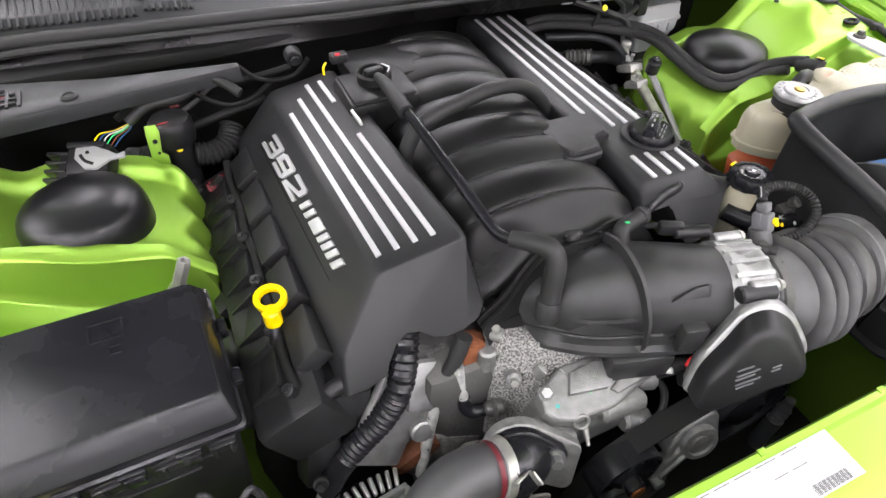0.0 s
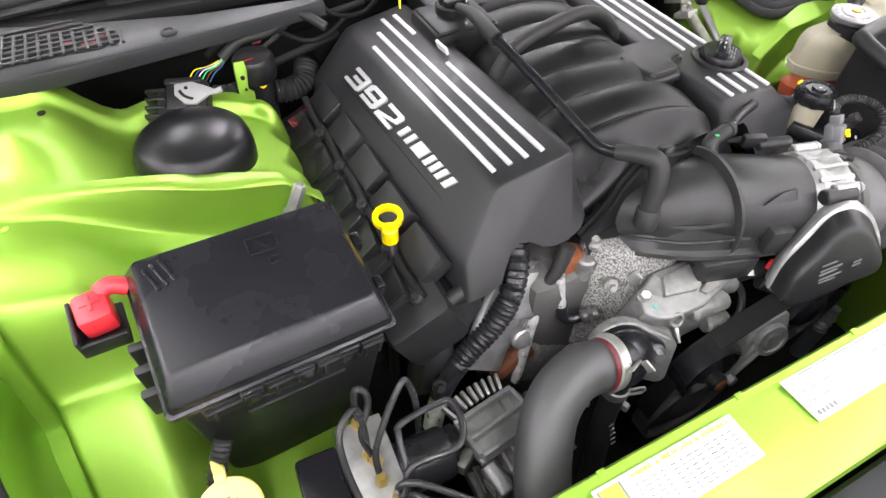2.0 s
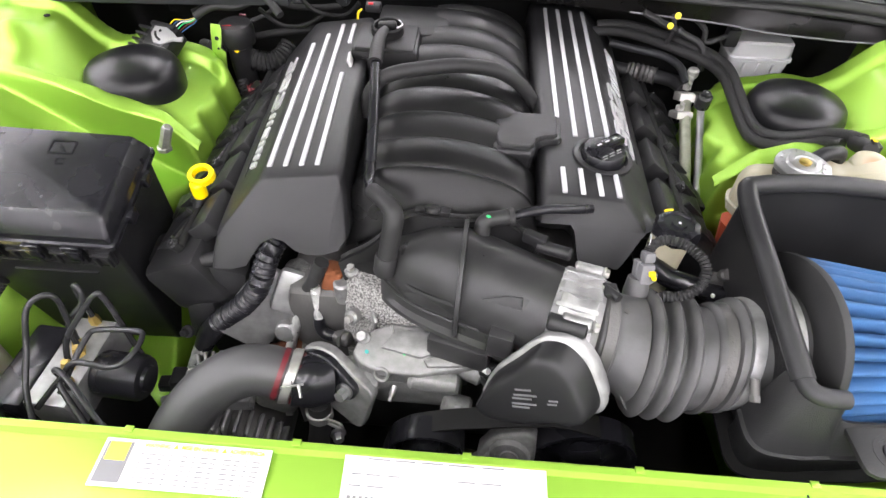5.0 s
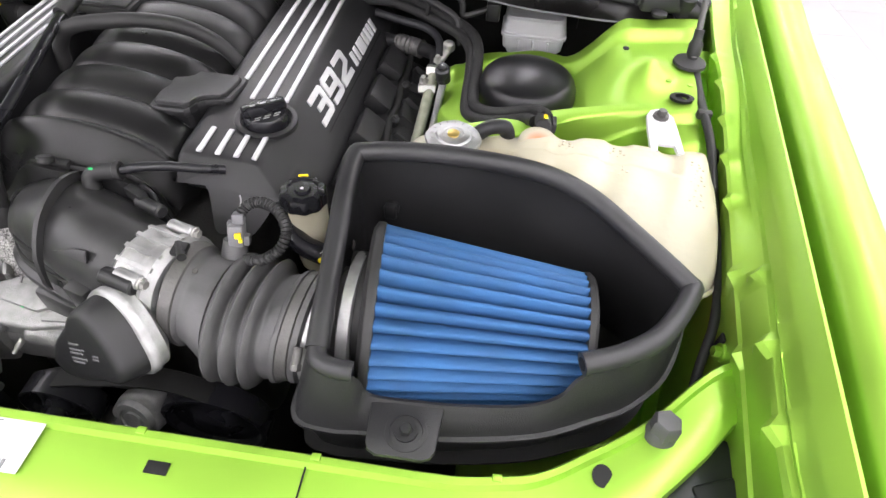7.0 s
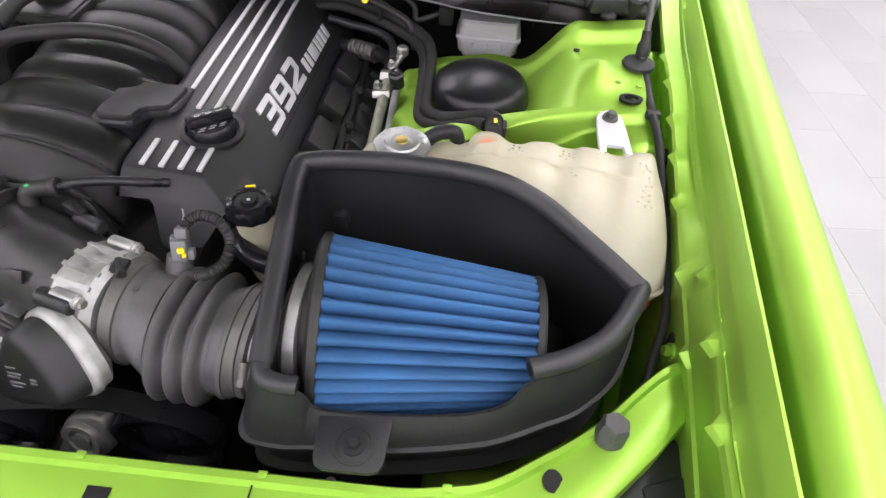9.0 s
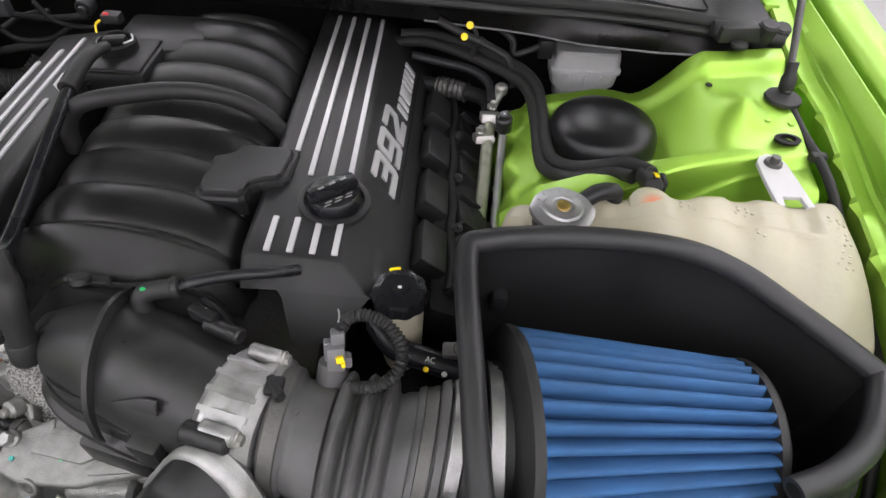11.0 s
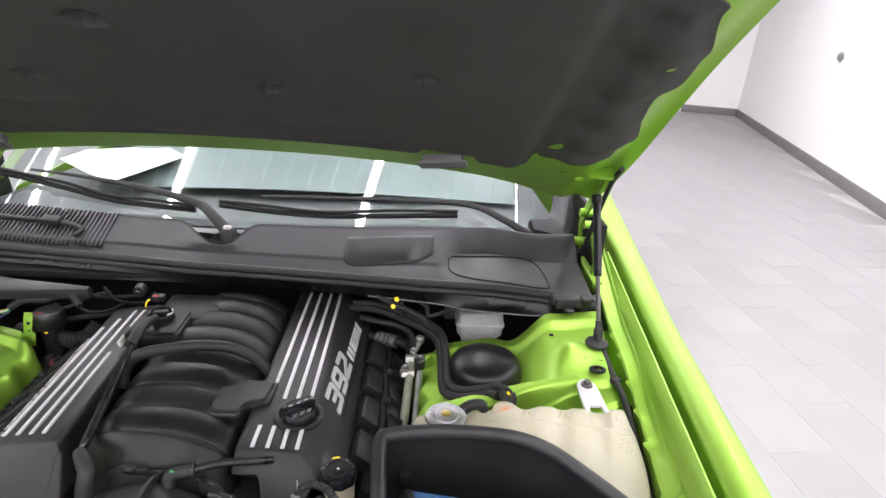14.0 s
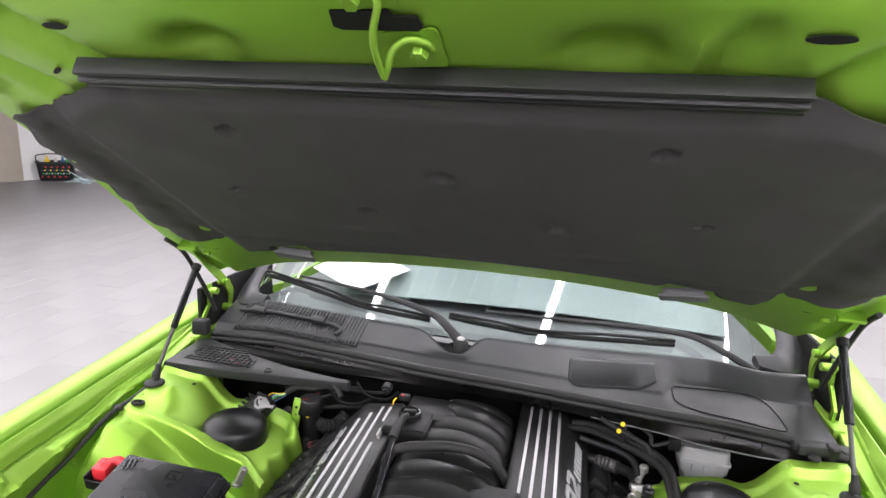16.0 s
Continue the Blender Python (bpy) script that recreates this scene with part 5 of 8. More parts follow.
def manifold(u, v):
    y = 0.250 + 0.525 * v
    a = math.pi * u
    x = MC - MW * math.cos(a)
    arch = max(0.0, math.sin(a)) ** 0.55
    k = (y - 0.3045 - 0.012 * math.cos(a)) / 0.0595
    lap = k - math.floor(k)
    ripple = (0.35 * lap + 0.65 * math.sin(math.pi * lap) ** 0.40) if k > 0 else 1.0 - 0.55 * ease(-0.25, 0.0, k)
    top = 0.972 + 0.010 * ease(0.2, 0.8, v)
    drop = 0.05 * ease(0.93, 1.0, v)
    z = 0.865 + (top - 0.865) * arch - drop * arch - 0.019 * (1 - ripple) * (0.45 + 0.55 * arch)
    f = ease(0.303, 0.252, y)
    return Vector((x, y, z + (plenum_z(x) - z) * f ** 1.3))


mani = part("intake_manifold", sheet(56, 300, manifold), "manifold", engine, "black plastic intake manifold with arched runners")
front = []
for dy, grow in ((0.0, 0.0), (-0.003, 0.005), (-0.007, 0.006), (-0.010, 0.001), (-0.013, 0.001), (-0.016, 0.006), (-0.021, 0.006), (-0.024, -0.003), (-0.028, -0.020)):
    ring = []
    for i in range(48):
        x = MC - MW * math.cos(math.pi * i / 47)
        ring.append(Vector((x * (1 + grow * 2), 0.252 + dy - 0.35 * max(0.0, 0.905 - plenum_z(x)) , plenum_z(x) + grow)))
    front.append(ring)
part("plenum_front", loft(front, cap=True, closed=True), "manifold", mani)

# intake tract: plenum mouth, tube, throttle body, bellows
def ring_at(c, d, r, n=36, sq=1.0, up=Vector((0, 0, 1))):
    d = Vector(d).normalized()
    side = d.cross(up).normalized()
    u2 = side.cross(d)
    return [Vector(c) + side * (r * math.cos(math.tau * i / n)) + u2 * (r * sq * math.sin(math.tau * i / n)) for i in range(n)]


duct_line = [((-0.075, 0.262, 0.850), (0.35, -0.9, 0), 0.026), ((-0.052, 0.236, 0.868), (0.6, -0.8, 0), 0.042), ((-0.02, 0.214, 0.880), (0.8, -0.55, 0), 0.054), ((0.02, 0.197, 0.885), (0.9, -0.42, 0), 0.058), ((0.07, 0.173, 0.884), (0.92, -0.38, 0), 0.058), ((0.11, 0.157, 0.881), (0.93, -0.33, 0), 0.057), ((0.135, 0.148, 0.879), (0.95, -0.28, 0), 0.057)]
duct = part("intake_duct", loft([ring_at(c, d, r) for c, d, r in duct_line]), "duct", engine, "dusty black plastic intake duct to the throttle body, paler for the front light", 60)
web = spline([(0.030, 0.262, 0.895), (0.026, 0.246, 0.930), (0.024, 0.205, 0.951), (0.022, 0.160, 0.940), (0.020, 0.128, 0.905), (0.019, 0.118, 0.866)], 5)
part("duct_web", loft([[p + Vector((-0.003, 0, -0.008)), p + Vector((0.003, 0, -0.008)), p + Vector((0.0025, -0.002, 0.005)), p + Vector((-0.0025, -0.002, 0.005))] for p in web]), "duct", duct)
# the tray that flares from the plenum: an upper and a lower lip with a flat face between
upper = spline([(-0.118, 0.300, 0.862), (-0.098, 0.272, 0.848), (-0.078, 0.228, 0.862), (-0.060, 0.192, 0.882), (-0.03, 0.160, 0.892), (0.02, 0.140, 0.895), (0.087, 0.124, 0.894)], 5)
lower = spline([(-0.128, 0.285, 0.842), (-0.112, 0.255, 0.825), (-0.090, 0.212, 0.832), (-0.068, 0.176, 0.846), (-0.03, 0.146, 0.851), (0.02, 0.124, 0.851), (0.080, 0.104, 0.849)], 5)
part("duct_tray", loft([[a + Vector((0, 0.05, -0.004)), a + Vector((0, 0.006, -0.002)), a + Vector((0, -0.004, 0.003)), a + Vector((0, -0.006, -0.001)), a + Vector((0, -0.001, -0.005)), b + Vector((0, 0.002, 0.006)), b + Vector((0, -0.006, 0.003)), b + Vector((0, -0.008, -0.002)), b + Vector((0, -0.003, -0.005)), b + Vector((0, 0.06, -0.010))] for a, b in zip(upper, lower)]), "duct", duct, "", 30)
mid = [a.lerp(b, 0.55) + Vector((0, -0.001, 0)) for a, b in zip(upper, lower)]
part("tray_rib", tube(mid[4:-3], 0.0022, 6, 2), "duct", duct)
part("duct_box", box((0.075, 0.112, 0.872), (0.030, 0.03, 0.040), 0.003, (0, 0, -15)), "duct", duct)
part("duct_underbox", box((0.03, 0.135, 0.825), (0.08, 0.05, 0.04), 0.006, (0, 0, -15)), "duct", duct)
part("duct_fin", prism([(-0.024, 0.0), (0.022, 0.0), (0.020, 0.014), (0.004, 0.012)], -0.0015, 0.0015, 0.0006, Matrix.Translation((0.070, 0.122, 0.922)) @ pose(0, 0, 0, 55, 0, -14)), "duct", duct)
part("duct_lug", join(box((-0.018, 0.246, 0.935), (0.045, 0.012, 0.018), 0.004), rod((-0.018, 0.236, 0.946), (-0.018, 0.240, 0.954), 0.010, 16, 0.002)), "duct", duct)

TC, TD_ = Vector((0.157, 0.139, 0.879)), Vector((0.96, -0.26, 0)).normalized()
TS = TD_.cross(Vector((0, 0, 1))).normalized()


def tb_at(along_x, ang, r):
    """A point round the throttle body's axis: ang 90 is on top, 0 towards the rear."""
    return TC + TD_ * along_x - TS * (r * math.cos(radians(ang))) + Vector((0, 0, r * math.sin(radians(ang))))


tb = part("throttle_body", loft([ring_at(TC + TD_ * (-0.028 + 0.008 * k), TD_, r) for k, r in enumerate((0.055, 0.062, 0.062, 0.057, 0.057, 0.062, 0.062, 0.054))]), "alusmooth", engine, "bare cast aluminium throttle body")
for a in (48, 128, 200):
    part("bolt_boss", rod(tb_at(-0.014, a, 0.0630), tb_at(0.019, a, 0.0630), 0.0080, 14, 0.002), "alusmooth", tb)
    part("boss_bolt", join(rod(tb_at(0.019, a, 0.0645), tb_at(0.022, a, 0.0645), 0.0072, 14, 0.001), hexbolt((0, 0, 0), 0.0055, 0.005, along(tb_at(0.021, a, 0.0645), tb_at(0.08, a, 0.0645)))), "steel", tb)
for a in (66, 82, 98, 114):
    p, q = tb_at(-0.024, a, 0.060), tb_at(0.022, a, 0.060)
    part("cooling_rib", loft([[c + n * w + o * d for w, d in ((-0.0025, -0.004), (0.0025, -0.004), (0.0025, 0.003), (-0.0025, 0.003))] for c in (p, q) for n, o in [((tb_at(0, a + 1, 0.060) - tb_at(0, a, 0.060)).normalized(), (tb_at(0, a, 0.08) - tb_at(0, a, 0.060)).normalized())]]), "alusmooth", tb)
# motor housing: a rounded black cap with a bright rim behind it
MN = Vector((-0.35, -0.885, 0.30)).normalized()
MA = Vector((-0.55, -0.83, 0.06)).normalized()
MX = Vector((0.93, -0.368, 0)).normalized()
OUTLINE = [(0.059, 0.819), (0.070, 0.853), (0.092, 0.886), (0.108, 0.910), (0.121, 0.921), (0.140, 0.924), (0.160, 0.912), (0.173, 0.893), (0.183, 0.870), (0.178, 0.853), (0.151, 0.838), (0.126, 0.824), (0.096, 0.813), (0.072, 0.809)]


def motor_ring(depth, inset=0.0):
    """A ring of the motor housing, depth out along its axis."""
    out = []
    for p in spline([(x, z, 0) for x, z in OUTLINE] + [(OUTLINE[0][0], OUTLINE[0][1], 0)], 5)[:-1]:
        c = Vector((0.125, 0.866, 0))
        q = p + (c - p).normalized() * inset
        y = 0.0775 - 0.395 * (q.x - 0.127) + 0.339 * (q.y - 0.913)
        out.append(Vector((q.x, y, q.y)) + MA * depth)
    return out


part("motor_rim", loft([motor_ring(-0.030, 0.014), motor_ring(-0.022, 0.003), motor_ring(-0.019, 0.0), motor_ring(-0.009, -0.001), motor_ring(-0.0085, -0.003), motor_ring(-0.002, -0.003), motor_ring(0.0, -0.0015), motor_ring(0.001, 0.002)]), "alusmooth", tb, "bright machined rim")
mc = part("motor_cap", loft([motor_ring(-0.002, 0.0015), motor_ring(0.006, 0.0018), motor_ring(0.018, 0.004), motor_ring(0.024, 0.0055), motor_ring(0.0275, 0.008), motor_ring(0.029, 0.012), motor_ring(0.0285, 0.020), motor_ring(0.0285, 0.034)]), "plastic", engine, "dark plastic throttle motor cap")
face = Matrix.Translation(Vector((0.128, 0.0595, 0.862)) + MA * 0.0287) @ Matrix((MX, MN.cross(MX), MN)).transposed().to_4x4()
for i, (x, y, w) in enumerate(((-0.018, 0.012, 0.018), (-0.014, 0.006, 0.026), (-0.016, 0.0, 0.022), (-0.012, -0.006, 0.028), (-0.014, -0.012, 0.020), (0.016, 0.014, 0.010), (0.016, 0.009, 0.010))):
    b = box((x, y, 0.0003), (w, 0.0022, 0.0008), 0, (0, 0, 24))
    bmesh.ops.transform(b, matrix=face, verts=b.verts)
    part("moulded_mark", b, "clipgrey", mc)
part("plug", rod((0.118, 0.104, 0.925), (0.160, 0.093, 0.925), 0.010, 12, 0.002), "plastic", tb)

def bel_c(x):
    """The hose's centre line: it drops from the throttle body and rises again into the box."""
    return Vector((x, table((0.17, 0.24, 0.30, 0.37), (0.136, 0.121, 0.119, 0.128), x), table((0.17, 0.24, 0.30, 0.37), (0.879, 0.851, 0.849, 0.864), x)))


bel = [(0.178, 0.053), (0.181, 0.057), (0.196, 0.0575), (0.199, 0.053), (0.205, 0.054), (0.215, 0.058), (0.229, 0.064)]
x = 0.231
for k in range(3):
    bel += [(x, 0.061), (x + 0.0012, 0.068), (x + 0.004, 0.0745), (x + 0.0075, 0.077), (x + 0.011, 0.0745), (x + 0.0138, 0.068), (x + 0.015, 0.061), (x + 0.018, 0.0595)]
    x += 0.0205
bel += [(x + 0.002, 0.062), (x + 0.012, 0.062), (x + 0.013, 0.066), (x + 0.019, 0.067), (x + 0.021, 0.062), (x + 0.034, 0.062), (x + 0.035, 0.068), (x + 0.042, 0.069), (x + 0.044, 0.062), (x + 0.075, 0.062), (x + 0.10, 0.064)]
bellows = part("bellows_hose", loft([ring_at(bel_c(xx), (1, -0.10, -0.10), r, 48) for xx, r in bel]), "greyrubber", engine, "dusty grey rubber bellows hose", 60)
for xx, rr in ((0.188, 0.0585), (0.318, 0.0635), (0.345, 0.066)):
    part("hose_clamp", loft([ring_at(bel_c(xx + dx), (1, -0.10, -0.10), rr + dr, 40) for dx, dr in ((-0.007, 0), (-0.006, 0.0015), (0.006, 0.0015), (0.007, 0))]), "rotor" if xx < 0.33 else "alusmooth", bellows)
part("seam_line", tube([(0.206, 0.078, 0.858), (0.218, 0.066, 0.832), (0.229, 0.058, 0.818)], 0.0018, 6), "greyrubber", bellows)
part("mould_dot", lathe([(0.003, 0), (0.003, 0.0015), (0, 0.002)], 12, along((0.208, 0.126, 0.922), (0.205, 0.12, 0.96))), "rotor", bellows)
part("clamp_screw", join(rod((0.338, 0.050, 0.893), (0.338, 0.064, 0.903), 0.005, 12), hexbolt((0, 0, 0), 0.006, 0.007, along((0.338, 0.050, 0.893), (0.338, 0.03, 0.88)))), "rotor", bellows)
part("clamp_screw", join(rod((0.182, 0.150, 0.935), (0.196, 0.130, 0.938), 0.005, 12), box((0.188, 0.142, 0.9365), (0.016, 0.018, 0.007), 0.002)), "plastic", bellows)
part("sensor_boss", lathe([(0.018, -0.02), (0.0155, 0.006), (0.0145, 0.016), (0.012, 0.03)], 24, pose(0.230, 0.166, 0.893, -28, 0, 0)), "greyrubber", bellows)
sensor = part("air_sensor", join(box((0.234, 0.182, 0.927), (0.017, 0.022, 0.026), 0.003, (-24, 4, 12)), box((0.236, 0.191, 0.944), (0.013, 0.014, 0.012), 0.002, (-24, 4, 12)), box((0.226, 0.185, 0.930), (0.006, 0.010, 0.020), 0.001, (-24, 4, 12)), box((0.244, 0.180, 0.922), (0.010, 0.012, 0.012), 0.002, (-24, 4, 12))), "clipgrey", engine, "grey air temperature sensor plug")
part("sensor_clip", join(box((0.240, 0.172, 0.935), (0.007, 0.005, 0.006), 0.001, (-24, 0, 20)), box((0.243, 0.170, 0.930), (0.004, 0.005, 0.005), 0.001, (-24, 0, 20))), "yellow", sensor)
part("sensor_lead", tube([(0.237, 0.196, 0.946), (0.243, 0.204, 0.952), (0.258, 0.207, 0.957), (0.280, 0.198, 0.957), (0.296, 0.179, 0.951), (0.293, 0.160, 0.938), (0.273, 0.152, 0.924), (0.247, 0.158, 0.911)], 0.0058, 10, 8, rib=0.0022, pitch=0.0042), "rubber", sensor)
part("wire_ends", tube([(0.236, 0.200, 0.952), (0.237, 0.204, 0.958), (0.236, 0.207, 0.964)], 0.0009, 6), "chrome", sensor)

# ---------------------------------------------------------------- open air box with its cone filter
airbox = thing("air_box", (0.52, 0.14, 0.74), "open black plastic air box with a padded rim", "air box")
# (x, y, height of the rim) round the box, starting at the front left
RIM = [(0.366, 0.046, 0.936), (0.358, 0.15, 0.962), (0.352, 0.258, 0.986), (0.372, 0.278, 0.990), (0.46, 0.290, 0.988), (0.56, 0.290, 0.980), (0.62, 0.272, 0.970), (0.67, 0.235, 0.958), (0.728, 0.186, 0.942), (0.733, 0.172, 0.940), (0.700, 0.118, 0.938), (0.66, 0.088, 0.936), (0.618, 0.072, 0.933)]
wall_line = spline(RIM[:-1], 6)
rings = []
for p in wall_line:
    c = Vector((0.53, 0.15, p.z))
    inw = (c - p).normalized() * 0.004
    rings.append([p + Vector((0, 0, 0.002)), Vector((p.x, p.y, 0.79)), Vector((p.x, p.y, 0.79)) + inw, p + inw + Vector((0, 0, 0.002))])
part("box_wall", loft(rings), "shield", airbox, "pebbled black plastic wall")
part("rim_trim", tube(RIM, 0.0115, 14, 8), "foam", airbox, "rounded black rubber edge trim")
part("trim_bore", lathe([(0.007, 0.0), (0.007, 0.0006), (0, 0.0006)], 16, along(RIM[-1], Vector(RIM[-1]) + Vector((-0.1, -0.04, -0.006)))), "dark", airbox)
def outline_of(pts):
    return spline(pts, 5)


# the upper edge round the front and the far side, and the lip that it flares out to
EDGE = [(0.358, 0.060, 0.940), (0.362, 0.040, 0.935), (0.374, 0.029, 0.931), (0.398, 0.026, 0.928), (0.408, 0.026, 0.916), (0.413, 0.026, 0.900), (0.430, 0.026, 0.893), (0.500, 0.029, 0.892), (0.570, 0.038, 0.894), (0.604, 0.050, 0.902), (0.622, 0.064, 0.920), (0.665, 0.086, 0.934), (0.704, 0.118, 0.936), (0.735, 0.170, 0.938), (0.732, 0.186, 0.940)]
LIP = [(0.340, 0.055), (0.340, 0.024), (0.352, 0.008), (0.385, 0.003), (0.404, 0.004), (0.415, 0.005), (0.434, 0.006), (0.503, 0.012), (0.578, 0.026), (0.614, 0.038), (0.636, 0.048), (0.675, 0.066), (0.716, 0.106), (0.742, 0.165), (0.742, 0.190)]
edge = outline_of(EDGE)
lip = outline_of([(x, y, 0.862 + 0.014 * ease(0.55, 0.72, x) - 0.006 * ease(0.42, 0.34, x)) for x, y in LIP])
box_mid = Vector((0.53, 0.15, 0))
rings = []
for p, q in zip(edge, lip):
    o = Vector((q.x - box_mid.x, q.y - box_mid.y, 0)).normalized()
    m1, m2 = p.lerp(q, 0.35) + o * 0.003, p.lerp(q, 0.75) + o * 0.002
    rings.append([p - o * 0.004, p + Vector((0, 0, 0.0015)), p + o * 0.001, m1, m2, q, q + o * 0.005 + Vector((0, 0, -0.001)), q + o * 0.005 + Vector((0, 0, -0.005)), q - o * 0.004 + Vector((0, 0, -0.008)), q - o * 0.016 + Vector((0, 0, -0.075)), q - o * 0.020 + Vector((0, 0, -0.075)), m1 - o * 0.006])
part("box_front", loft(rings), "shield", airbox, "pebbled black plastic front with a flared lip", 32)
part("box_bottom", prism([(p.x, p.y) for p in lip] + [(0.70, 0.22), (0.62, 0.27), (0.50, 0.285), (0.36, 0.275), (0.345, 0.20)], 0.788, 0.792, 0), "dark", airbox)
part("front_trim", tube([(0.366, 0.050, 0.937), (0.370, 0.036, 0.935), (0.384, 0.030, 0.934), (0.404, 0.030, 0.932)], 0.0095, 14, 6), "foam", airbox, "rounded black rubber edge trim")
part("mount_tab", prism([(0.421, 0.028), (0.424, -0.016), (0.427, -0.023), (0.435, -0.027), (0.478, -0.027), (0.486, -0.024), (0.490, -0.017), (0.493, 0.030)], 0.886, 0.891, 0.002), "shield", airbox, "flat plastic mounting tab")
part("tab_bolt", join(lathe([(0.021, 0), (0.020, 0.0035), (0.016, 0.004), (0.0155, 0.0025), (0.011, 0.0025), (0.011, 0.006), (0, 0.006)], 30, pose(0.460, -0.002, 0.888)), hexbolt((0.460, -0.002, 0.892), 0.0065, 0.007)), "plastic", airbox, "black flanged bolt")
part("box_clip", join(rod((0.392, 0.268, 0.905), (0.392, 0.282, 0.905), 0.010, 12), box((0.392, 0.27, 0.905), (0.016, 0.01, 0.022), 0.003)), "plastic", airbox)

filt = thing("air_filter", (0.52, 0.13, 0.782), "blue pleated gauze cone air filter in the black box", "air filter")


FILTER_LEAN = 0.10, -0.09


def cone(u, v, n=34):
    a = math.tau * v
    r = 0.101 + (0.076 - 0.101) * u
    k = abs(math.sin(a * n / 2)) ** 0.75
    d = 0.020 * (1 - k) * (0.5 + 0.5 * ease(0.0, 0.05, u) * ease(1.0, 0.95, u))
    c, e = (r - d) * math.cos(a), (r - d) * math.sin(a)
    x = 0.400 + 0.231 * u - (1 - u) * (FILTER_LEAN[0] * c + FILTER_LEAN[1] * e)
    return Vector((x, 0.136 + 0.016 * u + c, 0.877 - 0.019 * u + e))


part("pleats", sheet(24, 476, cone), "blue", filt, "blue woven gauze pleats", sharp=60)
ex = Matrix(((0, 0, 1, 0), (1, 0, 0, 0), (0, 1, 0, 0), (0, 0, 0, 1)))
base = lathe([(0.066, -0.030), (0.068, -0.012), (0.096, -0.010), (0.1025, -0.006), (0.1030, 0.0), (0.1020, 0.003), (0.094, 0.004)], 48, Matrix.Translation((0.399, 0.136, 0.877)) @ ex)
for v in base.verts:
    v.co.x -= FILTER_LEAN[0] * (v.co.y - 0.136) + FILTER_LEAN[1] * (v.co.z - 0.877)
part("base_ring", base, "rubber", filt, "black rubber base ring")
part("end_cap", lathe([(0.070, -0.004), (0.0765, -0.003), (0.0772, 0.003), (0.075, 0.006), (0.0, 0.007)], 48, Matrix.Translation((0.632, 0.152, 0.858)) @ ex), "rubber", filt, "black rubber end cap")
part("neck_band", lathe([(0.0735, -0.03), (0.075, -0.029), (0.075, -0.018), (0.0735, -0.017)], 40, Matrix.Translation((0.405, 0.130, 0.872)) @ ex), "alusmooth", filt)

# ---------------------------------------------------------------- coolant tank
tank = thing("coolant_tank", (0.60, 0.33, 0.72), "milky translucent coolant tank with a chrome pressure cap", "coolant tank")
PLAN = [(0.398, 0.366), (0.408, 0.345), (0.44, 0.318), (0.52, 0.300), (0.62, 0.288), (0.70, 0.236), (0.748, 0.216), (0.780, 0.224), (0.791, 0.255), (0.787, 0.33), (0.783, 0.385), (0.772, 0.398), (0.735, 0.396), (0.70, 0.398), (0.655, 0.402), (0.60, 0.400), (0.565, 0.406), (0.53, 0.399), (0.48, 0.394), (0.43, 0.392), (0.406, 0.386)]
plan = spline([(x, y, 0) for x, y in PLAN] + [(PLAN[0][0], PLAN[0][1], 0)], 9)[:-1]


def tank_mid(p):
    """The point on the tank's spine that lies inside the outline at p."""
    x = min(0.742, max(0.440, p.x))
    return Vector((x, 0.352 - 0.14 * max(0.0, x - 0.60), 0))


def tank_top(p):
    z = 0.945 + 0.012 * ease(0.46, 0.60, p.x) - 0.052 * ease(0.345, 0.225, p.y)
    bulge = 0.5 - 0.5 * math.cos(math.tau * (p.x - 0.532 + 0.25 * (0.38 - p.y)) / 0.066)
    return z + 0.0065 * ease(0.0, 0.75, bulge) * ease(0.46, 0.53, p.x) * ease(0.25, 0.33, p.y)


def tank_ring(inset, dz, base=None):
    """A ring of the shell: inset is how far it has moved in to the spine, in metres or, past 0.02, as a share of the way."""
    ring = []
    for p in plan:
        d = tank_mid(p) - p
        q = p + (d.normalized() * inset if inset < 0.02 else d * inset)
        ring.append(Vector((q.x, q.y, (base if base is not None else tank_top(q)) + dz)))
    return ring


part("tank_body", loft([tank_ring(0.0, 0, 0.872), tank_ring(-0.001, -0.026), tank_ring(0.0005, -0.017), tank_ring(0.0035, -0.009), tank_ring(0.008, -0.004), tank_ring(0.014, -0.001), tank_ring(0.4, 0.001), tank_ring(0.6, 0.002), tank_ring(0.8, 0.003), tank_ring(0.97, 0.003)]), "tank", tank, "milky plastic tank shell", 60)
for bx, by in ((0.600, 0.372), (0.664, 0.370), (0.757, 0.352), (0.757, 0.330), (0.757, 0.308), (0.664, 0.335)):
    for i in range(7):
        q = Vector((bx + 0.011 * math.cos(i * 2.4) * (0.4 + 0.1 * i), by + 0.010 * math.sin(i * 2.4) * (0.4 + 0.1 * i), 0))
        part("moulded_dimple", lathe([(0.0022, -0.0005), (0.0018, 0.0006), (0, 0.0009)], 8, pose(q.x, q.y, tank_top(q) + 0.0022)), "tank", tank)
part("tank_seam", loft([tank_ring(-0.001, 0, 0.889), tank_ring(-0.005, 0, 0.888), tank_ring(-0.005, 0, 0.884), tank_ring(-0.001, 0, 0.883)], cap=False), "tank", tank)
part("coolant", loft([tank_ring(0.25, 0, 0.75), tank_ring(0.012, 0, 0.80), tank_ring(0.004, 0, 0.846)]), "coolant", tank, "red coolant showing through the lower shell")
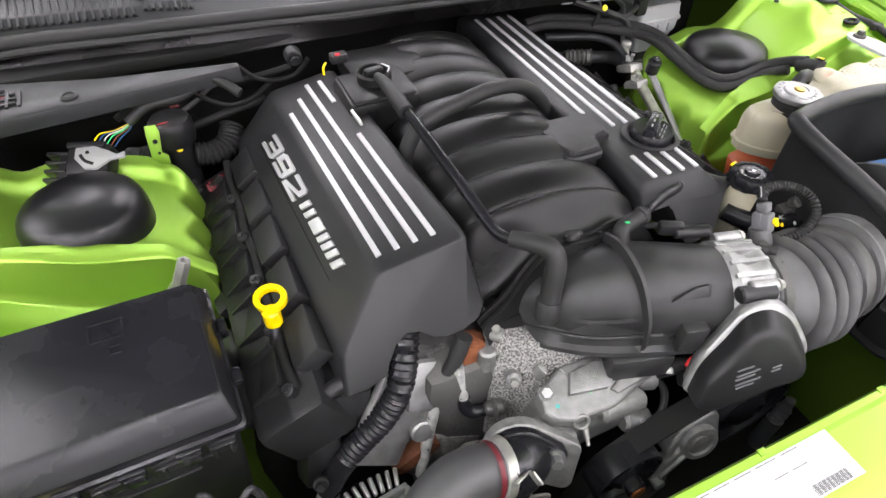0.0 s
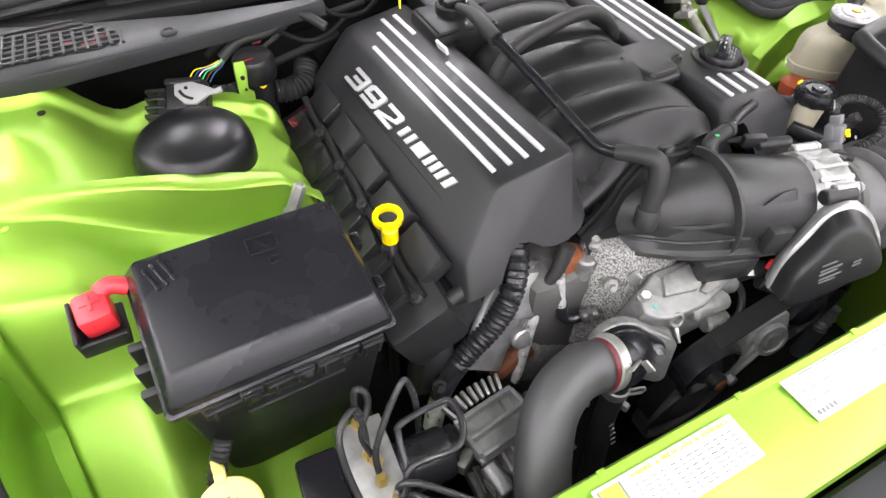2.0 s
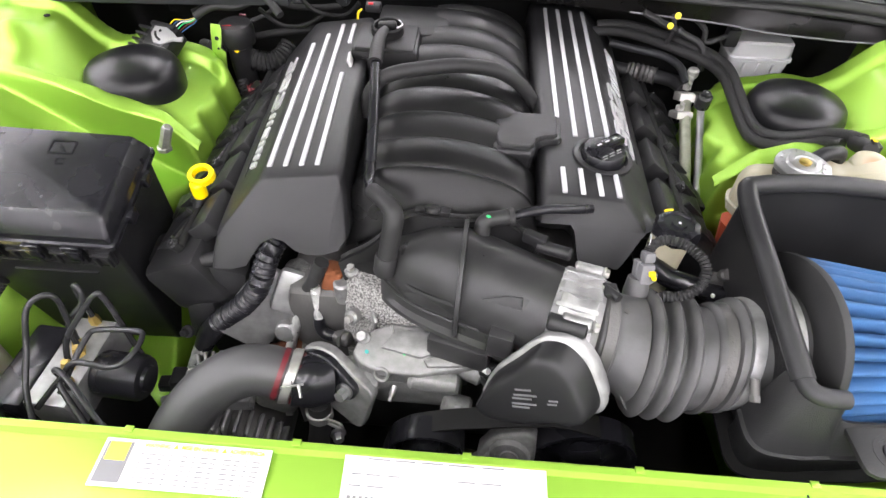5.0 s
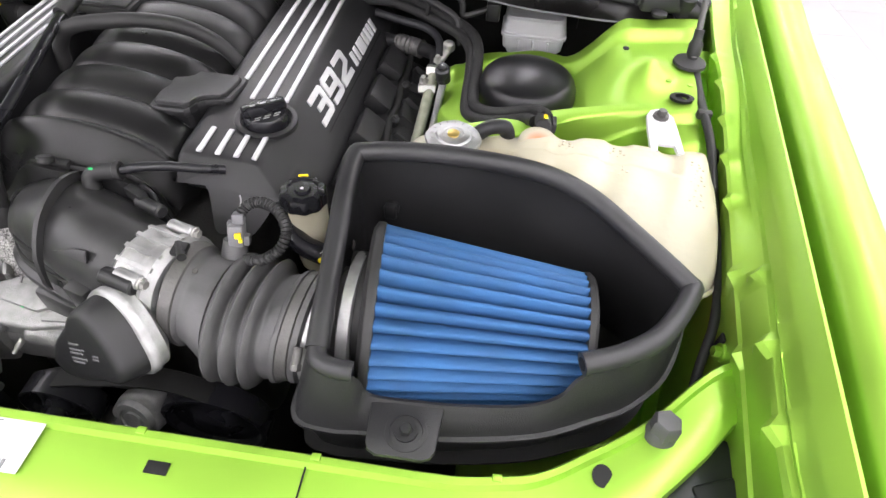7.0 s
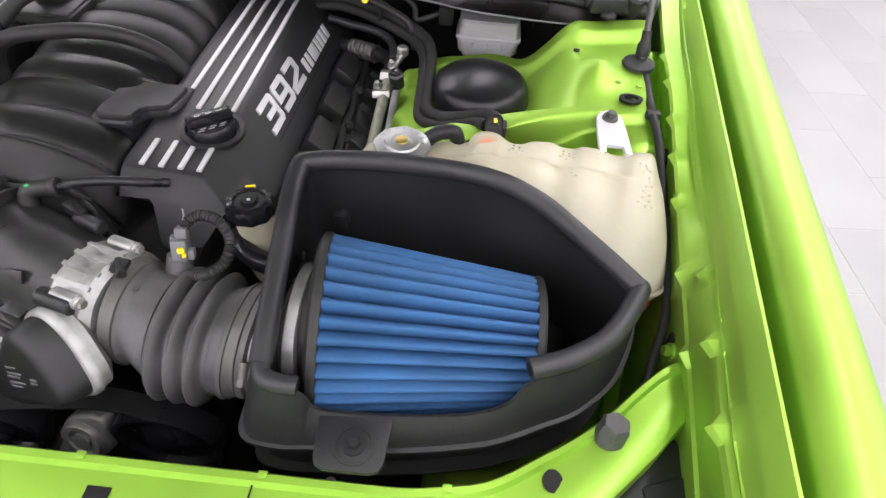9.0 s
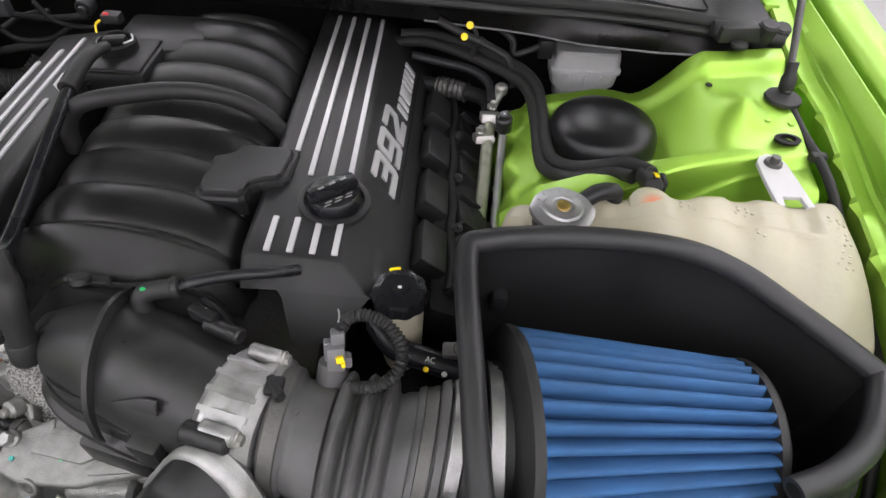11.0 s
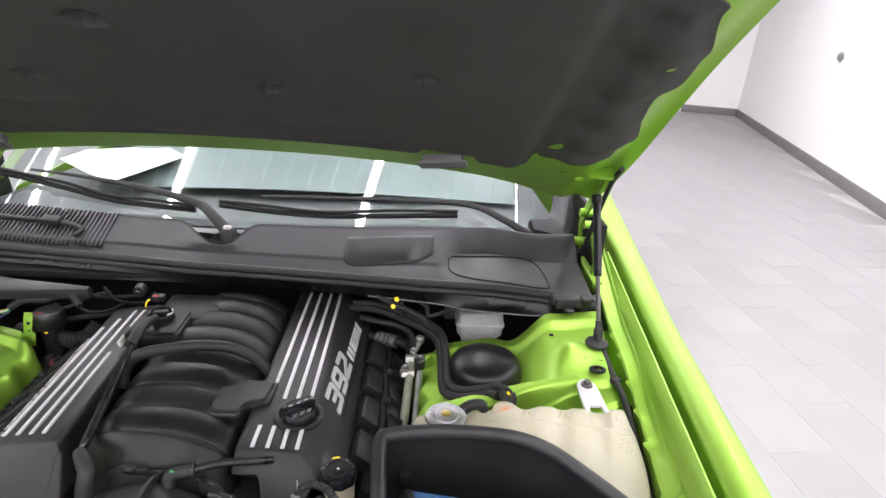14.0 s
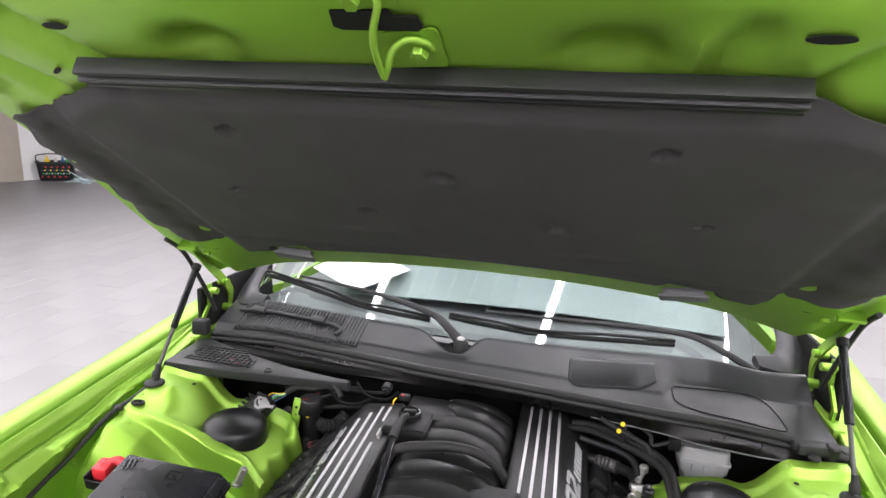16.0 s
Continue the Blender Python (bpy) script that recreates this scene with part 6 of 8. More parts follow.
part("moulded_dome", lathe([(0.026, -0.010), (0.025, 0.0), (0.020, 0.005), (0.012, 0.007), (0, 0.0075)], 28, pose(0.564, 0.378, 0.956, 12, 0, 0)), "pinkspot", tank, "moulded dome with a soft orange-pink stain")
part("neck", lathe([(0.030, -0.03), (0.030, 0.0), (0.026, 0.004)], 32, pose(0.457, 0.350, 0.955)), "rubber", tank)
rc = part("radiator_cap", lathe([(0.0335, 0), (0.0345, 0.003), (0.034, 0.007), (0.031, 0.0085), (0.022, 0.009), (0.020, 0.0115), (0.013, 0.0125), (0.012, 0.011), (0.0, 0.0115)], 64, pose(0.457, 0.350, 0.962), wave=lambda a: 1 + 0.045 * max(0, math.cos(a * 4)) ** 3), "chrome", tank, "bright pressed steel pressure cap")
part("cap_button", lathe([(0.0075, 0.010), (0.0075, 0.0135), (0.003, 0.0145), (0, 0.0145)], 20, pose(0.457, 0.350, 0.962)), "brass", rc)
for k in range(16):
    a = math.tau * k / 16
    part("cap_mark", box((0.456 + 0.026 * math.cos(a), 0.352 + 0.026 * math.sin(a), 0.9712), (0.0014, 0.0040, 0.0006), 0, (0, 0, math.degrees(a) + 90)), "alusmooth", rc)
part("spout", tube([(0.482, 0.375, 0.955), (0.500, 0.382, 0.966), (0.520, 0.388, 0.964), (0.525, 0.392, 0.945)], 0.010, 10), "cowl", tank)
tab_line = [(0.706, 0.380), (0.715, 0.380), (0.717, 0.396), (0.738, 0.396), (0.740, 0.380), (0.749, 0.380), (0.747, 0.43), (0.745, 0.458), (0.738, 0.471), (0.727, 0.475), (0.716, 0.471), (0.709, 0.458), (0.707, 0.43)]
tabx = part("mount_tab", prism(tab_line, 0.958, 0.963, 0.0015), "white", tank, "white plastic mounting tab")
part("tab_bolt", join(lathe([(0.011, 0), (0.010, 0.004)], 20, pose(0.727, 0.455, 0.963)), hexbolt((0.727, 0.455, 0.966), 0.0065, 0.008)), "rotor", tabx)

# power steering reservoir
res = thing("steering_reservoir", (0.288, 0.256, 0.80), "cream plastic fluid reservoir with a black scalloped cap", "reservoir")
part("reservoir_body", lathe([(0.020, 0), (0.023, 0.02), (0.025, 0.11), (0.022, 0.118)], 28, pose(0.288, 0.262, 0.80)), "tank", res)
pc = part("cap", lathe([(0.026, 0), (0.0285, 0.003), (0.0285, 0.014), (0.026, 0.019), (0.019, 0.021), (0.018, 0.019), (0.010, 0.019), (0.009, 0.022), (0, 0.022)], 60, pose(0.288, 0.256, 0.917, -3, 0, 0), wave=lambda a: 1 + 0.035 * math.cos(a * 10)), "gloss", res, "black scalloped cap")
part("cap_dot", lathe([(0.0022, 0), (0, 0.0008)], 10, pose(0.288, 0.256, 0.939)), "paper", pc)
for k in range(20):
    a = math.tau * k / 20
    part("cap_mark", box((0.288 + 0.0222 * math.cos(a), 0.256 + 0.0222 * math.sin(a), 0.9368), (0.0028, 0.0012, 0.0005), 0, (0, 0, math.degrees(a) + 90)), "cowl", pc)
part("cap_tag", box((0.281, 0.283, 0.934), (0.012, 0.004, 0.003), 0.001, (0, 0, 15)), "yellow", pc)

# brake fluid reservoir
brk = thing("brake_reservoir", (0.55, 0.80, 0.80), "white plastic brake fluid reservoir under the cowl", "reservoir")
def brake_ring(a, b, z, dx=0.0):
    return [Vector((0.557 + dx + v.x, 0.795 + v.y, z)) for v in rect_ring(a, b, 0, 0.012)]


part("reservoir_body", loft([brake_ring(0.040, 0.028, 0.830), brake_ring(0.044, 0.031, 0.858), brake_ring(0.046, 0.033, 0.861), brake_ring(0.046, 0.033, 0.865), brake_ring(0.054, 0.035, 0.872), brake_ring(0.056, 0.036, 0.893), brake_ring(0.059, 0.039, 0.895), brake_ring(0.059, 0.039, 0.900), brake_ring(0.056, 0.036, 0.902), brake_ring(0.054, 0.034, 0.926), brake_ring(0.050, 0.031, 0.930)]), "white", brk, "white moulded plastic reservoir", 30)
for k in range(3):
    part("moulded_rib", box((0.530 + 0.027 * k, 0.7585, 0.882), (0.004, 0.006, 0.018), 0.001), "white", brk)
part("reservoir_foot", box((0.56, 0.79, 0.79), (0.07, 0.05, 0.08), 0.01), "rotor", brk)

# ---------------------------------------------------------------- fuse box
fuse = thing("fuse_box", (-0.525, 0.25, 0.74), "black plastic fuse box with a chamfered lid", "fuse box")
FM = Matrix.Translation((-0.523, 0.255, 0.937)) @ Euler((radians(10.5), radians(3.0), radians(3))).to_matrix().to_4x4()


def in_fuse(bm):
    bmesh.ops.transform(bm, matrix=FM, verts=bm.verts)
    return bm


lid = part("lid", in_fuse(loft([rect_ring(0.112, 0.080, -0.026), rect_ring(0.115, 0.083, -0.025), rect_ring(0.115, 0.083, -0.018), rect_ring(0.112, 0.080, -0.016), rect_ring(0.111, 0.079, -0.008), rect_ring(0.110, 0.078, -0.005), rect_ring(0.103, 0.067, 0.010, 0.006, 0.007), rect_ring(0.101, 0.0645, 0.0128, 0.006, 0.008), rect_ring(0.098, 0.061, 0.0135, 0.006, 0.008)])), "gloss", fuse, "glossy black chamfered lid")
part("case", in_fuse(loft([rect_ring(0.094, 0.068, -0.34), rect_ring(0.101, 0.072, -0.17), rect_ring(0.106, 0.076, -0.03), rect_ring(0.108, 0.076, -0.024)])), "plastic", fuse, "black plastic case")
for xx, w, z in ((-0.062, 0.050, -0.048), (-0.004, 0.044, -0.046), (0.046, 0.040, -0.048), (0.088, 0.026, -0.050)):
    part("case_pocket", in_fuse(join(box((xx, -0.078, z), (w, 0.008, 0.030), 0.0015), box((xx, -0.083, z + 0.010), (w * 0.9, 0.006, 0.004), 0.001), box((xx - w * 0.3, -0.083, z - 0.004), (0.004, 0.006, 0.022), 0.001), box((xx + w * 0.3, -0.083, z - 0.004), (0.004, 0.006, 0.022), 0.001))), "plastic", fuse)
for z, a, b in ((-0.075, -0.07, 0.02), (-0.075, 0.035, 0.085), (-0.10, -0.05, 0.06)):
    part("case_rib", in_fuse(box(((a + b) / 2, -0.0755, z), (b - a, 0.004, 0.003), 0.001)), "plastic", fuse)
for xx in (-0.04, 0.012, 0.06):
    part("latch", in_fuse(join(box((xx, -0.085, -0.027), (0.022, 0.006, 0.014), 0.002), box((xx, -0.087, -0.037), (0.016, 0.004, 0.02), 0.001))), "gloss", fuse)
for yy in (-0.03, 0.03):
    part("side_hook", in_fuse(box((0.118, yy, -0.022), (0.010, 0.018, 0.018), 0.003)), "gloss", fuse)
for yy in (-0.045, -0.02, 0.005):
    part("side_rib", in_fuse(box((-0.120, yy, -0.05), (0.02, 0.010, 0.05), 0.003)), "plastic", fuse)
mark = [tube([(a[0], a[1], 0.0142), (b[0], b[1], 0.0142)], 0.0011, 6, 2) for a, b in (((0.005, 0.035), (0.035, 0.035)), ((0.035, 0.035), (0.035, 0.055)), ((0.035, 0.055), (0.005, 0.055)), ((0.005, 0.055), (0.005, 0.035)), ((0.015, 0.05), (0.022, 0.043)), ((0.022, 0.043), (0.017, 0.045)), ((0.017, 0.045), (0.026, 0.038)), ((0.02, 0.018), (0.03, 0.018)), ((0.02, 0.026), (0.03, 0.026)), ((0.02, 0.018), (0.02, 0.026)))]
part("embossed_sign", in_fuse(join(*mark)), "gloss", lid)
for i in range(3):
    part("moulded_pad", in_fuse(box((-0.088 + 0.008 * i, 0.045 + 0.003 * i, 0.0145), (0.004, 0.03, 0.0025), 0.001, (0, 0, 18))), "gloss", lid)
red = part("terminal_cover", in_fuse(join(box((-0.146, 0.052, -0.020), (0.032, 0.036, 0.034), 0.006, (0, 0, 4)), tube([(-0.138, 0.066, -0.010), (-0.126, 0.070, -0.008), (-0.112, 0.066, -0.014)], 0.009, 10))), "red", fuse, "red plastic positive terminal cover")
part("plus_sign", in_fuse(join(box((-0.146, 0.054, -0.002), (0.018, 0.0035, 0.002), 0.0005, (0, 0, 4)), box((-0.146, 0.054, -0.002), (0.0035, 0.018, 0.002), 0.0005, (0, 0, 4)))), "red", red)
part("terminal_tray", in_fuse(join(box((-0.146, 0.046, -0.044), (0.042, 0.048, 0.006), 0.002), box((-0.146, 0.023, -0.034), (0.042, 0.004, 0.022), 0.001), box((-0.167, 0.046, -0.030), (0.004, 0.048, 0.032), 0.001))), "plastic", fuse)
part("loom", tube([(-0.610, 0.195, 0.80), (-0.632, 0.165, 0.77), (-0.640, 0.125, 0.72), (-0.615, 0.105, 0.67), (-0.57, 0.11, 0.62)], 0.010, 10, 8, rib=0.002, pitch=0.006), "rubber", fuse)


# ---------------------------------------------------------------- on top of the engine
filler = part("breather_box", box((-0.122, 0.603, 0.950), (0.108, 0.100, 0.056), 0.010), "manifold", engine, "black plastic breather box")
part("box_lid", box((-0.122, 0.603, 0.9755), (0.096, 0.088, 0.010), 0.005), "manifold", filler)
part("rear_box", box((-0.085, 0.678, 0.958), (0.125, 0.105, 0.035), 0.008), "manifold", filler)
cap = part("breather_cap", lathe([(0.026, 0), (0.026, 0.014), (0.0235, 0.017), (0.0215, 0.016), (0.021, 0.008), (0, 0.008)], 36, pose(-0.122, 0.612, 0.978)), "manifold", engine, "black round cap with a raised grip")
part("cap_grip", box((-0.122, 0.612, 0.992), (0.030, 0.014, 0.014), 0.004, (0, 0, 12)), "manifold", cap)
part("cap_mark", tube([(-0.105, 0.600, 0.9955), (-0.098, 0.612, 0.9955), (-0.105, 0.626, 0.9955)], 0.0012, 6), "letter", cap)
part("box_label", box((-0.172, 0.545, 0.965), (0.004, 0.028, 0.016), 0.0005, (0, -18, 4)), "paper", filler)
part("red_plug", join(box((-0.155, 0.680, 0.990), (0.026, 0.018, 0.014), 0.003), ), "plastic", engine)
part("plug_lock", box((-0.158, 0.672, 0.999), (0.008, 0.004, 0.003), 0.001), "red", engine)
part("plug_wire", tube([(-0.175, 0.680, 0.985), (-0.181, 0.676, 0.980), (-0.182, 0.672, 0.970)], 0.0018, 6), "yellow", engine)

pcv = part("breather_pipe", tube([(-0.122, 0.490, 1.000), (-0.114, 0.42, 0.988), (-0.107, 0.35, 0.974), (-0.102, 0.295, 0.963), (-0.099, 0.268, 0.960), (-0.090, 0.246, 0.964), (-0.076, 0.230, 0.969)], 0.0072, 12), "gloss", engine, "shiny black breather pipe")
part("pipe_sleeve", tube([(-0.123, 0.590, 0.996), (-0.124, 0.560, 1.003), (-0.124, 0.53, 1.005), (-0.1225, 0.482, 0.999)], [0.0065, 0.0085, 0.0105, 0.0108], 14), "rubber", pcv)
part("pipe_elbow", tube([(-0.092, 0.248, 0.965), (-0.078, 0.230, 0.970), (-0.065, 0.215, 0.970), (-0.061, 0.206, 0.962), (-0.063, 0.199, 0.945), (-0.070, 0.190, 0.900)], [0.0095, 0.0105, 0.0118, 0.0122, 0.0120, 0.0118], 16), "rubber", pcv)
part("elbow_collar", lathe([(0.0125, 0), (0.0145, 0.004), (0.0142, 0.026), (0.0128, 0.028)], 20, along((-0.0725, 0.187, 0.884), (-0.068, 0.194, 0.92))), "rubber", pcv)

part("vacuum_hose", tube([(-0.136, 0.462, 0.925), (-0.130, 0.462, 0.958), (-0.112, 0.463, 0.985), (-0.085, 0.466, 0.997), (-0.05, 0.472, 1.002), (0.0, 0.484, 1.003), (0.05, 0.496, 0.993), (0.09, 0.505, 0.968), (0.115, 0.508, 0.935), (0.124, 0.508, 0.90)], 0.0105, 12), "rubber", engine, "thick black braided hose arching over the runners")

MAP = [(0.054, 0.470), (0.050, 0.456), (0.051, 0.392), (0.054, 0.372), (0.060, 0.366), (0.104, 0.366), (0.110, 0.372), (0.113, 0.388), (0.120, 0.397), (0.132, 0.402), (0.144, 0.404), (0.150, 0.411), (0.153, 0.462), (0.150, 0.472), (0.142, 0.477), (0.064, 0.478)]
mc0 = Vector((0.098, 0.424, 0))


def map_ring(k, z):
    return [Vector((mc0.x + (x - mc0.x) * k, mc0.y - 0.016 + (y - mc0.y) * k, z - 0.10 * (y - 0.43))) for x, y in MAP]


mp = part("resonator_box", loft([map_ring(0.86, 0.905), map_ring(0.90, 0.938), map_ring(0.94, 0.941), map_ring(0.99, 0.942), map_ring(1.0, 0.945), map_ring(0.99, 0.949), map_ring(0.95, 0.952), map_ring(0.90, 0.9525)]), "cover", engine, "black plastic box with a notched corner", 24)
part("raised_top", loft([map_ring(0.87, 0.952), map_ring(0.85, 0.956), map_ring(0.82, 0.9575), map_ring(0.6, 0.958)]), "cover", mp, "", 24)

eb = part("vacuum_elbow", tube([(0.046, 0.216, 0.900), (0.044, 0.219, 0.928), (0.044, 0.224, 0.942), (0.050, 0.228, 0.948), (0.064, 0.230, 0.951), (0.080, 0.232, 0.953)], [0.0120, 0.0112, 0.0105, 0.0098, 0.0095, 0.0098], 14), "rubber", engine, "grey-black rubber elbow with a green dot")
part("green_dot", lathe([(0.0032, 0), (0, 0.001)], 12, pose(0.050, 0.225, 0.9575, -8, 0, 0)), "dotgreen", eb)
part("elbow_lip", rod((0.074, 0.231, 0.9525), (0.081, 0.2325, 0.9532), 0.0112, 14, 0.001), "rubber", eb)
part("vacuum_line", tube([(0.078, 0.232, 0.953), (0.102, 0.241, 0.955), (0.130, 0.252, 0.951), (0.158, 0.262, 0.944), (0.182, 0.278, 0.932)], 0.0058, 12), "gloss", engine, "shiny black vacuum line")
part("purge_plug", join(rod((0.110, 0.205, 0.935), (0.148, 0.188, 0.940), 0.008, 12, 0.002), box((0.107, 0.21, 0.940), (0.03, 0.012, 0.016), 0.003, (0, 0, -26))), "plastic", engine)
part("cover_brace", tube([(0.085, 0.245, 0.92), (0.115, 0.222, 0.930), (0.135, 0.20, 0.925)], 0.004, 8), "plastic", engine)

# oil dipstick
dip = thing("dipstick", (-0.38, 0.29, 0.60), "yellow ring-handled oil dipstick in a black tube", "dipstick")
dm = Matrix.Translation((-0.353, 0.334, 0.893)) @ Euler((radians(14), 0, radians(-16))).to_matrix().to_4x4()
rr = []
for k in range(24):
    a = math.tau * k / 24
    c = Vector((math.cos(a), 0.9 * math.sin(a), 0))
    rr.append([dm @ (c * r + Vector((0, 0, z))) for r, z in ((0.0125, -0.005), (0.019, -0.005), (0.0197, 0), (0.019, 0.005), (0.0125, 0.005), (0.012, 0))])
rr.append(rr[0])
part("ring_handle", loft(rr, cap=False), "yellow", dip, "yellow plastic ring handle")
part("ring_neck", rod(dm @ Vector((0.0, -0.014, 0.0)), dm @ Vector((0.0, -0.020, -0.024)), 0.0105, 14, 0.002), "yellow", dip)
part("tube", tube([dm @ Vector((0, -0.020, -0.022)), (-0.362, 0.306, 0.845), (-0.372, 0.295, 0.78), (-0.38, 0.29, 0.60)], 0.0075, 10), "plastic", dip)

# threaded stud on the tower
stud = thing("standoff", (-0.441, 0.432, 0.868), "bright zinc hex standoff on the green tower", "standoff")
part("hex_post", lathe([(0.0085, 0), (0.0085, 0.042), (0.0065, 0.045), (0.005, 0.045), (0.005, 0.040), (0, 0.040)], 6, along((-0.452, 0.424, 0.866), (-0.430, 0.422, 0.914))), "steel", stud)
part("base_nut", lathe([(0.012, 0), (0.012, 0.006), (0.009, 0.008)], 6, pose(-0.453, 0.425, 0.860)), "steel", stud)

# ---------------------------------------------------------------- front of the engine
TOPRING = [(-0.128, 0.222, 0.852), (-0.117, 0.202, 0.855), (-0.086, 0.184, 0.849), (-0.05, 0.172, 0.835), (-0.018, 0.164, 0.822), (-0.002, 0.185, 0.822), (-0.045, 0.235, 0.845), (-0.10, 0.242, 0.855)]
MIDRING = [(-0.134, 0.224, 0.835), (-0.124, 0.194, 0.838), (-0.088, 0.174, 0.832), (-0.05, 0.160, 0.818), (-0.012, 0.152, 0.808), (0.008, 0.185, 0.81), (-0.045, 0.242, 0.83), (-0.105, 0.250, 0.84)]
LOWRING = [(-0.142, 0.224, 0.765), (-0.134, 0.184, 0.765), (-0.092, 0.150, 0.770), (-0.05, 0.142, 0.768), (-0.004, 0.136, 0.768), (0.012, 0.185, 0.765), (-0.045, 0.245, 0.765), (-0.105, 0.255, 0.765)]
rings = [[Vector((x, y, 0.66)) for x, y, z in LOWRING], [Vector(p) for p in LOWRING], [Vector(p) for p in MIDRING], [Vector(p) + Vector((0, 0, -0.004)) for p in TOPRING], [Vector(p).lerp(Vector((-0.07, 0.20, 0.845)), 0.08) for p in TOPRING]]
pump = part("pump_housing", loft(rings), "rough", engine, "rough cast aluminium water pump housing", 30)
part("pump_lug", rod((-0.134, 0.205, 0.80), (-0.134, 0.205, 0.838), 0.012, 14, 0.003), "alu", pump)
body = [(-0.105, 0.114), (-0.099, 0.138), (-0.062, 0.158), (0.0, 0.158), (0.030, 0.152), (0.053, 0.136), (0.047, 0.109), (0.008, 0.100), (-0.020, 0.092), (-0.074, 0.093), (-0.096, 0.101)]
tilt = Matrix.Translation((-0.02, 0.125, 0.811)) @ Euler((radians(14), radians(4), 0)).to_matrix().to_4x4() @ Matrix.Translation((0.02, -0.125, 0))
part("pump_body", prism(body, -0.075, 0.0, 0.005, tilt, 3), "alu", pump, "cast pump body")
part("raised_pad", prism([(-0.070, 0.122), (-0.056, 0.146), (-0.002, 0.150), (0.010, 0.130), (-0.020, 0.114)], -0.002, 0.006, 0.002, tilt, 2), "alu", pump)
part("raised_pad", prism([(-0.010, 0.104), (-0.016, 0.112), (0.024, 0.128), (0.040, 0.124), (0.036, 0.110)], -0.002, 0.004, 0.002, tilt, 2), "alu", pump)
part("port", lathe([(0.0105, -0.012), (0.0105, 0.006), (0.0085, 0.007), (0.0065, 0.006), (0.006, -0.002), (0, -0.002)], 24, along((-0.066, 0.098, 0.797), (-0.070, 0.080, 0.806))), "alu", pump)
for piece in (box((-0.028, 0.122, 0.742), (0.125, 0.045, 0.07), 0.016), box((-0.104, 0.108, 0.752), (0.050, 0.048, 0.075), 0.007, (10, 8, 14)), rod((0.03, 0.126, 0.785), (0.062, 0.116, 0.781), 0.017, 18, 0.005), rod((-0.035, 0.100, 0.785), (0.03, 0.100, 0.780), 0.014, 18, 0.005), rod((0.010, 0.098, 0.735), (0.048, 0.092, 0.730), 0.015, 16, 0.004)):
    part("body_boss", piece, "alu", pump)
for c, d, r in (((-0.120, 0.214, 0.846), (-0.121, 0.212, 0.858), 0.010), ((-0.012, 0.172, 0.814), (-0.013, 0.170, 0.826), 0.009), ((-0.112, 0.178, 0.806), (-0.118, 0.164, 0.814), 0.010), ((0.012, 0.146, 0.782), (0.013, 0.142, 0.796), 0.010)):
    part("cast_boss", rod(c, d, r, 16, 0.003), "alu", pump)
    part("boss_screw", hexbolt((0, 0, 0), r * 0.55, 0.006, along(d, Vector(d) + (Vector(d) - Vector(c)))), "steel", pump)
part("parting_line", tube([(-0.128, 0.192, 0.812), (-0.09, 0.166, 0.808), (-0.05, 0.153, 0.796), (-0.012, 0.147, 0.788)], 0.0022, 6), "rough", pump)
part("casting_rib", box((-0.088, 0.168, 0.800), (0.005, 0.016, 0.06), 0.002, (20, 0, 25)), "alu", pump)
part("casting_rib", box((-0.062, 0.157, 0.795), (0.005, 0.014, 0.055), 0.002, (20, 0, 15)), "alu", pump)
part("bleed_pin", lathe([(0.004, 0), (0.004, 0.012), (0.0025, 0.014), (0.0025, 0.02), (0, 0.021)], 12, along((-0.052, 0.098, 0.766), (-0.058, 0.078, 0.756))), "steel", pump)
part("pump_bore", rod((-0.074, 0.118, 0.806), (-0.074, 0.1165, 0.8120), 0.0045, 18, 0.001), "dark", pump)
for c, d in (((-0.092, 0.138, 0.808), (-0.095, 0.132, 0.822)), ((0.036, 0.134, 0.796), (0.037, 0.131, 0.811)), ((0.030, 0.098, 0.735), (0.031, 0.084, 0.738))):
    part("pump_bolt", join(rod(c, d, 0.009, 14, 0.002), hexbolt((0, 0, 0), 0.0075, 0.007, along(d, Vector(d) + (Vector(d) - Vector(c))))), "alusmooth", pump)
for m_, c in (("dotgreen", (-0.041, 0.119, 0.8115)), ("dotteal", (-0.088, 0.116, 0.8135)), ("paper", (-0.020, 0.146, 0.8165)), ("paper", (-0.040, 0.182, 0.8405))):
    part("paint_dot", lathe([(0.0028, -0.001), (0.0025, 0.001), (0, 0.0012)], 10, pose(*c, 14, 0, 0)), m_, pump)
FA = Vector((-0.34, -0.88, 0.34)).normalized()
FC = Vector((-0.149, 0.089, 0.784))
FE = Vector((0.88, -0.42, 0.02)).normalized()
fx = (FE - FA * FE.dot(FA)).normalized()
fm = Matrix((fx, FA.cross(fx), FA)).transposed().to_4x4()
fm.translation = FC
part("thermostat_seat", prism(lobes([(0, 0, 0.0395), (0.062, -0.004, 0.012), (0.056, -0.050, 0.012)]), -0.026, -0.012, 0.003, fm, 3), "alu", pump, "aluminium seat with a rounded ear")
neck = part("thermostat_flange", prism(lobes([(0, 0, 0.037), (0.040, 0.0, 0.0145), (-0.040, 0.0, 0.0145)]), -0.0125, -0.002, 0.003, fm, 3), "gloss", pump, "glossy black thermostat flange")
part("flange_bolt", join(lathe([(0.0115, 0), (0.0115, 0.003), (0.009, 0.004)], 18, fm @ pose(0.040, 0, -0.002)), hexbolt((0, 0, 0), 0.008, 0.011, fm @ pose(0.040, 0, 0.001))), "chrome", neck)
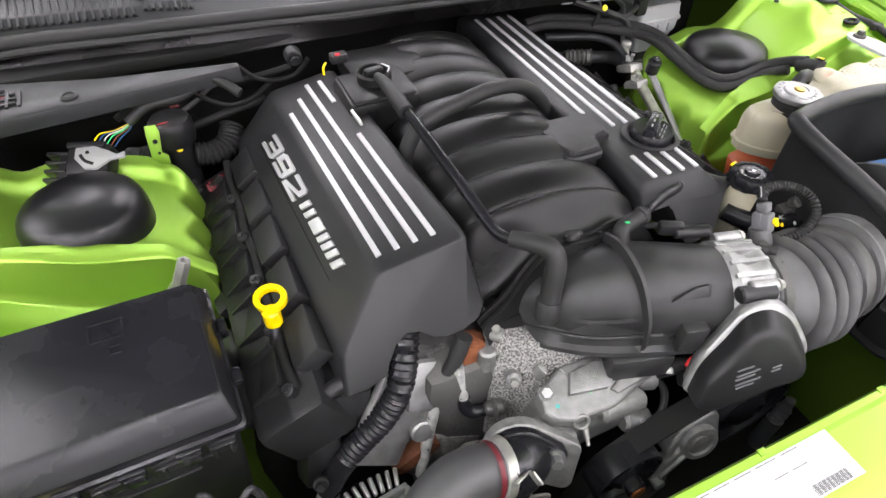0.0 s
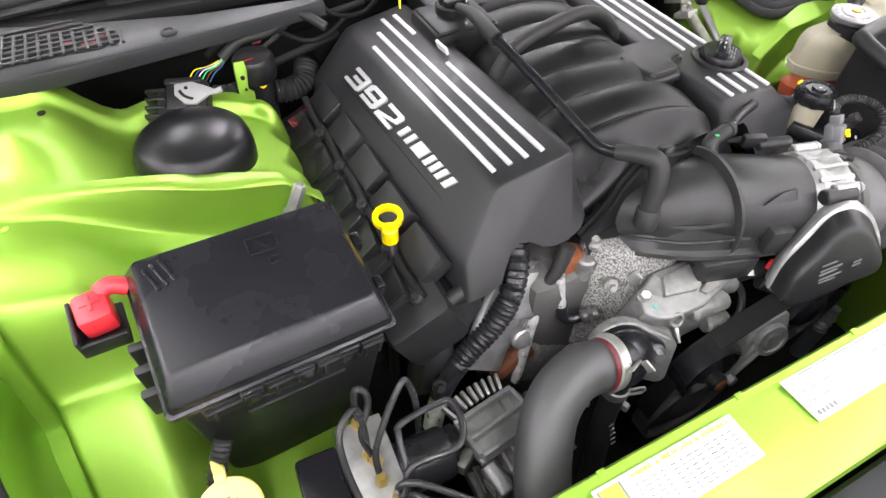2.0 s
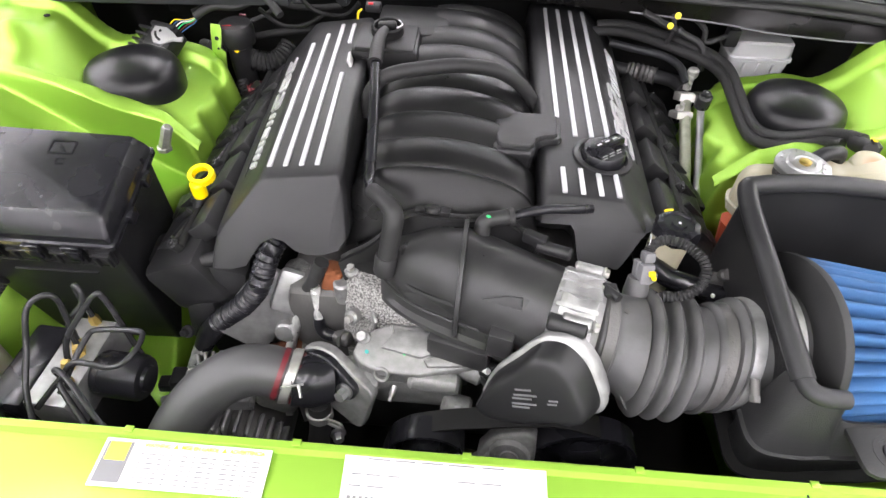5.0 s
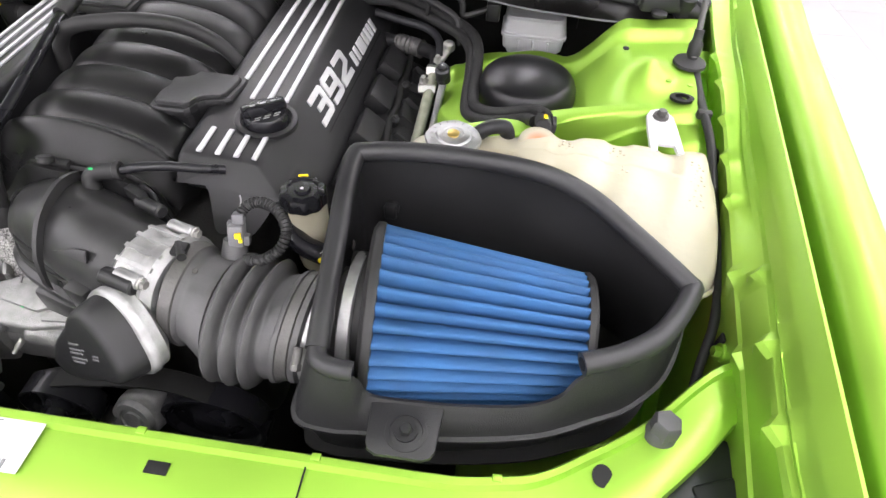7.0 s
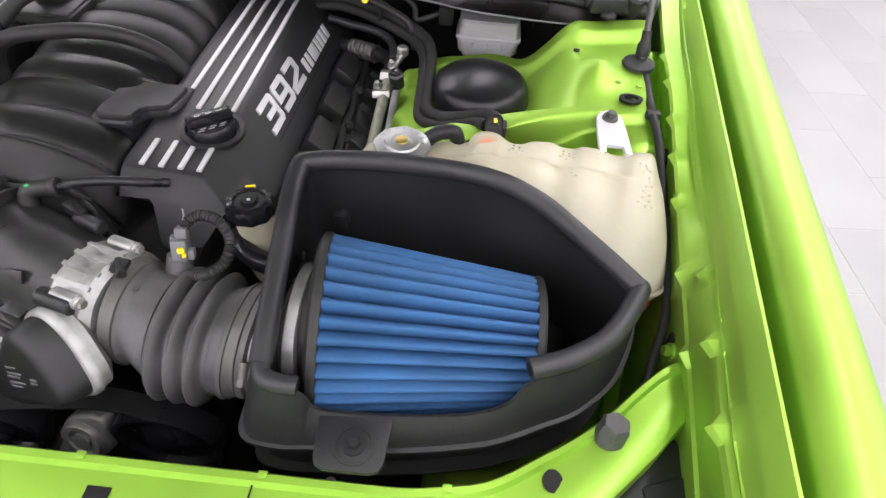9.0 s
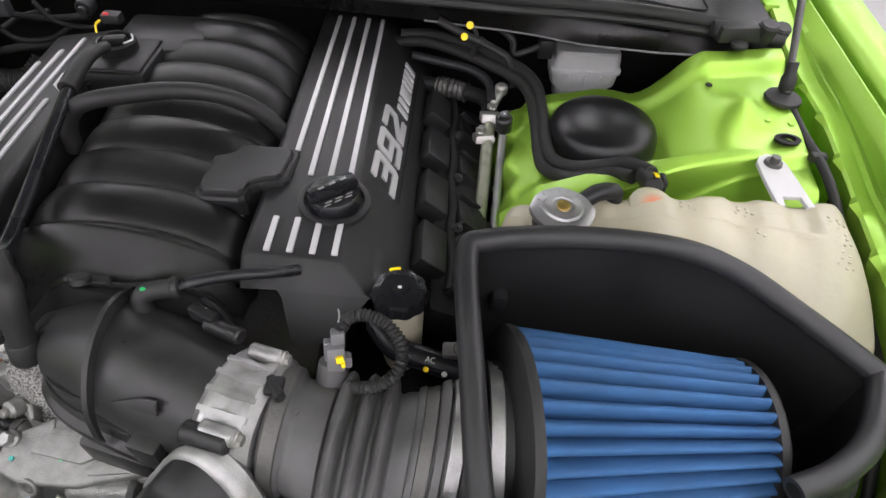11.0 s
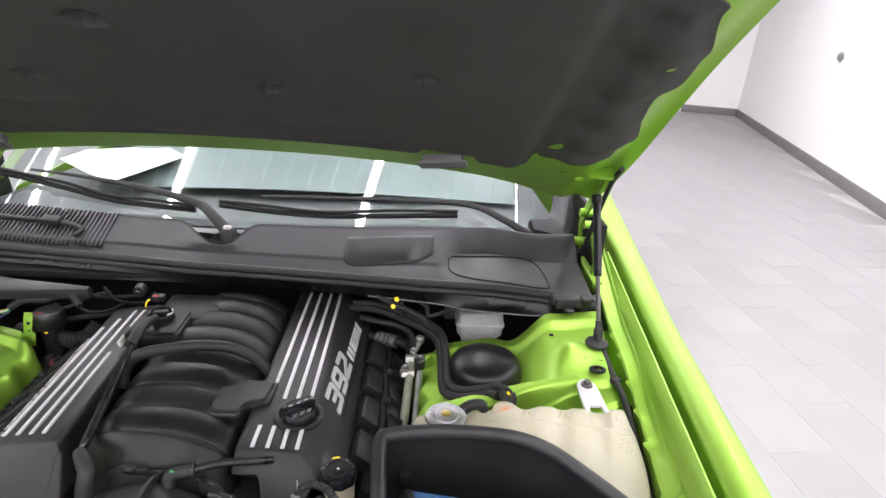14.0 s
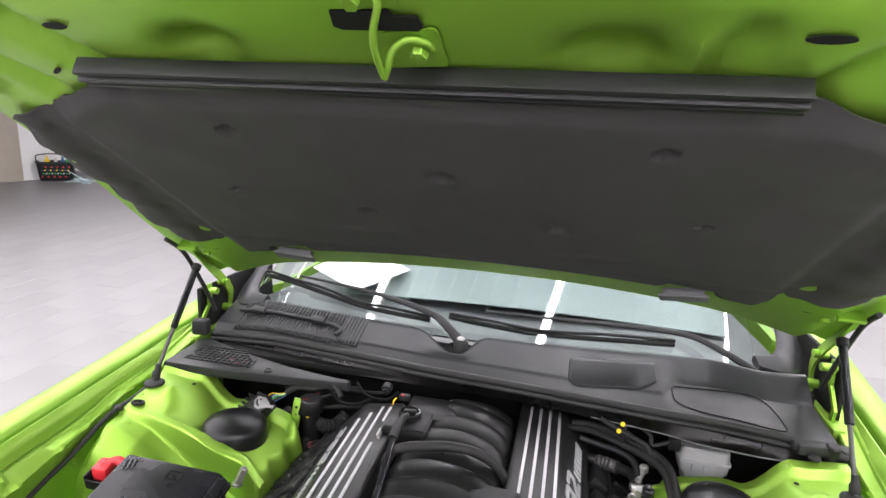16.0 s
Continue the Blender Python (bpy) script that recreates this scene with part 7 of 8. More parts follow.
part("neck_ring", lathe([(0.030, -0.018), (0.033, -0.008), (0.034, 0.006), (0.0335, 0.018), (0.031, 0.022), (0.030, 0.034)], 36, along(FC, FC + Vector((-0.85, -0.30, 0.20)))), "gloss", neck)
uh = part("radiator_hose", tube([(-0.155, 0.086, 0.782), (-0.188, 0.088, 0.793), (-0.230, 0.087, 0.798), (-0.272, 0.068, 0.787), (-0.304, 0.030, 0.761), (-0.325, -0.012, 0.725), (-0.34, -0.035, 0.68)], [0.030, 0.032, 0.0325, 0.0325, 0.0325, 0.0325, 0.0325], 22), "hose", engine, "thick black rubber radiator hose")
part("spring_clamp", loft([ring_at((-0.180 + dx, 0.0875, 0.790), (1, -0.05, -0.32), 0.0335 + dr, 36) for dx, dr in ((-0.0065, 0), (-0.0055, 0.0016), (0.0055, 0.0016), (0.0065, 0))]), "steel", uh, "zinc spring clamp")
for z in (0.816,):
    part("clamp_ear", join(box((-0.168, 0.060, z), (0.026, 0.0024, 0.011), 0.001, (28, 18, 24)), box((-0.156, 0.052, z + 0.004), (0.0030, 0.016, 0.012), 0.001, (28, 0, 20))), "steel", uh)
for dx, w in ((0.0105, 0.0035), (-0.012, 0.003)):
    part("paint_band", loft([ring_at((-0.180 + dx + e, 0.0875, 0.790 - 0.32 * (dx + e)), (1, -0.05, -0.32), 0.0333, 36) for e in (-w, w)], cap=False), "darkred", uh)
sh = part("bypass_hose", tube([(-0.150, 0.080, 0.742), (-0.152, 0.076, 0.70), (-0.158, 0.070, 0.655), (-0.168, 0.055, 0.605), (-0.19, 0.03, 0.555)], 0.0155, 16), "rubber", engine, "black rubber bypass hose")
part("hose_clip", loft([ring_at((-0.1515, 0.0778, 0.716 + dz), (0.06, 0.10, 1), 0.0165 + dr, 24, up=Vector((0, 1, 0))) for dz, dr in ((-0.0085, 0), (-0.0075, 0.0012), (0.0075, 0.0012), (0.0085, 0))]), "steel", sh)
part("clip_ear", tube([(-0.138, 0.066, 0.722), (-0.122, 0.061, 0.723), (-0.118, 0.060, 0.716), (-0.121, 0.061, 0.709), (-0.138, 0.066, 0.710)], 0.0022, 6), "steel", sh)
part("clip_bolt", join(lathe([(0.011, 0), (0.011, 0.003), (0.008, 0.004)], 18, along((-0.132, 0.075, 0.664), (-0.122, 0.045, 0.668))), hexbolt((0, 0, 0), 0.0075, 0.010, along((-0.1307, 0.071, 0.6645), (-0.122, 0.045, 0.668)))), "chrome", engine)
for k in range(5):
    part("hose_letter", box((-0.163 + 0.0012 * k, 0.0525 - 0.003 * k, 0.668 - 0.010 * k), (0.007, 0.0015, 0.0045), 0, (10, 20, 10)), "lever", sh)
for k in range(2):
    part("bright_pipe", tube([(-0.172 - 0.009 * k, 0.112, 0.735), (-0.176 - 0.009 * k, 0.100, 0.700), (-0.172 - 0.009 * k, 0.092, 0.66)], 0.0032, 8), "chrome", engine)

# belt drive
def pulley(c, r, w, mat, nm, label=""):
    m = Matrix.Translation(c) @ pose(0, 0, 0, 90, 0, 0)
    return part(nm, lathe([(r * 0.25, -w / 2), (r * 0.8, -w / 2 + 0.004), (r * 0.86, -w / 2), (r, -w / 2), (r, w / 2), (r * 0.95, w / 2 + 0.001), (r * 0.90, w / 2), (r * 0.84, w / 2 - 0.009), (r * 0.72, w / 2 - 0.012), (r * 0.56, w / 2 - 0.010), (r * 0.44, w / 2 - 0.003), (r * 0.36, w / 2 + 0.002), (r * 0.20, w / 2 + 0.003), (0, w / 2 + 0.003)], 48, m), mat, engine, label)


pl1 = pulley((-0.006, 0.058, 0.692), 0.050, 0.030, "gloss", "idler_pulley", "glossy black idler pulley")
part("bolt_collar", rod((-0.006, 0.046, 0.692), (-0.006, 0.026, 0.692), 0.0135, 20, 0.002), "gloss", pl1)
part("pulley_bolt", rod((-0.006, 0.030, 0.692), (-0.006, 0.0235, 0.692), 0.0105, 16, 0.002), "copper", pl1)
pulley((0.200, 0.066, 0.695), 0.068, 0.030, "gloss", "pump_pulley", "glossy black pump pulley")
pulley((0.02, 0.066, 0.555), 0.085, 0.030, "rotor", "crank_pulley")
tn = along((0.104, 0.056, 0.700), (0.096, 0.010, 0.716))
ten = part("tensioner", prism(lobes([(0, 0, 0.033), (0.016, 0.028, 0.014), (-0.030, -0.012, 0.012)]), -0.012, 0.010, 0.005, tn, 3), "alu", engine, "cast aluminium belt tensioner")
part("tensioner_cap", lathe([(0.027, 0.008), (0.027, 0.014), (0.025, 0.018), (0.019, 0.0185), (0.018, 0.015), (0.012, 0.015), (0.0115, 0.018), (0.0, 0.0185)], 40, tn), "alu", ten)
part("tensioner_key", box((0, 0, 0), (0.011, 0.007, 0.010), 0.002), "steel", ten).matrix_local = tn @ pose(0, 0, 0.018, 0, 0, 20)
part("tensioner_arm", join(box((0.070, 0.052, 0.670), (0.024, 0.020, 0.080), 0.007, (0, 32, 0)), box((0.066, 0.043, 0.664), (0.006, 0.012, 0.062), 0.002, (0, 32, 0))), "alu", ten)
part("arm_pin", rod((0.052, 0.052, 0.640), (0.052, 0.030, 0.640), 0.008, 16, 0.002), "chrome", ten)
path = spline([(-0.075, 0, 0.60), (-0.062, 0, 0.665), (-0.040, 0, 0.716), (0.0, 0, 0.742), (0.06, 0, 0.762), (0.14, 0, 0.780), (0.19, 0, 0.770), (0.245, 0, 0.74), (0.268, 0, 0.69), (0.25, 0, 0.64)], 6)
part("drive_belt", loft([[Vector((p.x, 0.052, p.z)), Vector((p.x, 0.080, p.z)), Vector((p.x, 0.080, p.z - 0.004)), Vector((p.x, 0.052, p.z - 0.004))] for p in path]), "dark", engine, "flat black drive belt")
part("fan_fitting", join(lathe([(0.010, 0), (0.012, 0.006), (0.009, 0.010), (0.013, 0.018), (0.009, 0.024), (0.013, 0.032), (0.010, 0.04), (0.008, 0.06)], 18, pose(0.389, 0.074, 0.50)), rod((0.389, 0.074, 0.41), (0.389, 0.074, 0.50), 0.014, 14)), "chrome", engine, "bright metal pipe fitting")
part("pump_plug", join(rod((0.055, 0.115, 0.800), (0.095, 0.105, 0.806), 0.011, 14, 0.002), rod((0.09, 0.10, 0.785), (0.115, 0.085, 0.775), 0.012, 14, 0.002)), "plastic", engine)
part("red_lock", box((0.088, 0.098, 0.822), (0.016, 0.008, 0.008), 0.002, (0, -15, 20)), "red", engine)
part("white_tip", rod((0.060, 0.105, 0.811), (0.064, 0.10, 0.815), 0.004, 10), "paper", engine)
part("pump_lead", tube([(0.055, 0.11, 0.79), (0.07, 0.10, 0.765), (0.06, 0.085, 0.745), (0.035, 0.08, 0.74)], 0.005, 8), "rubber", engine)

# alternator
alt = thing("alternator", (-0.28, 0.10, 0.43), "finned bare aluminium alternator", "alternator")
part("stator_body", lathe([(0.04, -0.055), (0.066, -0.05), (0.072, -0.035), (0.072, 0.03), (0.066, 0.05), (0.045, 0.056)], 36, pose(-0.285, 0.10, 0.600, 90, 0, 0)), "rotor", alt)
part("foot", box((-0.285, 0.10, 0.48), (0.05, 0.08, 0.10), 0.008), "alu", alt)
for k in range(13):
    a = radians(24 + 11 * k)
    part("fin", box((-0.285 + 0.074 * math.cos(a), 0.074, 0.600 + 0.074 * math.sin(a)), (0.018, 0.036, 0.0045), 0.001, (0, -math.degrees(a), 0)), "alu", alt)
    part("fin", box((-0.285 + 0.074 * math.cos(a), 0.128, 0.600 + 0.074 * math.sin(a)), (0.018, 0.036, 0.0045), 0.001, (0, -math.degrees(a), 0)), "alu", alt)
AB = Matrix.Translation((-0.306, 0.116, 0.690)) @ Euler((radians(-6), radians(4), radians(9))).to_matrix().to_4x4()


def alt_part(nm, bm, mat, label=""):
    bmesh.ops.transform(bm, matrix=AB, verts=bm.verts)
    return part(nm, bm, mat, alt, label)


alt_part("cradle", box((0, 0.001, -0.009), (0.099, 0.064, 0.008), 0.002), "alusmooth", "bright cast cradle with two recessed windows")
for c, size in (((0, 0.029, 0), (0.096, 0.007, 0.016)), ((0, 0.0, 0), (0.088, 0.007, 0.016)), ((0, -0.027, 0), (0.090, 0.007, 0.016)), ((-0.046, 0.001, 0), (0.007, 0.052, 0.0155)), ((0.046, 0.001, 0), (0.007, 0.052, 0.0155))):
    alt_part("cradle_bar", box(c, size, 0.002), "alusmooth")
alt_part("cradle_lug", box((-0.062, -0.012, -0.012), (0.030, 0.016, 0.020), 0.004, (0, 0, 24)), "alusmooth")
alt_part("cradle_boss", rod((-0.040, -0.030, -0.02), (-0.040, -0.070, -0.03), 0.011, 14, 0.002), "alusmooth")
for k in range(9):
    alt_part("vent_finger", box((-0.040 + 0.0105 * k, 0.050 + 0.004 * math.sin(k * 0.4), -0.006 + 0.003 * math.sin(k * 0.35)), (0.0055, 0.024, 0.010), 0.002, (18, 0, 20 - 5 * k)), "alusmooth")
for k in range(6):
    alt_part("front_finger", box((-0.052 + 0.011 * k, -0.052, -0.028), (0.0055, 0.030, 0.010), 0.002, (-30, 0, -10 + 4 * k)), "alu")
alt_part("plug_block", join(box((-0.060, 0.020, -0.006), (0.020, 0.030, 0.022), 0.003), box((-0.078, 0.016, -0.010), (0.018, 0.020, 0.016), 0.003)), "plastic")
part("bracket_arm", join(box((-0.215, 0.115, 0.70), (0.06, 0.05, 0.05), 0.012, (0, 25, 0)), box((-0.185, 0.12, 0.735), (0.05, 0.05, 0.05), 0.012, (0, 30, 0))), "alu", alt)

# looms and sleeves by the left cover
part("conduit", tube([(-0.222, 0.243, 0.872), (-0.232, 0.222, 0.862), (-0.240, 0.211, 0.840), (-0.252, 0.203, 0.812), (-0.276, 0.198, 0.780), (-0.306, 0.196, 0.752), (-0.330, 0.194, 0.725)], 0.0150, 18, 10, rib=0.0032, pitch=0.0075), "gloss", engine, "ribbed glossy black cable conduit")
part("conduit_wrap", tube([(-0.322, 0.195, 0.735), (-0.340, 0.192, 0.712), (-0.355, 0.185, 0.685)], [0.016, 0.0165, 0.014], 14), "gloss", engine)
part("foil_end", tube([(-0.352, 0.186, 0.690), (-0.364, 0.178, 0.665), (-0.374, 0.168, 0.64)], 0.0135, 12), "foil", engine)
part("foil_sleeve", tube([(-0.188, 0.212, 0.806), (-0.198, 0.205, 0.775), (-0.212, 0.195, 0.728), (-0.226, 0.184, 0.68), (-0.236, 0.175, 0.645)], [0.0068, 0.0075, 0.0072, 0.0076, 0.007], 12), "foil", engine, "crinkled foil heat sleeve")
part("sleeve_boot", tube([(-0.160, 0.216, 0.862), (-0.169, 0.213, 0.840), (-0.176, 0.210, 0.826), (-0.188, 0.211, 0.806)], [0.010, 0.0105, 0.009, 0.008], 12), "rubber", engine)
part("foil_sleeve", tube([(-0.172, 0.206, 0.822), (-0.171, 0.198, 0.795), (-0.170, 0.190, 0.768)], 0.0068, 12), "foil", engine)
part("sensor_elbow", tube([(-0.170, 0.191, 0.772), (-0.169, 0.186, 0.756), (-0.160, 0.180, 0.748), (-0.142, 0.174, 0.752)], [0.0085, 0.0085, 0.0085, 0.0075], 12), "gloss", engine, "black sensor elbow")
part("sensor_plug", join(rod((-0.146, 0.175, 0.751), (-0.122, 0.168, 0.757), 0.0105, 16, 0.003), rod((-0.136, 0.172, 0.7535), (-0.131, 0.170, 0.755), 0.014, 6, 0.001)), "rotor", engine)
part("front_bracket", join(box((-0.258, 0.212, 0.755), (0.085, 0.014, 0.13), 0.005, (-24, 42, 0)), box((-0.205, 0.216, 0.790), (0.06, 0.016, 0.07), 0.008, (-24, 20, 0)), rod((-0.225, 0.205, 0.722), (-0.225, 0.188, 0.728), 0.016, 20, 0.003)), "alusmooth", engine, "bare aluminium front bracket")
for x, z in ((-0.252, 0.775), (-0.262, 0.764), (-0.272, 0.753)):
    part("bracket_slot", box((x, 0.2035 + 0.44 * (z - 0.755), z - 0.012), (0.006, 0.005, 0.036), 0.001, (-24, 48, 0)), "dark", engine)
part("rusty_boss", box((-0.150, 0.222, 0.826), (0.026, 0.03, 0.040), 0.006, (0, 15, 0)), "rust", engine)
part("valve_cover_front", join(box((-0.325, 0.245, 0.790), (0.085, 0.07, 0.09), 0.02, (0, 24, 8)), box((-0.352, 0.222, 0.72), (0.05, 0.05, 0.12), 0.02, (0, 10, 0)), rod((-0.330, 0.222, 0.838), (-0.292, 0.228, 0.846), 0.010, 18, 0.003)), "shield", engine)
part("ear_bolt", join(lathe([(0.0095, 0), (0.009, 0.004)], 18, along((-0.36, 0.176, 0.735), (-0.38, 0.10, 0.80))), hexbolt((0, 0, 0), 0.006, 0.007, along((-0.361, 0.171, 0.739), (-0.38, 0.10, 0.80)))), "plastic", engine)

# ---------------------------------------------------------------- brake hydraulic unit
hyd = thing("hydraulic_unit", (-0.46, 0.10, 0.45), "aluminium brake hydraulic block with bent black pipes", "hydraulic unit")
HB = Matrix.Translation((-0.477, 0.100, 0.735)) @ Euler((0, 0, radians(-3))).to_matrix().to_4x4()


def hyd_part(nm, bm, mat, label=""):
    bmesh.ops.transform(bm, matrix=HB, verts=bm.verts)
    return part(nm, bm, mat, hyd, label)


hyd_part("valve_block", box((0, 0, 0), (0.055, 0.13, 0.06), 0.002), "alusmooth", "machined aluminium valve block")
hyd_part("pump_motor", lathe([(0.0, 0), (0.029, 0), (0.031, 0.004), (0.031, 0.056), (0.028, 0.062), (0.018, 0.063), (0.017, 0.068), (0, 0.068)], 30, along((0.0275, 0.002, 0.0), (1, 0.002, 0))), "gloss", "glossy black pump motor")
hyd_part("control_box", box((-0.055, -0.01, -0.01), (0.05, 0.12, 0.075), 0.006), "gloss")
hyd_part("support", box((0, 0, -0.15), (0.06, 0.09, 0.25), 0.01), "dark")
for x, y in ((0.000, 0.020), (0.006, 0.010), (0.004, -0.012), (0.016, -0.034), (0.0, 0.060)):
    hyd_part("pipe_nut", lathe([(0.0075, 0.028), (0.0075, 0.040), (0.005, 0.046)], 6, pose(x, y, 0)), "brass")
loops = (
    [(0.000, 0.020, 0.032), (0.002, 0.028, 0.085), (0.000, 0.034, 0.118), (-0.012, 0.028, 0.127), (-0.026, 0.012, 0.115), (-0.026, -0.020, 0.075), (-0.014, -0.062, 0.046), (0.020, -0.105, 0.028), (0.065, -0.145, 0.01)],
    [(0.006, 0.012, 0.032), (-0.002, 0.028, 0.070), (0.014, 0.048, 0.092), (0.014, 0.056, 0.108), (0.004, 0.060, 0.106), (0.000, 0.060, 0.03)],
    [(0.004, -0.012, 0.032), (0.006, 0.006, 0.066), (0.028, 0.026, 0.100), (0.050, 0.040, 0.126), (0.058, 0.042, 0.120), (0.064, 0.038, 0.08), (0.066, 0.036, 0.0)],
    [(0.020, -0.052, 0.040), (0.030, -0.022, 0.064), (0.034, 0.010, 0.074), (0.042, 0.022, 0.075), (0.092, 0.028, 0.075), (0.102, 0.020, 0.075), (0.103, 0.000, 0.075), (0.096, -0.018, 0.074), (0.080, -0.026, 0.073), (0.036, -0.024, 0.070), (0.020, -0.040, 0.055), (-0.004, -0.070, 0.03)],
    [(0.016, -0.034, 0.032), (0.016, -0.036, 0.066), (0.028, -0.040, 0.074), (0.048, -0.052, 0.070), (0.098, -0.088, 0.050), (0.160, -0.125, 0.02)],
    [(0.022, -0.040, 0.032), (0.026, -0.046, 0.058), (0.040, -0.060, 0.062), (0.090, -0.098, 0.042), (0.140, -0.13, 0.015)])
for lp in loops:
    hyd_part("brake_pipe", tube(lp, 0.0038, 10), "pipe", "bent black brake pipe")

# washer filler
wsh = thing("washer_filler", (-0.622, 0.110, 0.55), "translucent washer filler neck with a yellow cap", "washer cap")
part("neck", rod((-0.622, 0.110, 0.60), (-0.622, 0.115, 0.79), 0.022, 18, 0.003), "tank", wsh)
part("cap", lathe([(0.033, 0), (0.034, 0.004), (0.032, 0.008), (0.012, 0.011), (0, 0.011)], 32, pose(-0.622, 0.118, 0.792, 12, 0, 0)), "yellowpale", wsh, "pale yellow snap cap")
part("cap_tab", join(box((-0.622, 0.154, 0.804), (0.012, 0.020, 0.010), 0.003), lathe([(0.006, 0), (0.005, 0.012), (0.001, 0.03), (0, 0.031)], 12, pose(-0.622, 0.158, 0.802))), "yellowpale", wsh)
for dx, dy, turn in ((-0.012, 0.004, 60), (0.0, 0.010, 0), (0.012, 0.004, -60), (0.0, -0.006, 20)):
    part("cap_symbol", box((-0.622 + dx, 0.118 + dy, 0.8025 + 0.21 * dy), (0.011, 0.0022, 0.0024), 0, (12, 0, turn)), "clipgrey", wsh)

# ---------------------------------------------------------------- rear corner, passenger side
val = thing("purge_valve", (-0.416, 0.66, 0.78), "black plastic solenoid valve with a yellow dot", "valve")
part("valve_body", lathe([(0.020, 0), (0.022, 0.05), (0.022, 0.09), (0.030, 0.095), (0.032, 0.105), (0.032, 0.125), (0.028, 0.132), (0, 0.134)], 28, pose(-0.416, 0.66, 0.80)), "plastic", val)
part("yellow_dot", lathe([(0.0056, 0), (0, 0.001)], 14, along((-0.414, 0.637, 0.893), (-0.42, 0.5, 0.95))), "yellow", val)
part("pink_line", box((-0.425, 0.645, 0.9345), (0.016, 0.0012, 0.001), 0, (0, 0, 10)), "red", val)
part("outlet_hose", tube([(-0.395, 0.655, 0.865), (-0.370, 0.655, 0.862), (-0.345, 0.665, 0.865), (-0.33, 0.69, 0.88)], 0.018, 16, 6, rib=0.004, pitch=0.007), "rubber", val)
part("side_hose", tube([(-0.435, 0.65, 0.895), (-0.46, 0.645, 0.89), (-0.485, 0.66, 0.885)], 0.011, 12, 6, rib=0.003, pitch=0.006), "rubber", val)
part("red_lock", tube([(-0.408, 0.675, 0.941), (-0.402, 0.671, 0.943), (-0.397, 0.673, 0.942)], 0.002, 8), "darkred", val)
strap = prism([(-0.011, -0.040), (0.012, -0.040), (0.011, -0.012), (0.003, -0.006), (0.006, 0.026), (0.003, 0.036), (-0.012, 0.036), (-0.013, 0.020)], -0.0018, 0.0018, 0.001)
hole = join(*[rod((x, y, 0.0010), (x, y, 0.0024), r, 14) for x, y, r in ((-0.003, 0.012, 0.0036), (-0.001, -0.006, 0.0022))])
for bm in (strap, hole):
    bmesh.ops.transform(bm, matrix=pose(-0.440, 0.628, 0.905, 78, 8, 10), verts=bm.verts)
strap = part("green_strap", strap, "green", val, "green painted steel strap with two holes")
part("strap_hole", hole, "dark", strap)
part("wire_up", tube([(-0.40, 0.68, 0.925), (-0.37, 0.69, 0.935), (-0.34, 0.70, 0.95), (-0.30, 0.715, 0.955)], 0.004, 8), "rubber", val)
part("lower_loom", tube([(-0.416, 0.63, 0.83), (-0.392, 0.585, 0.80), (-0.388, 0.52, 0.775), (-0.392, 0.45, 0.75), (-0.398, 0.36, 0.73), (-0.40, 0.25, 0.70)], 0.012, 12, 8, rib=0.003, pitch=0.007), "rubber", val)
part("red_hose", tube([(-0.392, 0.602, 0.832), (-0.372, 0.606, 0.838), (-0.345, 0.612, 0.843)], 0.010, 12, 6, rib=0.002, pitch=0.006), "darkred", val)

val.location.y += 0.046

con = thing("loom_connector", (-0.52, 0.64, 0.86), "dark multi-pin connector with a pale lever and coloured wires", "connector")
CM = Matrix.Translation((-0.522, 0.645, 0.922)) @ Euler((radians(25), 0, radians(-18))).to_matrix().to_4x4()


def con_part(nm, bm, mat, label=""):
    bmesh.ops.transform(bm, matrix=CM, verts=bm.verts)
    return part(nm, bm, mat, con, label)


con_part("plug_body", join(box((0, 0, 0), (0.055, 0.045, 0.03), 0.004), box((-0.032, -0.01, -0.004), (0.022, 0.05, 0.02), 0.003)), "plastic")
for k in range(4):
    con_part("plug_rib", box((-0.045, -0.025 + 0.013 * k, 0.0), (0.028, 0.005, 0.016), 0.001), "plastic")
con_part("lever", prism([(-0.015, 0.014), (-0.015, -0.002), (-0.001, -0.018), (0.015, -0.019), (0.031, -0.006), (0.050, -0.003), (0.048, 0.006), (0.039, 0.002), (0.028, 0.008), (0.009, 0.016)], 0.016, 0.020, 0.0015), "lever", "pale grey locking lever")
con_part("lever_slot", tube([(-0.008, 0.003, 0.0196), (-0.0015, -0.006, 0.0196), (0.0107, -0.012, 0.0196)], 0.0026, 8, flat=0.4), "dark")
con_part("lever_hole", rod((0.001, 0.006, 0.018), (0.001, 0.006, 0.0207), 0.0026, 14), "dark")
con_part("plug_cover", box((-0.004, 0.020, 0.012), (0.050, 0.010, 0.014), 0.003), "plastic")
for k, m_ in enumerate(("yellow", "blue", "paper", "dotgreen", "rust", "blue")):
    con_part("wire", tube([(0.0 + 0.006 * k, 0.02, 0.008), (0.012 + 0.005 * k, 0.034, 0.018 - 0.002 * k), (0.030 + 0.004 * k, 0.042, 0.014), (0.055, 0.050, 0.020)], 0.0009, 6), m_)
con_part("loom", tube([(0.05, 0.05, 0.020), (0.080, 0.070, 0.030), (0.12, 0.085, 0.025), (0.16, 0.11, 0.03), (0.20, 0.09, 0.02)], 0.007, 10), "rubber")
con_part("stand", box((-0.01, 0.0, -0.06), (0.03, 0.03, 0.10), 0.004), "dark")

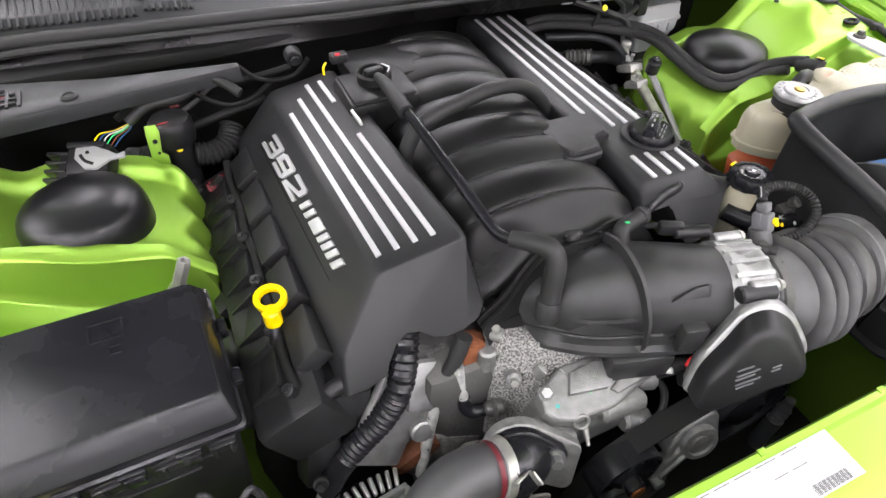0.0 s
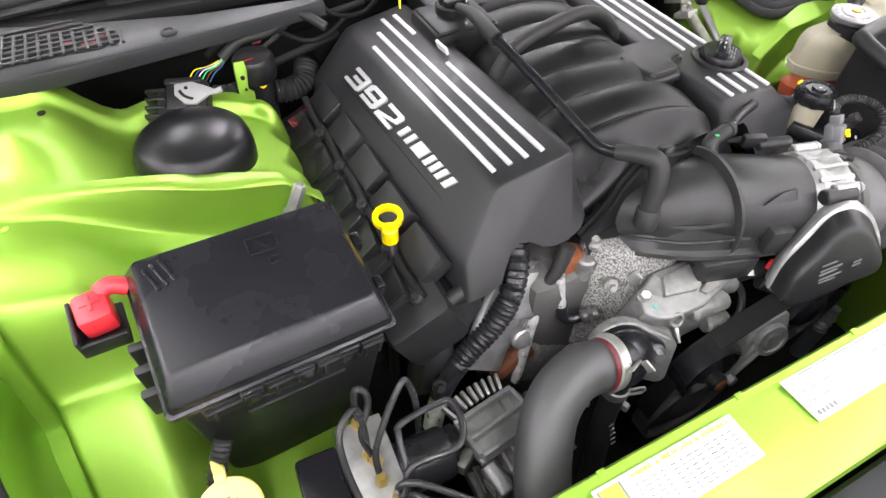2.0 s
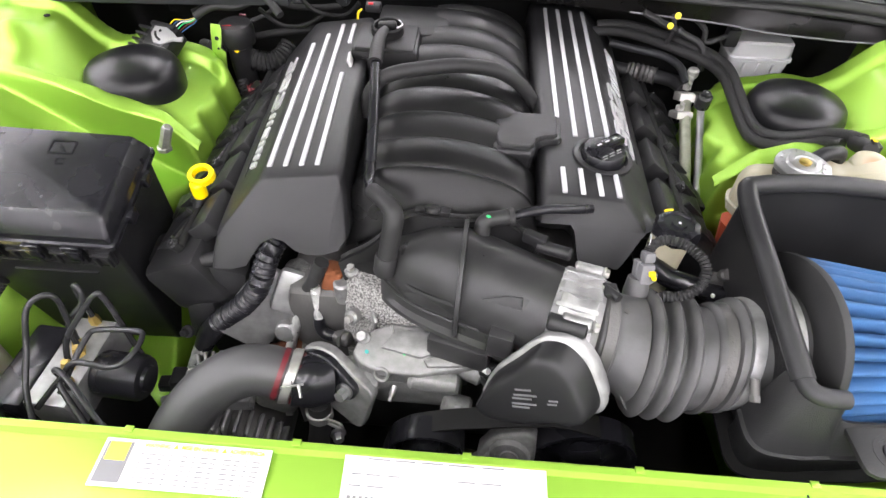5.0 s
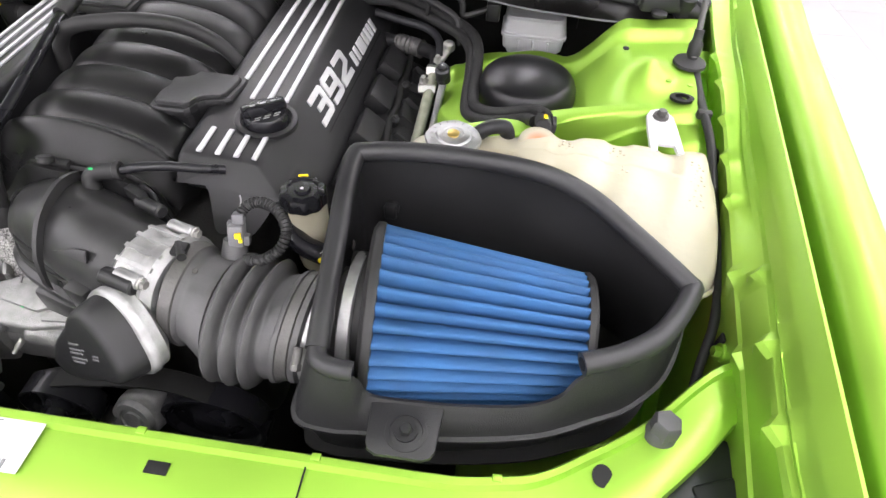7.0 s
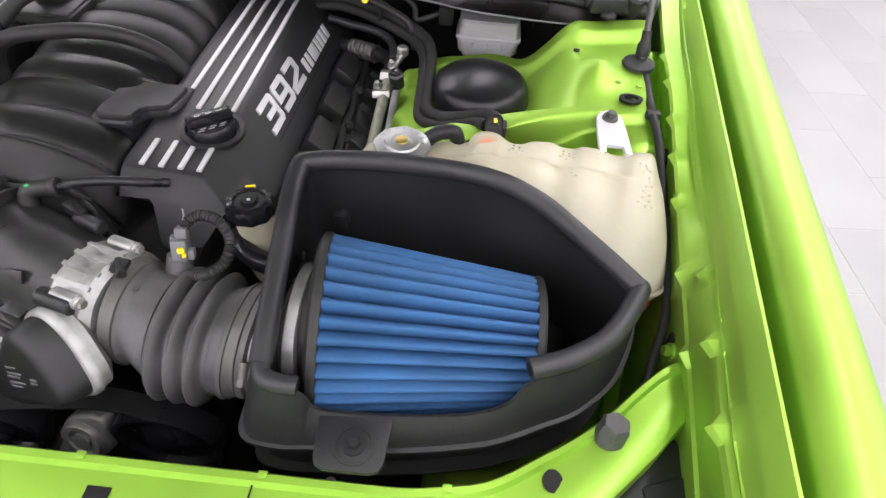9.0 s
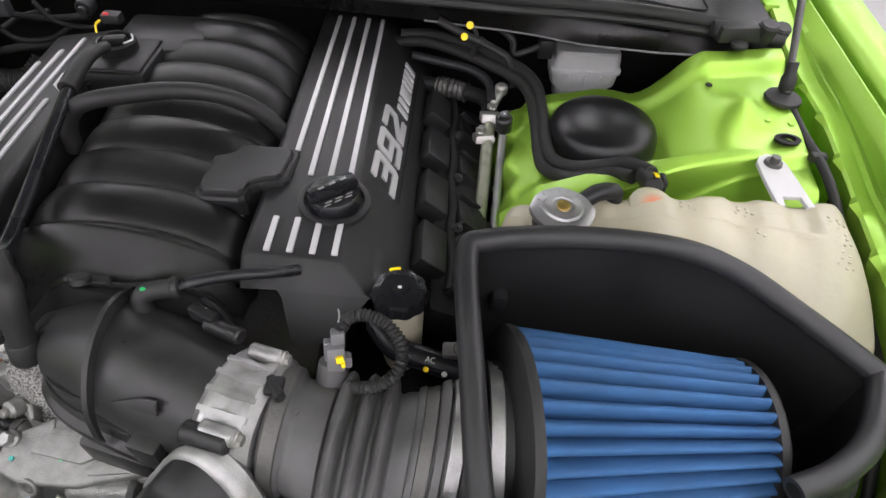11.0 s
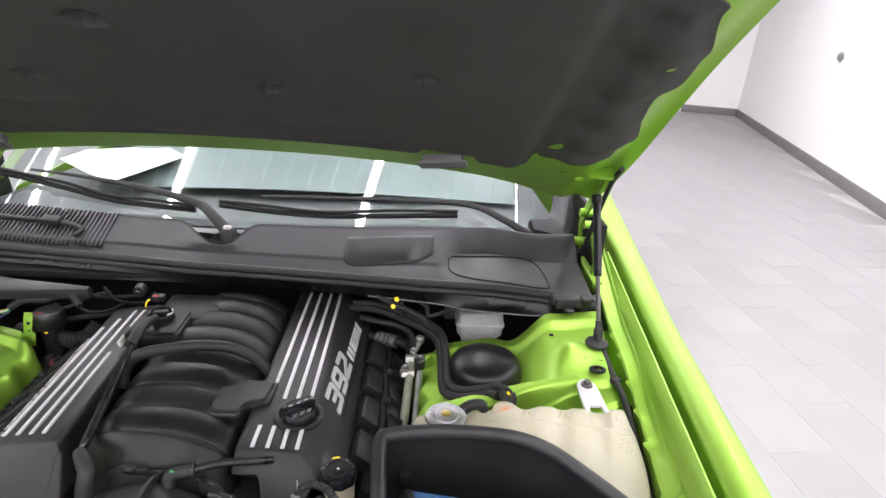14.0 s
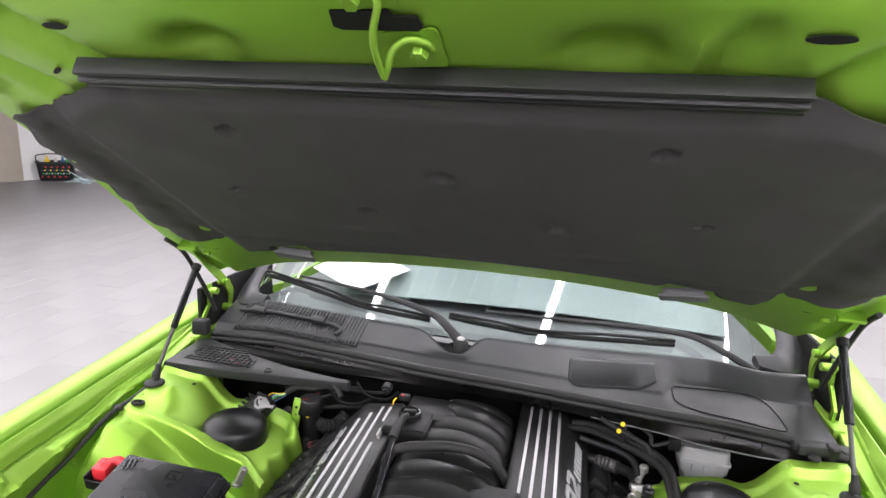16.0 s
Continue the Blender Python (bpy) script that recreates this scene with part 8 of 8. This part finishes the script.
bay = thing("wiring_loom", (-0.2, 0.73, 0.70), "tangle of dark looms along the firewall", "wiring")
for pts, r in (([(-0.48, 0.69, 0.955), (-0.42, 0.715, 0.975), (-0.36, 0.72, 0.970), (-0.30, 0.735, 0.955), (-0.22, 0.73, 0.965)], 0.008),
               ([(-0.37, 0.72, 0.955), (-0.33, 0.705, 0.935), (-0.29, 0.72, 0.93), (-0.25, 0.73, 0.95)], 0.006),
               ([(-0.30, 0.735, 0.98), (-0.27, 0.725, 0.955), (-0.22, 0.735, 0.945), (-0.19, 0.735, 0.97)], 0.006),
               ([(-0.44, 0.70, 0.91), (-0.40, 0.72, 0.90), (-0.34, 0.715, 0.915), (-0.27, 0.73, 0.92)], 0.010)):
    part("loom", tube(pts, 0.62 * r, 10), "dark", bay)
part("round_plug", join(rod((-0.215, 0.735, 0.985), (-0.215, 0.715, 0.982), 0.013, 16, 0.002), rod((-0.215, 0.714, 0.982), (-0.215, 0.708, 0.981), 0.007, 12)), "cowl", bay)
part("firewall_pad", box((0.0, 0.925, 0.90), (1.3, 0.012, 0.12), 0.004), "dark", bay)

# ---------------------------------------------------------------- rear corner, driver side
ac = thing("ac_lines", (0.40, 0.55, 0.55), "bare aluminium air-conditioning lines with a black service cap", "pipes")
part("thick_line", tube([(0.395, 0.625, 0.880), (0.392, 0.600, 0.868), (0.386, 0.52, 0.835), (0.378, 0.44, 0.80), (0.37, 0.38, 0.76), (0.36, 0.33, 0.70)], 0.0092, 14), "acpipe", ac, "dull aluminium pipe")
part("pipe_ring", lathe([(0.0105, 0), (0.0115, 0.004), (0.0105, 0.008), (0.0115, 0.012), (0.0105, 0.016), (0.0115, 0.02), (0.0105, 0.024)], 16, along((0.379, 0.445, 0.802), (0.372, 0.39, 0.767))), "rotor", ac)
part("thin_line", tube([(0.414, 0.606, 0.885), (0.412, 0.58, 0.872), (0.406, 0.50, 0.825), (0.401, 0.44, 0.785), (0.40, 0.38, 0.74), (0.40, 0.34, 0.68)], 0.0062, 12), "chrome", ac, "bright aluminium pipe")
part("flange_block", prism([(-0.014, -0.020), (0.010, -0.024), (0.016, 0.0), (0.012, 0.026), (-0.008, 0.030), (-0.016, 0.010)], 0, 0.014, 0.003, Matrix.Translation((0.396, 0.640, 0.875)) @ pose(0, 0, 0, -25, 0, 0)), "steel", ac)
part("flange_block", prism([(-0.014, -0.018), (0.014, -0.018), (0.014, 0.014), (-0.014, 0.014)], 0, 0.012, 0.004, Matrix.Translation((0.386, 0.606, 0.862)) @ pose(0, 0, 0, -25, 0, 10)), "steel", ac)
for c in ((0.398, 0.650, 0.890), (0.381, 0.606, 0.876)):
    part("flange_nut", join(hexbolt(c, 0.0075, 0.009, pose(*c, -25, 0, 0)), rod(c, Vector(c) + Vector((0, -0.005, 0.016)), 0.004, 10)), "steel", ac)
part("service_cap", join(rod((0.414, 0.605, 0.885), (0.412, 0.600, 0.912), 0.0125, 18, 0.003), rod((0.412, 0.600, 0.911), (0.412, 0.599, 0.918), 0.008, 14, 0.002)), "gloss", ac, "black service cap")
part("cap_dot", lathe([(0.0018, 0), (0, 0.0008)], 10, pose(0.412, 0.599, 0.918)), "paper", ac)
part("rear_line", tube([(0.395, 0.655, 0.884), (0.390, 0.690, 0.880), (0.372, 0.712, 0.875), (0.335, 0.73, 0.872), (0.28, 0.75, 0.87)], 0.012, 12), "plastic", ac)
part("ribbed_joint", tube([(0.360, 0.718, 0.874), (0.338, 0.728, 0.873), (0.312, 0.738, 0.872)], 0.015, 16, 6, rib=0.004, pitch=0.009), "rotor", ac)
part("upper_line", tube([(0.398, 0.665, 0.893), (0.392, 0.70, 0.905), (0.365, 0.728, 0.910), (0.31, 0.745, 0.912), (0.27, 0.755, 0.915)], 0.007, 10), "cowl", ac)
part("angled_joint", join(rod((0.398, 0.66, 0.885), (0.412, 0.685, 0.900), 0.007, 12, 0.001), rod((0.412, 0.685, 0.895), (0.412, 0.685, 0.912), 0.010, 14, 0.003)), "steel", ac)
part("bracket", box((0.432, 0.655, 0.872), (0.03, 0.03, 0.012), 0.004), "rotor", ac)

hh = thing("heater_hoses", (0.45, 0.60, 0.70), "pair of black braided heater hoses ending at the tank", "hose")
route = [(0.245, 0.790, 0.925), (0.295, 0.785, 0.930), (0.350, 0.760, 0.930), (0.405, 0.722, 0.928), (0.440, 0.692, 0.926), (0.458, 0.655, 0.922), (0.463, 0.60, 0.912), (0.464, 0.540, 0.905), (0.470, 0.505, 0.905), (0.495, 0.488, 0.908), (0.530, 0.484, 0.916), (0.555, 0.476, 0.928), (0.567, 0.452, 0.942), (0.570, 0.425, 0.955)]
part("hose", tube([Vector(p) + Vector((0.004, 0.006, 0.003)) for p in route], 0.0092, 12), "braid", hh, "braided black hose")
part("hose", tube([Vector(p) + Vector((-0.006, -0.006, -0.004)) for p in route[:-1]], 0.0085, 12), "braid", hh, "braided black hose")
part("hose_end", rod((0.571, 0.440, 0.948), (0.570, 0.402, 0.962), 0.0115, 14, 0.002), "rubber", hh)
part("end_clip", join(box((0.584, 0.415, 0.958), (0.006, 0.020, 0.016), 0.002), box((0.571, 0.408, 0.972), (0.006, 0.010, 0.004), 0.001)), "rubber", hh)
part("yellow_mark", box((0.571, 0.410, 0.9735), (0.005, 0.012, 0.002), 0.001, (-15, 0, 0)), "yellow", hh)

rb = thing("rear_looms", (0.42, 0.74, 0.75), "dark looms and connectors below the cowl", "wiring")
for pts, r in (([(0.31, 0.735, 0.985), (0.35, 0.725, 0.970), (0.39, 0.72, 0.955), (0.42, 0.71, 0.94), (0.43, 0.70, 0.90)], 0.006), ([(0.40, 0.735, 0.98), (0.425, 0.735, 0.96), (0.43, 0.73, 0.94), (0.455, 0.735, 0.945), (0.475, 0.745, 0.95)], 0.005), ([(0.36, 0.735, 0.985), (0.37, 0.73, 0.96), (0.365, 0.735, 0.93)], 0.004)):
    part("loom", tube(pts, r, 8), "rubber", rb)
part("plug", join(box((0.480, 0.745, 0.945), (0.024, 0.02, 0.032), 0.004), rod((0.478, 0.74, 0.965), (0.478, 0.74, 0.985), 0.009, 12)), "plastic", rb)
part("band", rod((0.372, 0.722, 0.963), (0.379, 0.721, 0.959), 0.0075, 12), "cowl", rb)
part("nut", hexbolt((0.437, 0.70, 0.918), 0.009, 0.012), "rotor", rb)
for c in ((0.356, 0.694, 1.000), (0.349, 0.694, 0.982)):
    part("paint_dot", lathe([(0.0055, 0), (0.005, 0.0012), (0, 0.0015)], 14, along(c, Vector(c) + Vector((0, -1, 0.45)))), "yellow", rb)
for c in ((0.178, 0.86, 0.955), (0.214, 0.86, 0.950)):
    part("bolt_tail", rod(c, Vector(c) + Vector((0.002, -0.004, -0.035)), 0.0045, 10), "rotor", rb)

sl = part("suction_hose", tube([(0.262, 0.255, 0.878), (0.285, 0.228, 0.872), (0.32, 0.216, 0.868), (0.36, 0.206, 0.862), (0.40, 0.20, 0.855)], 0.0135, 16), "gloss", engine, "glossy black hose with white lettering")
tx = fit_box(words("AC", 0.01, 0.0002), -0.005, 0.005, -0.003, 0.003)
bmesh.ops.transform(tx, matrix=Matrix.Translation((0.322, 0.209, 0.8815)) @ pose(0, 0, 0, 28, 0, -14), verts=tx.verts)
part("hose_letters", tx, "paper", sl)
for x, m_ in ((0.318, "yellow"), (0.337, "paper")):
    part("hose_dot", lathe([(0.003, 0), (0, 0.001)], 12, pose(x, 0.201 - 0.25 * (x - 0.318), 0.8755, 45, 0, 0)), m_, sl)
part("hose_fitting", join(rod((0.352, 0.222, 0.885), (0.352, 0.214, 0.897), 0.008, 12, 0.002), box((0.345, 0.222, 0.878), (0.022, 0.018, 0.012), 0.003)), "rotor", sl)

# release cables along the rails
for s in (-1, 1):
    cb = thing("hood_cable", (0.79 * s, 0.3, 0.70), "thin black cable clipped along the green rail", "cable")
    part("sheath", tube([(0.787 * s, 0.585, 0.976), (0.788 * s, 0.52, 0.966), (0.786 * s, 0.465, 0.966), (0.793 * s, 0.42, 0.950), (0.797 * s, 0.34, 0.915), (0.796 * s, 0.26, 0.895), (0.786 * s, 0.19, 0.875), (0.772 * s, 0.14, 0.84), (0.765 * s, 0.08, 0.78)], 0.0058, 10), "rubber", cb)
    part("clip", box((0.786 * s, 0.468, 0.966), (0.020, 0.012, 0.012), 0.003), "rubber", cb)
    part("clip", box((0.797 * s, 0.165, 0.868), (0.018, 0.010, 0.012), 0.003), "rubber", cb)
for s in (-1, 1):
    part("strut_grommet", lathe([(0.024, 0), (0.023, 0.004), (0.012, 0.006), (0, 0.006)], 24, pose(0.778 * s, 0.578, tower_z(0.778, 0.578, s < 0) + 0.001)), "rubber", car, "flat black rubber disc")
part("rail_slot", box((0.808, 0.425, 0.93), (0.006, 0.022, 0.014), 0.002), "dark", car)
part("rail_slot", box((0.786, 0.16, 0.875), (0.004, 0.012, 0.028), 0.002), "dark", car)

# ---------------------------------------------------------------- stickers on the crossmember
def sticker(name, poly, label):
    return solo(name, prism(poly, 0.8712, 0.8722, 0.0), "paper", label, "label")


s1 = sticker("emission_label", [(-0.080, -0.037), (0.118, -0.036), (0.118, -0.087), (-0.078, -0.087)], "white printed label stuck on the green crossmember")


def mark(parent, x, y, w, h, mat="ink", turn=0):
    part("print_bar", box((x, y, 0.87245), (w, h, 0.0004), 0, (0, 0, turn)), mat, parent)


for x, w in ((-0.046, 0.022), (-0.020, 0.020), (0.006, 0.022), (0.035, 0.026), (0.066, 0.022)):
    mark(s1, x, -0.0415, w, 0.0014)
for y in (-0.050, -0.063, -0.073):
    mark(s1, 0.019, y, 0.190, 0.0004)
for x, y, w in ((-0.066, -0.057, 0.010), (-0.050, -0.057, 0.014), (-0.030, -0.057, 0.012), (0.040, -0.057, 0.018), (0.064, -0.057, 0.020), (-0.066, -0.068, 0.012), (-0.046, -0.068, 0.016)):
    mark(s1, x, y, w, 0.0012)
for k in range(24):
    mark(s1, 0.058 + 0.0019 * k, -0.0805, 0.0007 + 0.0005 * (k % 3), 0.010)
for k in range(5):
    mark(s1, -0.070 + 0.0056 * k, -0.0800, 0.0034, 0.0050)
s2 = sticker("warning_label", [(-0.318, -0.041), (-0.152, -0.041), (-0.151, -0.087), (-0.318, -0.088)], "white warning label with a yellow headline")
head = fit_box(words("WARNING  ▲  MISE EN GARDE  ▲  ADVERTENCIA", 0.01, 0.0002, bold=0.0003), -0.278, -0.158, -0.048, -0.043)
bmesh.ops.translate(head, verts=head.verts, vec=(0, 0, 0.8727))
part("headline", head, "labelyellow", s2)
mark(s2, -0.222, -0.0505, 0.130, 0.0006)
mark(s2, -0.302, -0.064, 0.026, 0.040, "ink")
part("warning_sign", box((-0.302, -0.054, 0.8728), (0.020, 0.018, 0.0004), 0), "labelyellow", s2)
for r in range(7):
    for c in range(3):
        for k in range(4):
            mark(s2, -0.277 + 0.042 * c + 0.0095 * k, -0.0545 - 0.0046 * r, 0.0055 + 0.0025 * ((r * 3 + c + k * 2) % 3 - 1), 0.0011)

# spring hook ahead of the crossmember
lk = thing("latch_spring", (0.0, -0.17, 0.865), "small steel latch spring in the grey shroud", "latch")
part("coil", tube([(-0.03 + 0.0012 * k, -0.150 + 0.006 * math.cos(k * 1.2), 0.874 + 0.006 * math.sin(k * 1.2)) for k in range(50)], 0.0016, 6, 3), "chrome", lk)
part("base", box((0.0, -0.158, 0.866), (0.09, 0.03, 0.008), 0.003), "rotor", lk)

# ---------------------------------------------------------------- far side of the hall
bk = thing("basket", (-10.2, 9.15, 0), "black plastic carry basket of cleaning bottles on the floor", "basket")
BM_ = Matrix.Translation((-10.2, 9.15, 0)) @ pose(0, 0, 0, 0, 0, 38)


def bask(nm, bm, mat, label=""):
    bmesh.ops.transform(bm, matrix=BM_, verts=bm.verts)
    return part(nm, bm, mat, bk, label)


bask("tub", join(loft([rect_ring(0.27, 0.17, 0.0, 0.05), rect_ring(0.28, 0.18, 0.02, 0.05), rect_ring(0.32, 0.20, 0.36, 0.05), rect_ring(0.34, 0.22, 0.37, 0.05), rect_ring(0.34, 0.22, 0.39, 0.05), rect_ring(0.31, 0.19, 0.39, 0.05), rect_ring(0.26, 0.16, 0.03, 0.05)])), "plastic", "black plastic tub")
for i in range(10):
    for j in range(4):
        bask("tub_hole", box((-0.22 + 0.05 * i + 0.02 * (j % 2), -0.19 - 0.016 * j * 0.3, 0.09 + 0.065 * j), (0.028, 0.03, 0.03), 0.004, (0, 45, 0)), ("red", "yellow", "paper", "cowl", "blue", "dotgreen")[(i * 3 + j * 5) % 6])
for x, m_, h in ((-0.15, "yellow", 0.50), (0.0, "paper", 0.46), (0.12, "blue", 0.48), (0.2, "dotgreen", 0.44)):
    bask("bottle", lathe([(0.05, 0.05), (0.05, h - 0.1), (0.02, h - 0.05), (0.02, h)], 18, pose(x, 0.0, 0)), m_)
bask("handle", tube([(-0.33, 0.0, 0.38), (-0.32, -0.02, 0.50), (-0.1, -0.03, 0.54), (0.1, -0.03, 0.53)], 0.012, 8), "plastic")
solo("cleaning_cloth", sheet(24, 18, lambda u, v: Vector((-9.75 + 0.75 * (u - 0.5) + 0.1 * math.sin(v * 9), 9.3 + 0.55 * (v - 0.5) + 0.08 * math.sin(u * 11), 0.003 + 0.05 * abs(math.sin(u * 13 + 2 * math.sin(v * 7)) * math.sin(v * 11 + u * 3)) * math.sin(math.pi * u) * math.sin(math.pi * v))), 0.003), "cloth", "crumpled pale blue cleaning cloth on the floor", "cloth")
sk = ROOM @ Vector((WX1 - 0.012, 7.4, 1.28))
solo("wall_button", lathe([(0.05, 0), (0.05, 0.012), (0.03, 0.03), (0, 0.035)], 20, Matrix.Translation(sk) @ Euler((0, radians(-90), radians(ROOM_TURN))).to_matrix().to_4x4()), "skirting", "small grey round button on the white wall", "switch")

# ---------------------------------------------------------------- floor tiles
TW, TD, TILE_TURN = 0.30, 0.60, 4.0
tile_mesh = finish("tile", box((0, 0, -0.006), (TW - 0.0035, TD - 0.0035, 0.012), 0.0008, seg=1), "tile")
near, far = [], []
inv = ROOM.inverted()
TT = pose(0, 0, 0, 0, 0, TILE_TURN)
for j in range(-20, 28):
    for i in range(-58, 38):
        x, y = i * TW, (j + 0.5 * (i % 2)) * TD
        p = TT @ Vector((x, y, 0))
        q = inv @ p
        if not (WX0 + 0.2 < q.x < WX1 - 0.2 and WY0 + 0.36 < q.y < WY1 - 0.36):
            continue
        d = (-6.4 < p.x < -1.0 and 0.6 < p.y < 6.6 and p.x + p.y < 2.2) or (1.0 < p.x < 3.6 and 0.4 < p.y < 6.0)
        (near if d else far).append((x, y))
near = sorted(near, key=lambda c: (TT @ Vector((c[0], c[1], 0))).xy.length)
near, rest = near[:300], near[300:]
for x, y in near:
    ob = new("tile", tile_mesh)
    ob.parent = floor
    ob.matrix_parent_inverse = ROOM.inverted()
    ob.matrix_basis = TT @ pose(x, y, 0.001)
verts, faces = [], []
for x, y in far + rest:
    k = len(verts)
    a, b = TW / 2 - 0.00175, TD / 2 - 0.00175
    for dx, dy, z in ((-a, -b, -0.008), (a, -b, -0.008), (a, b, -0.008), (-a, b, -0.008), (-a, -b, 0.001), (a, -b, 0.001), (a, b, 0.001), (-a, b, 0.001)):
        verts.append(tuple(TT @ Vector((x + dx, y + dy, z))))
    faces += [(k + 4, k + 5, k + 6, k + 7), (k, k + 1, k + 5, k + 4), (k + 1, k + 2, k + 6, k + 5), (k + 2, k + 3, k + 7, k + 6), (k + 3, k, k + 4, k + 7)]
me = bpy.data.meshes.new("far_tiles")
me.from_pydata(verts, [], faces)
me.materials.append(M["tile"])
ft = new("far_tiles", me)
ft.parent = floor
ft.matrix_parent_inverse = ROOM.inverted()
tagged(ft, "grey porcelain floor tiles further off", kind="stuff")
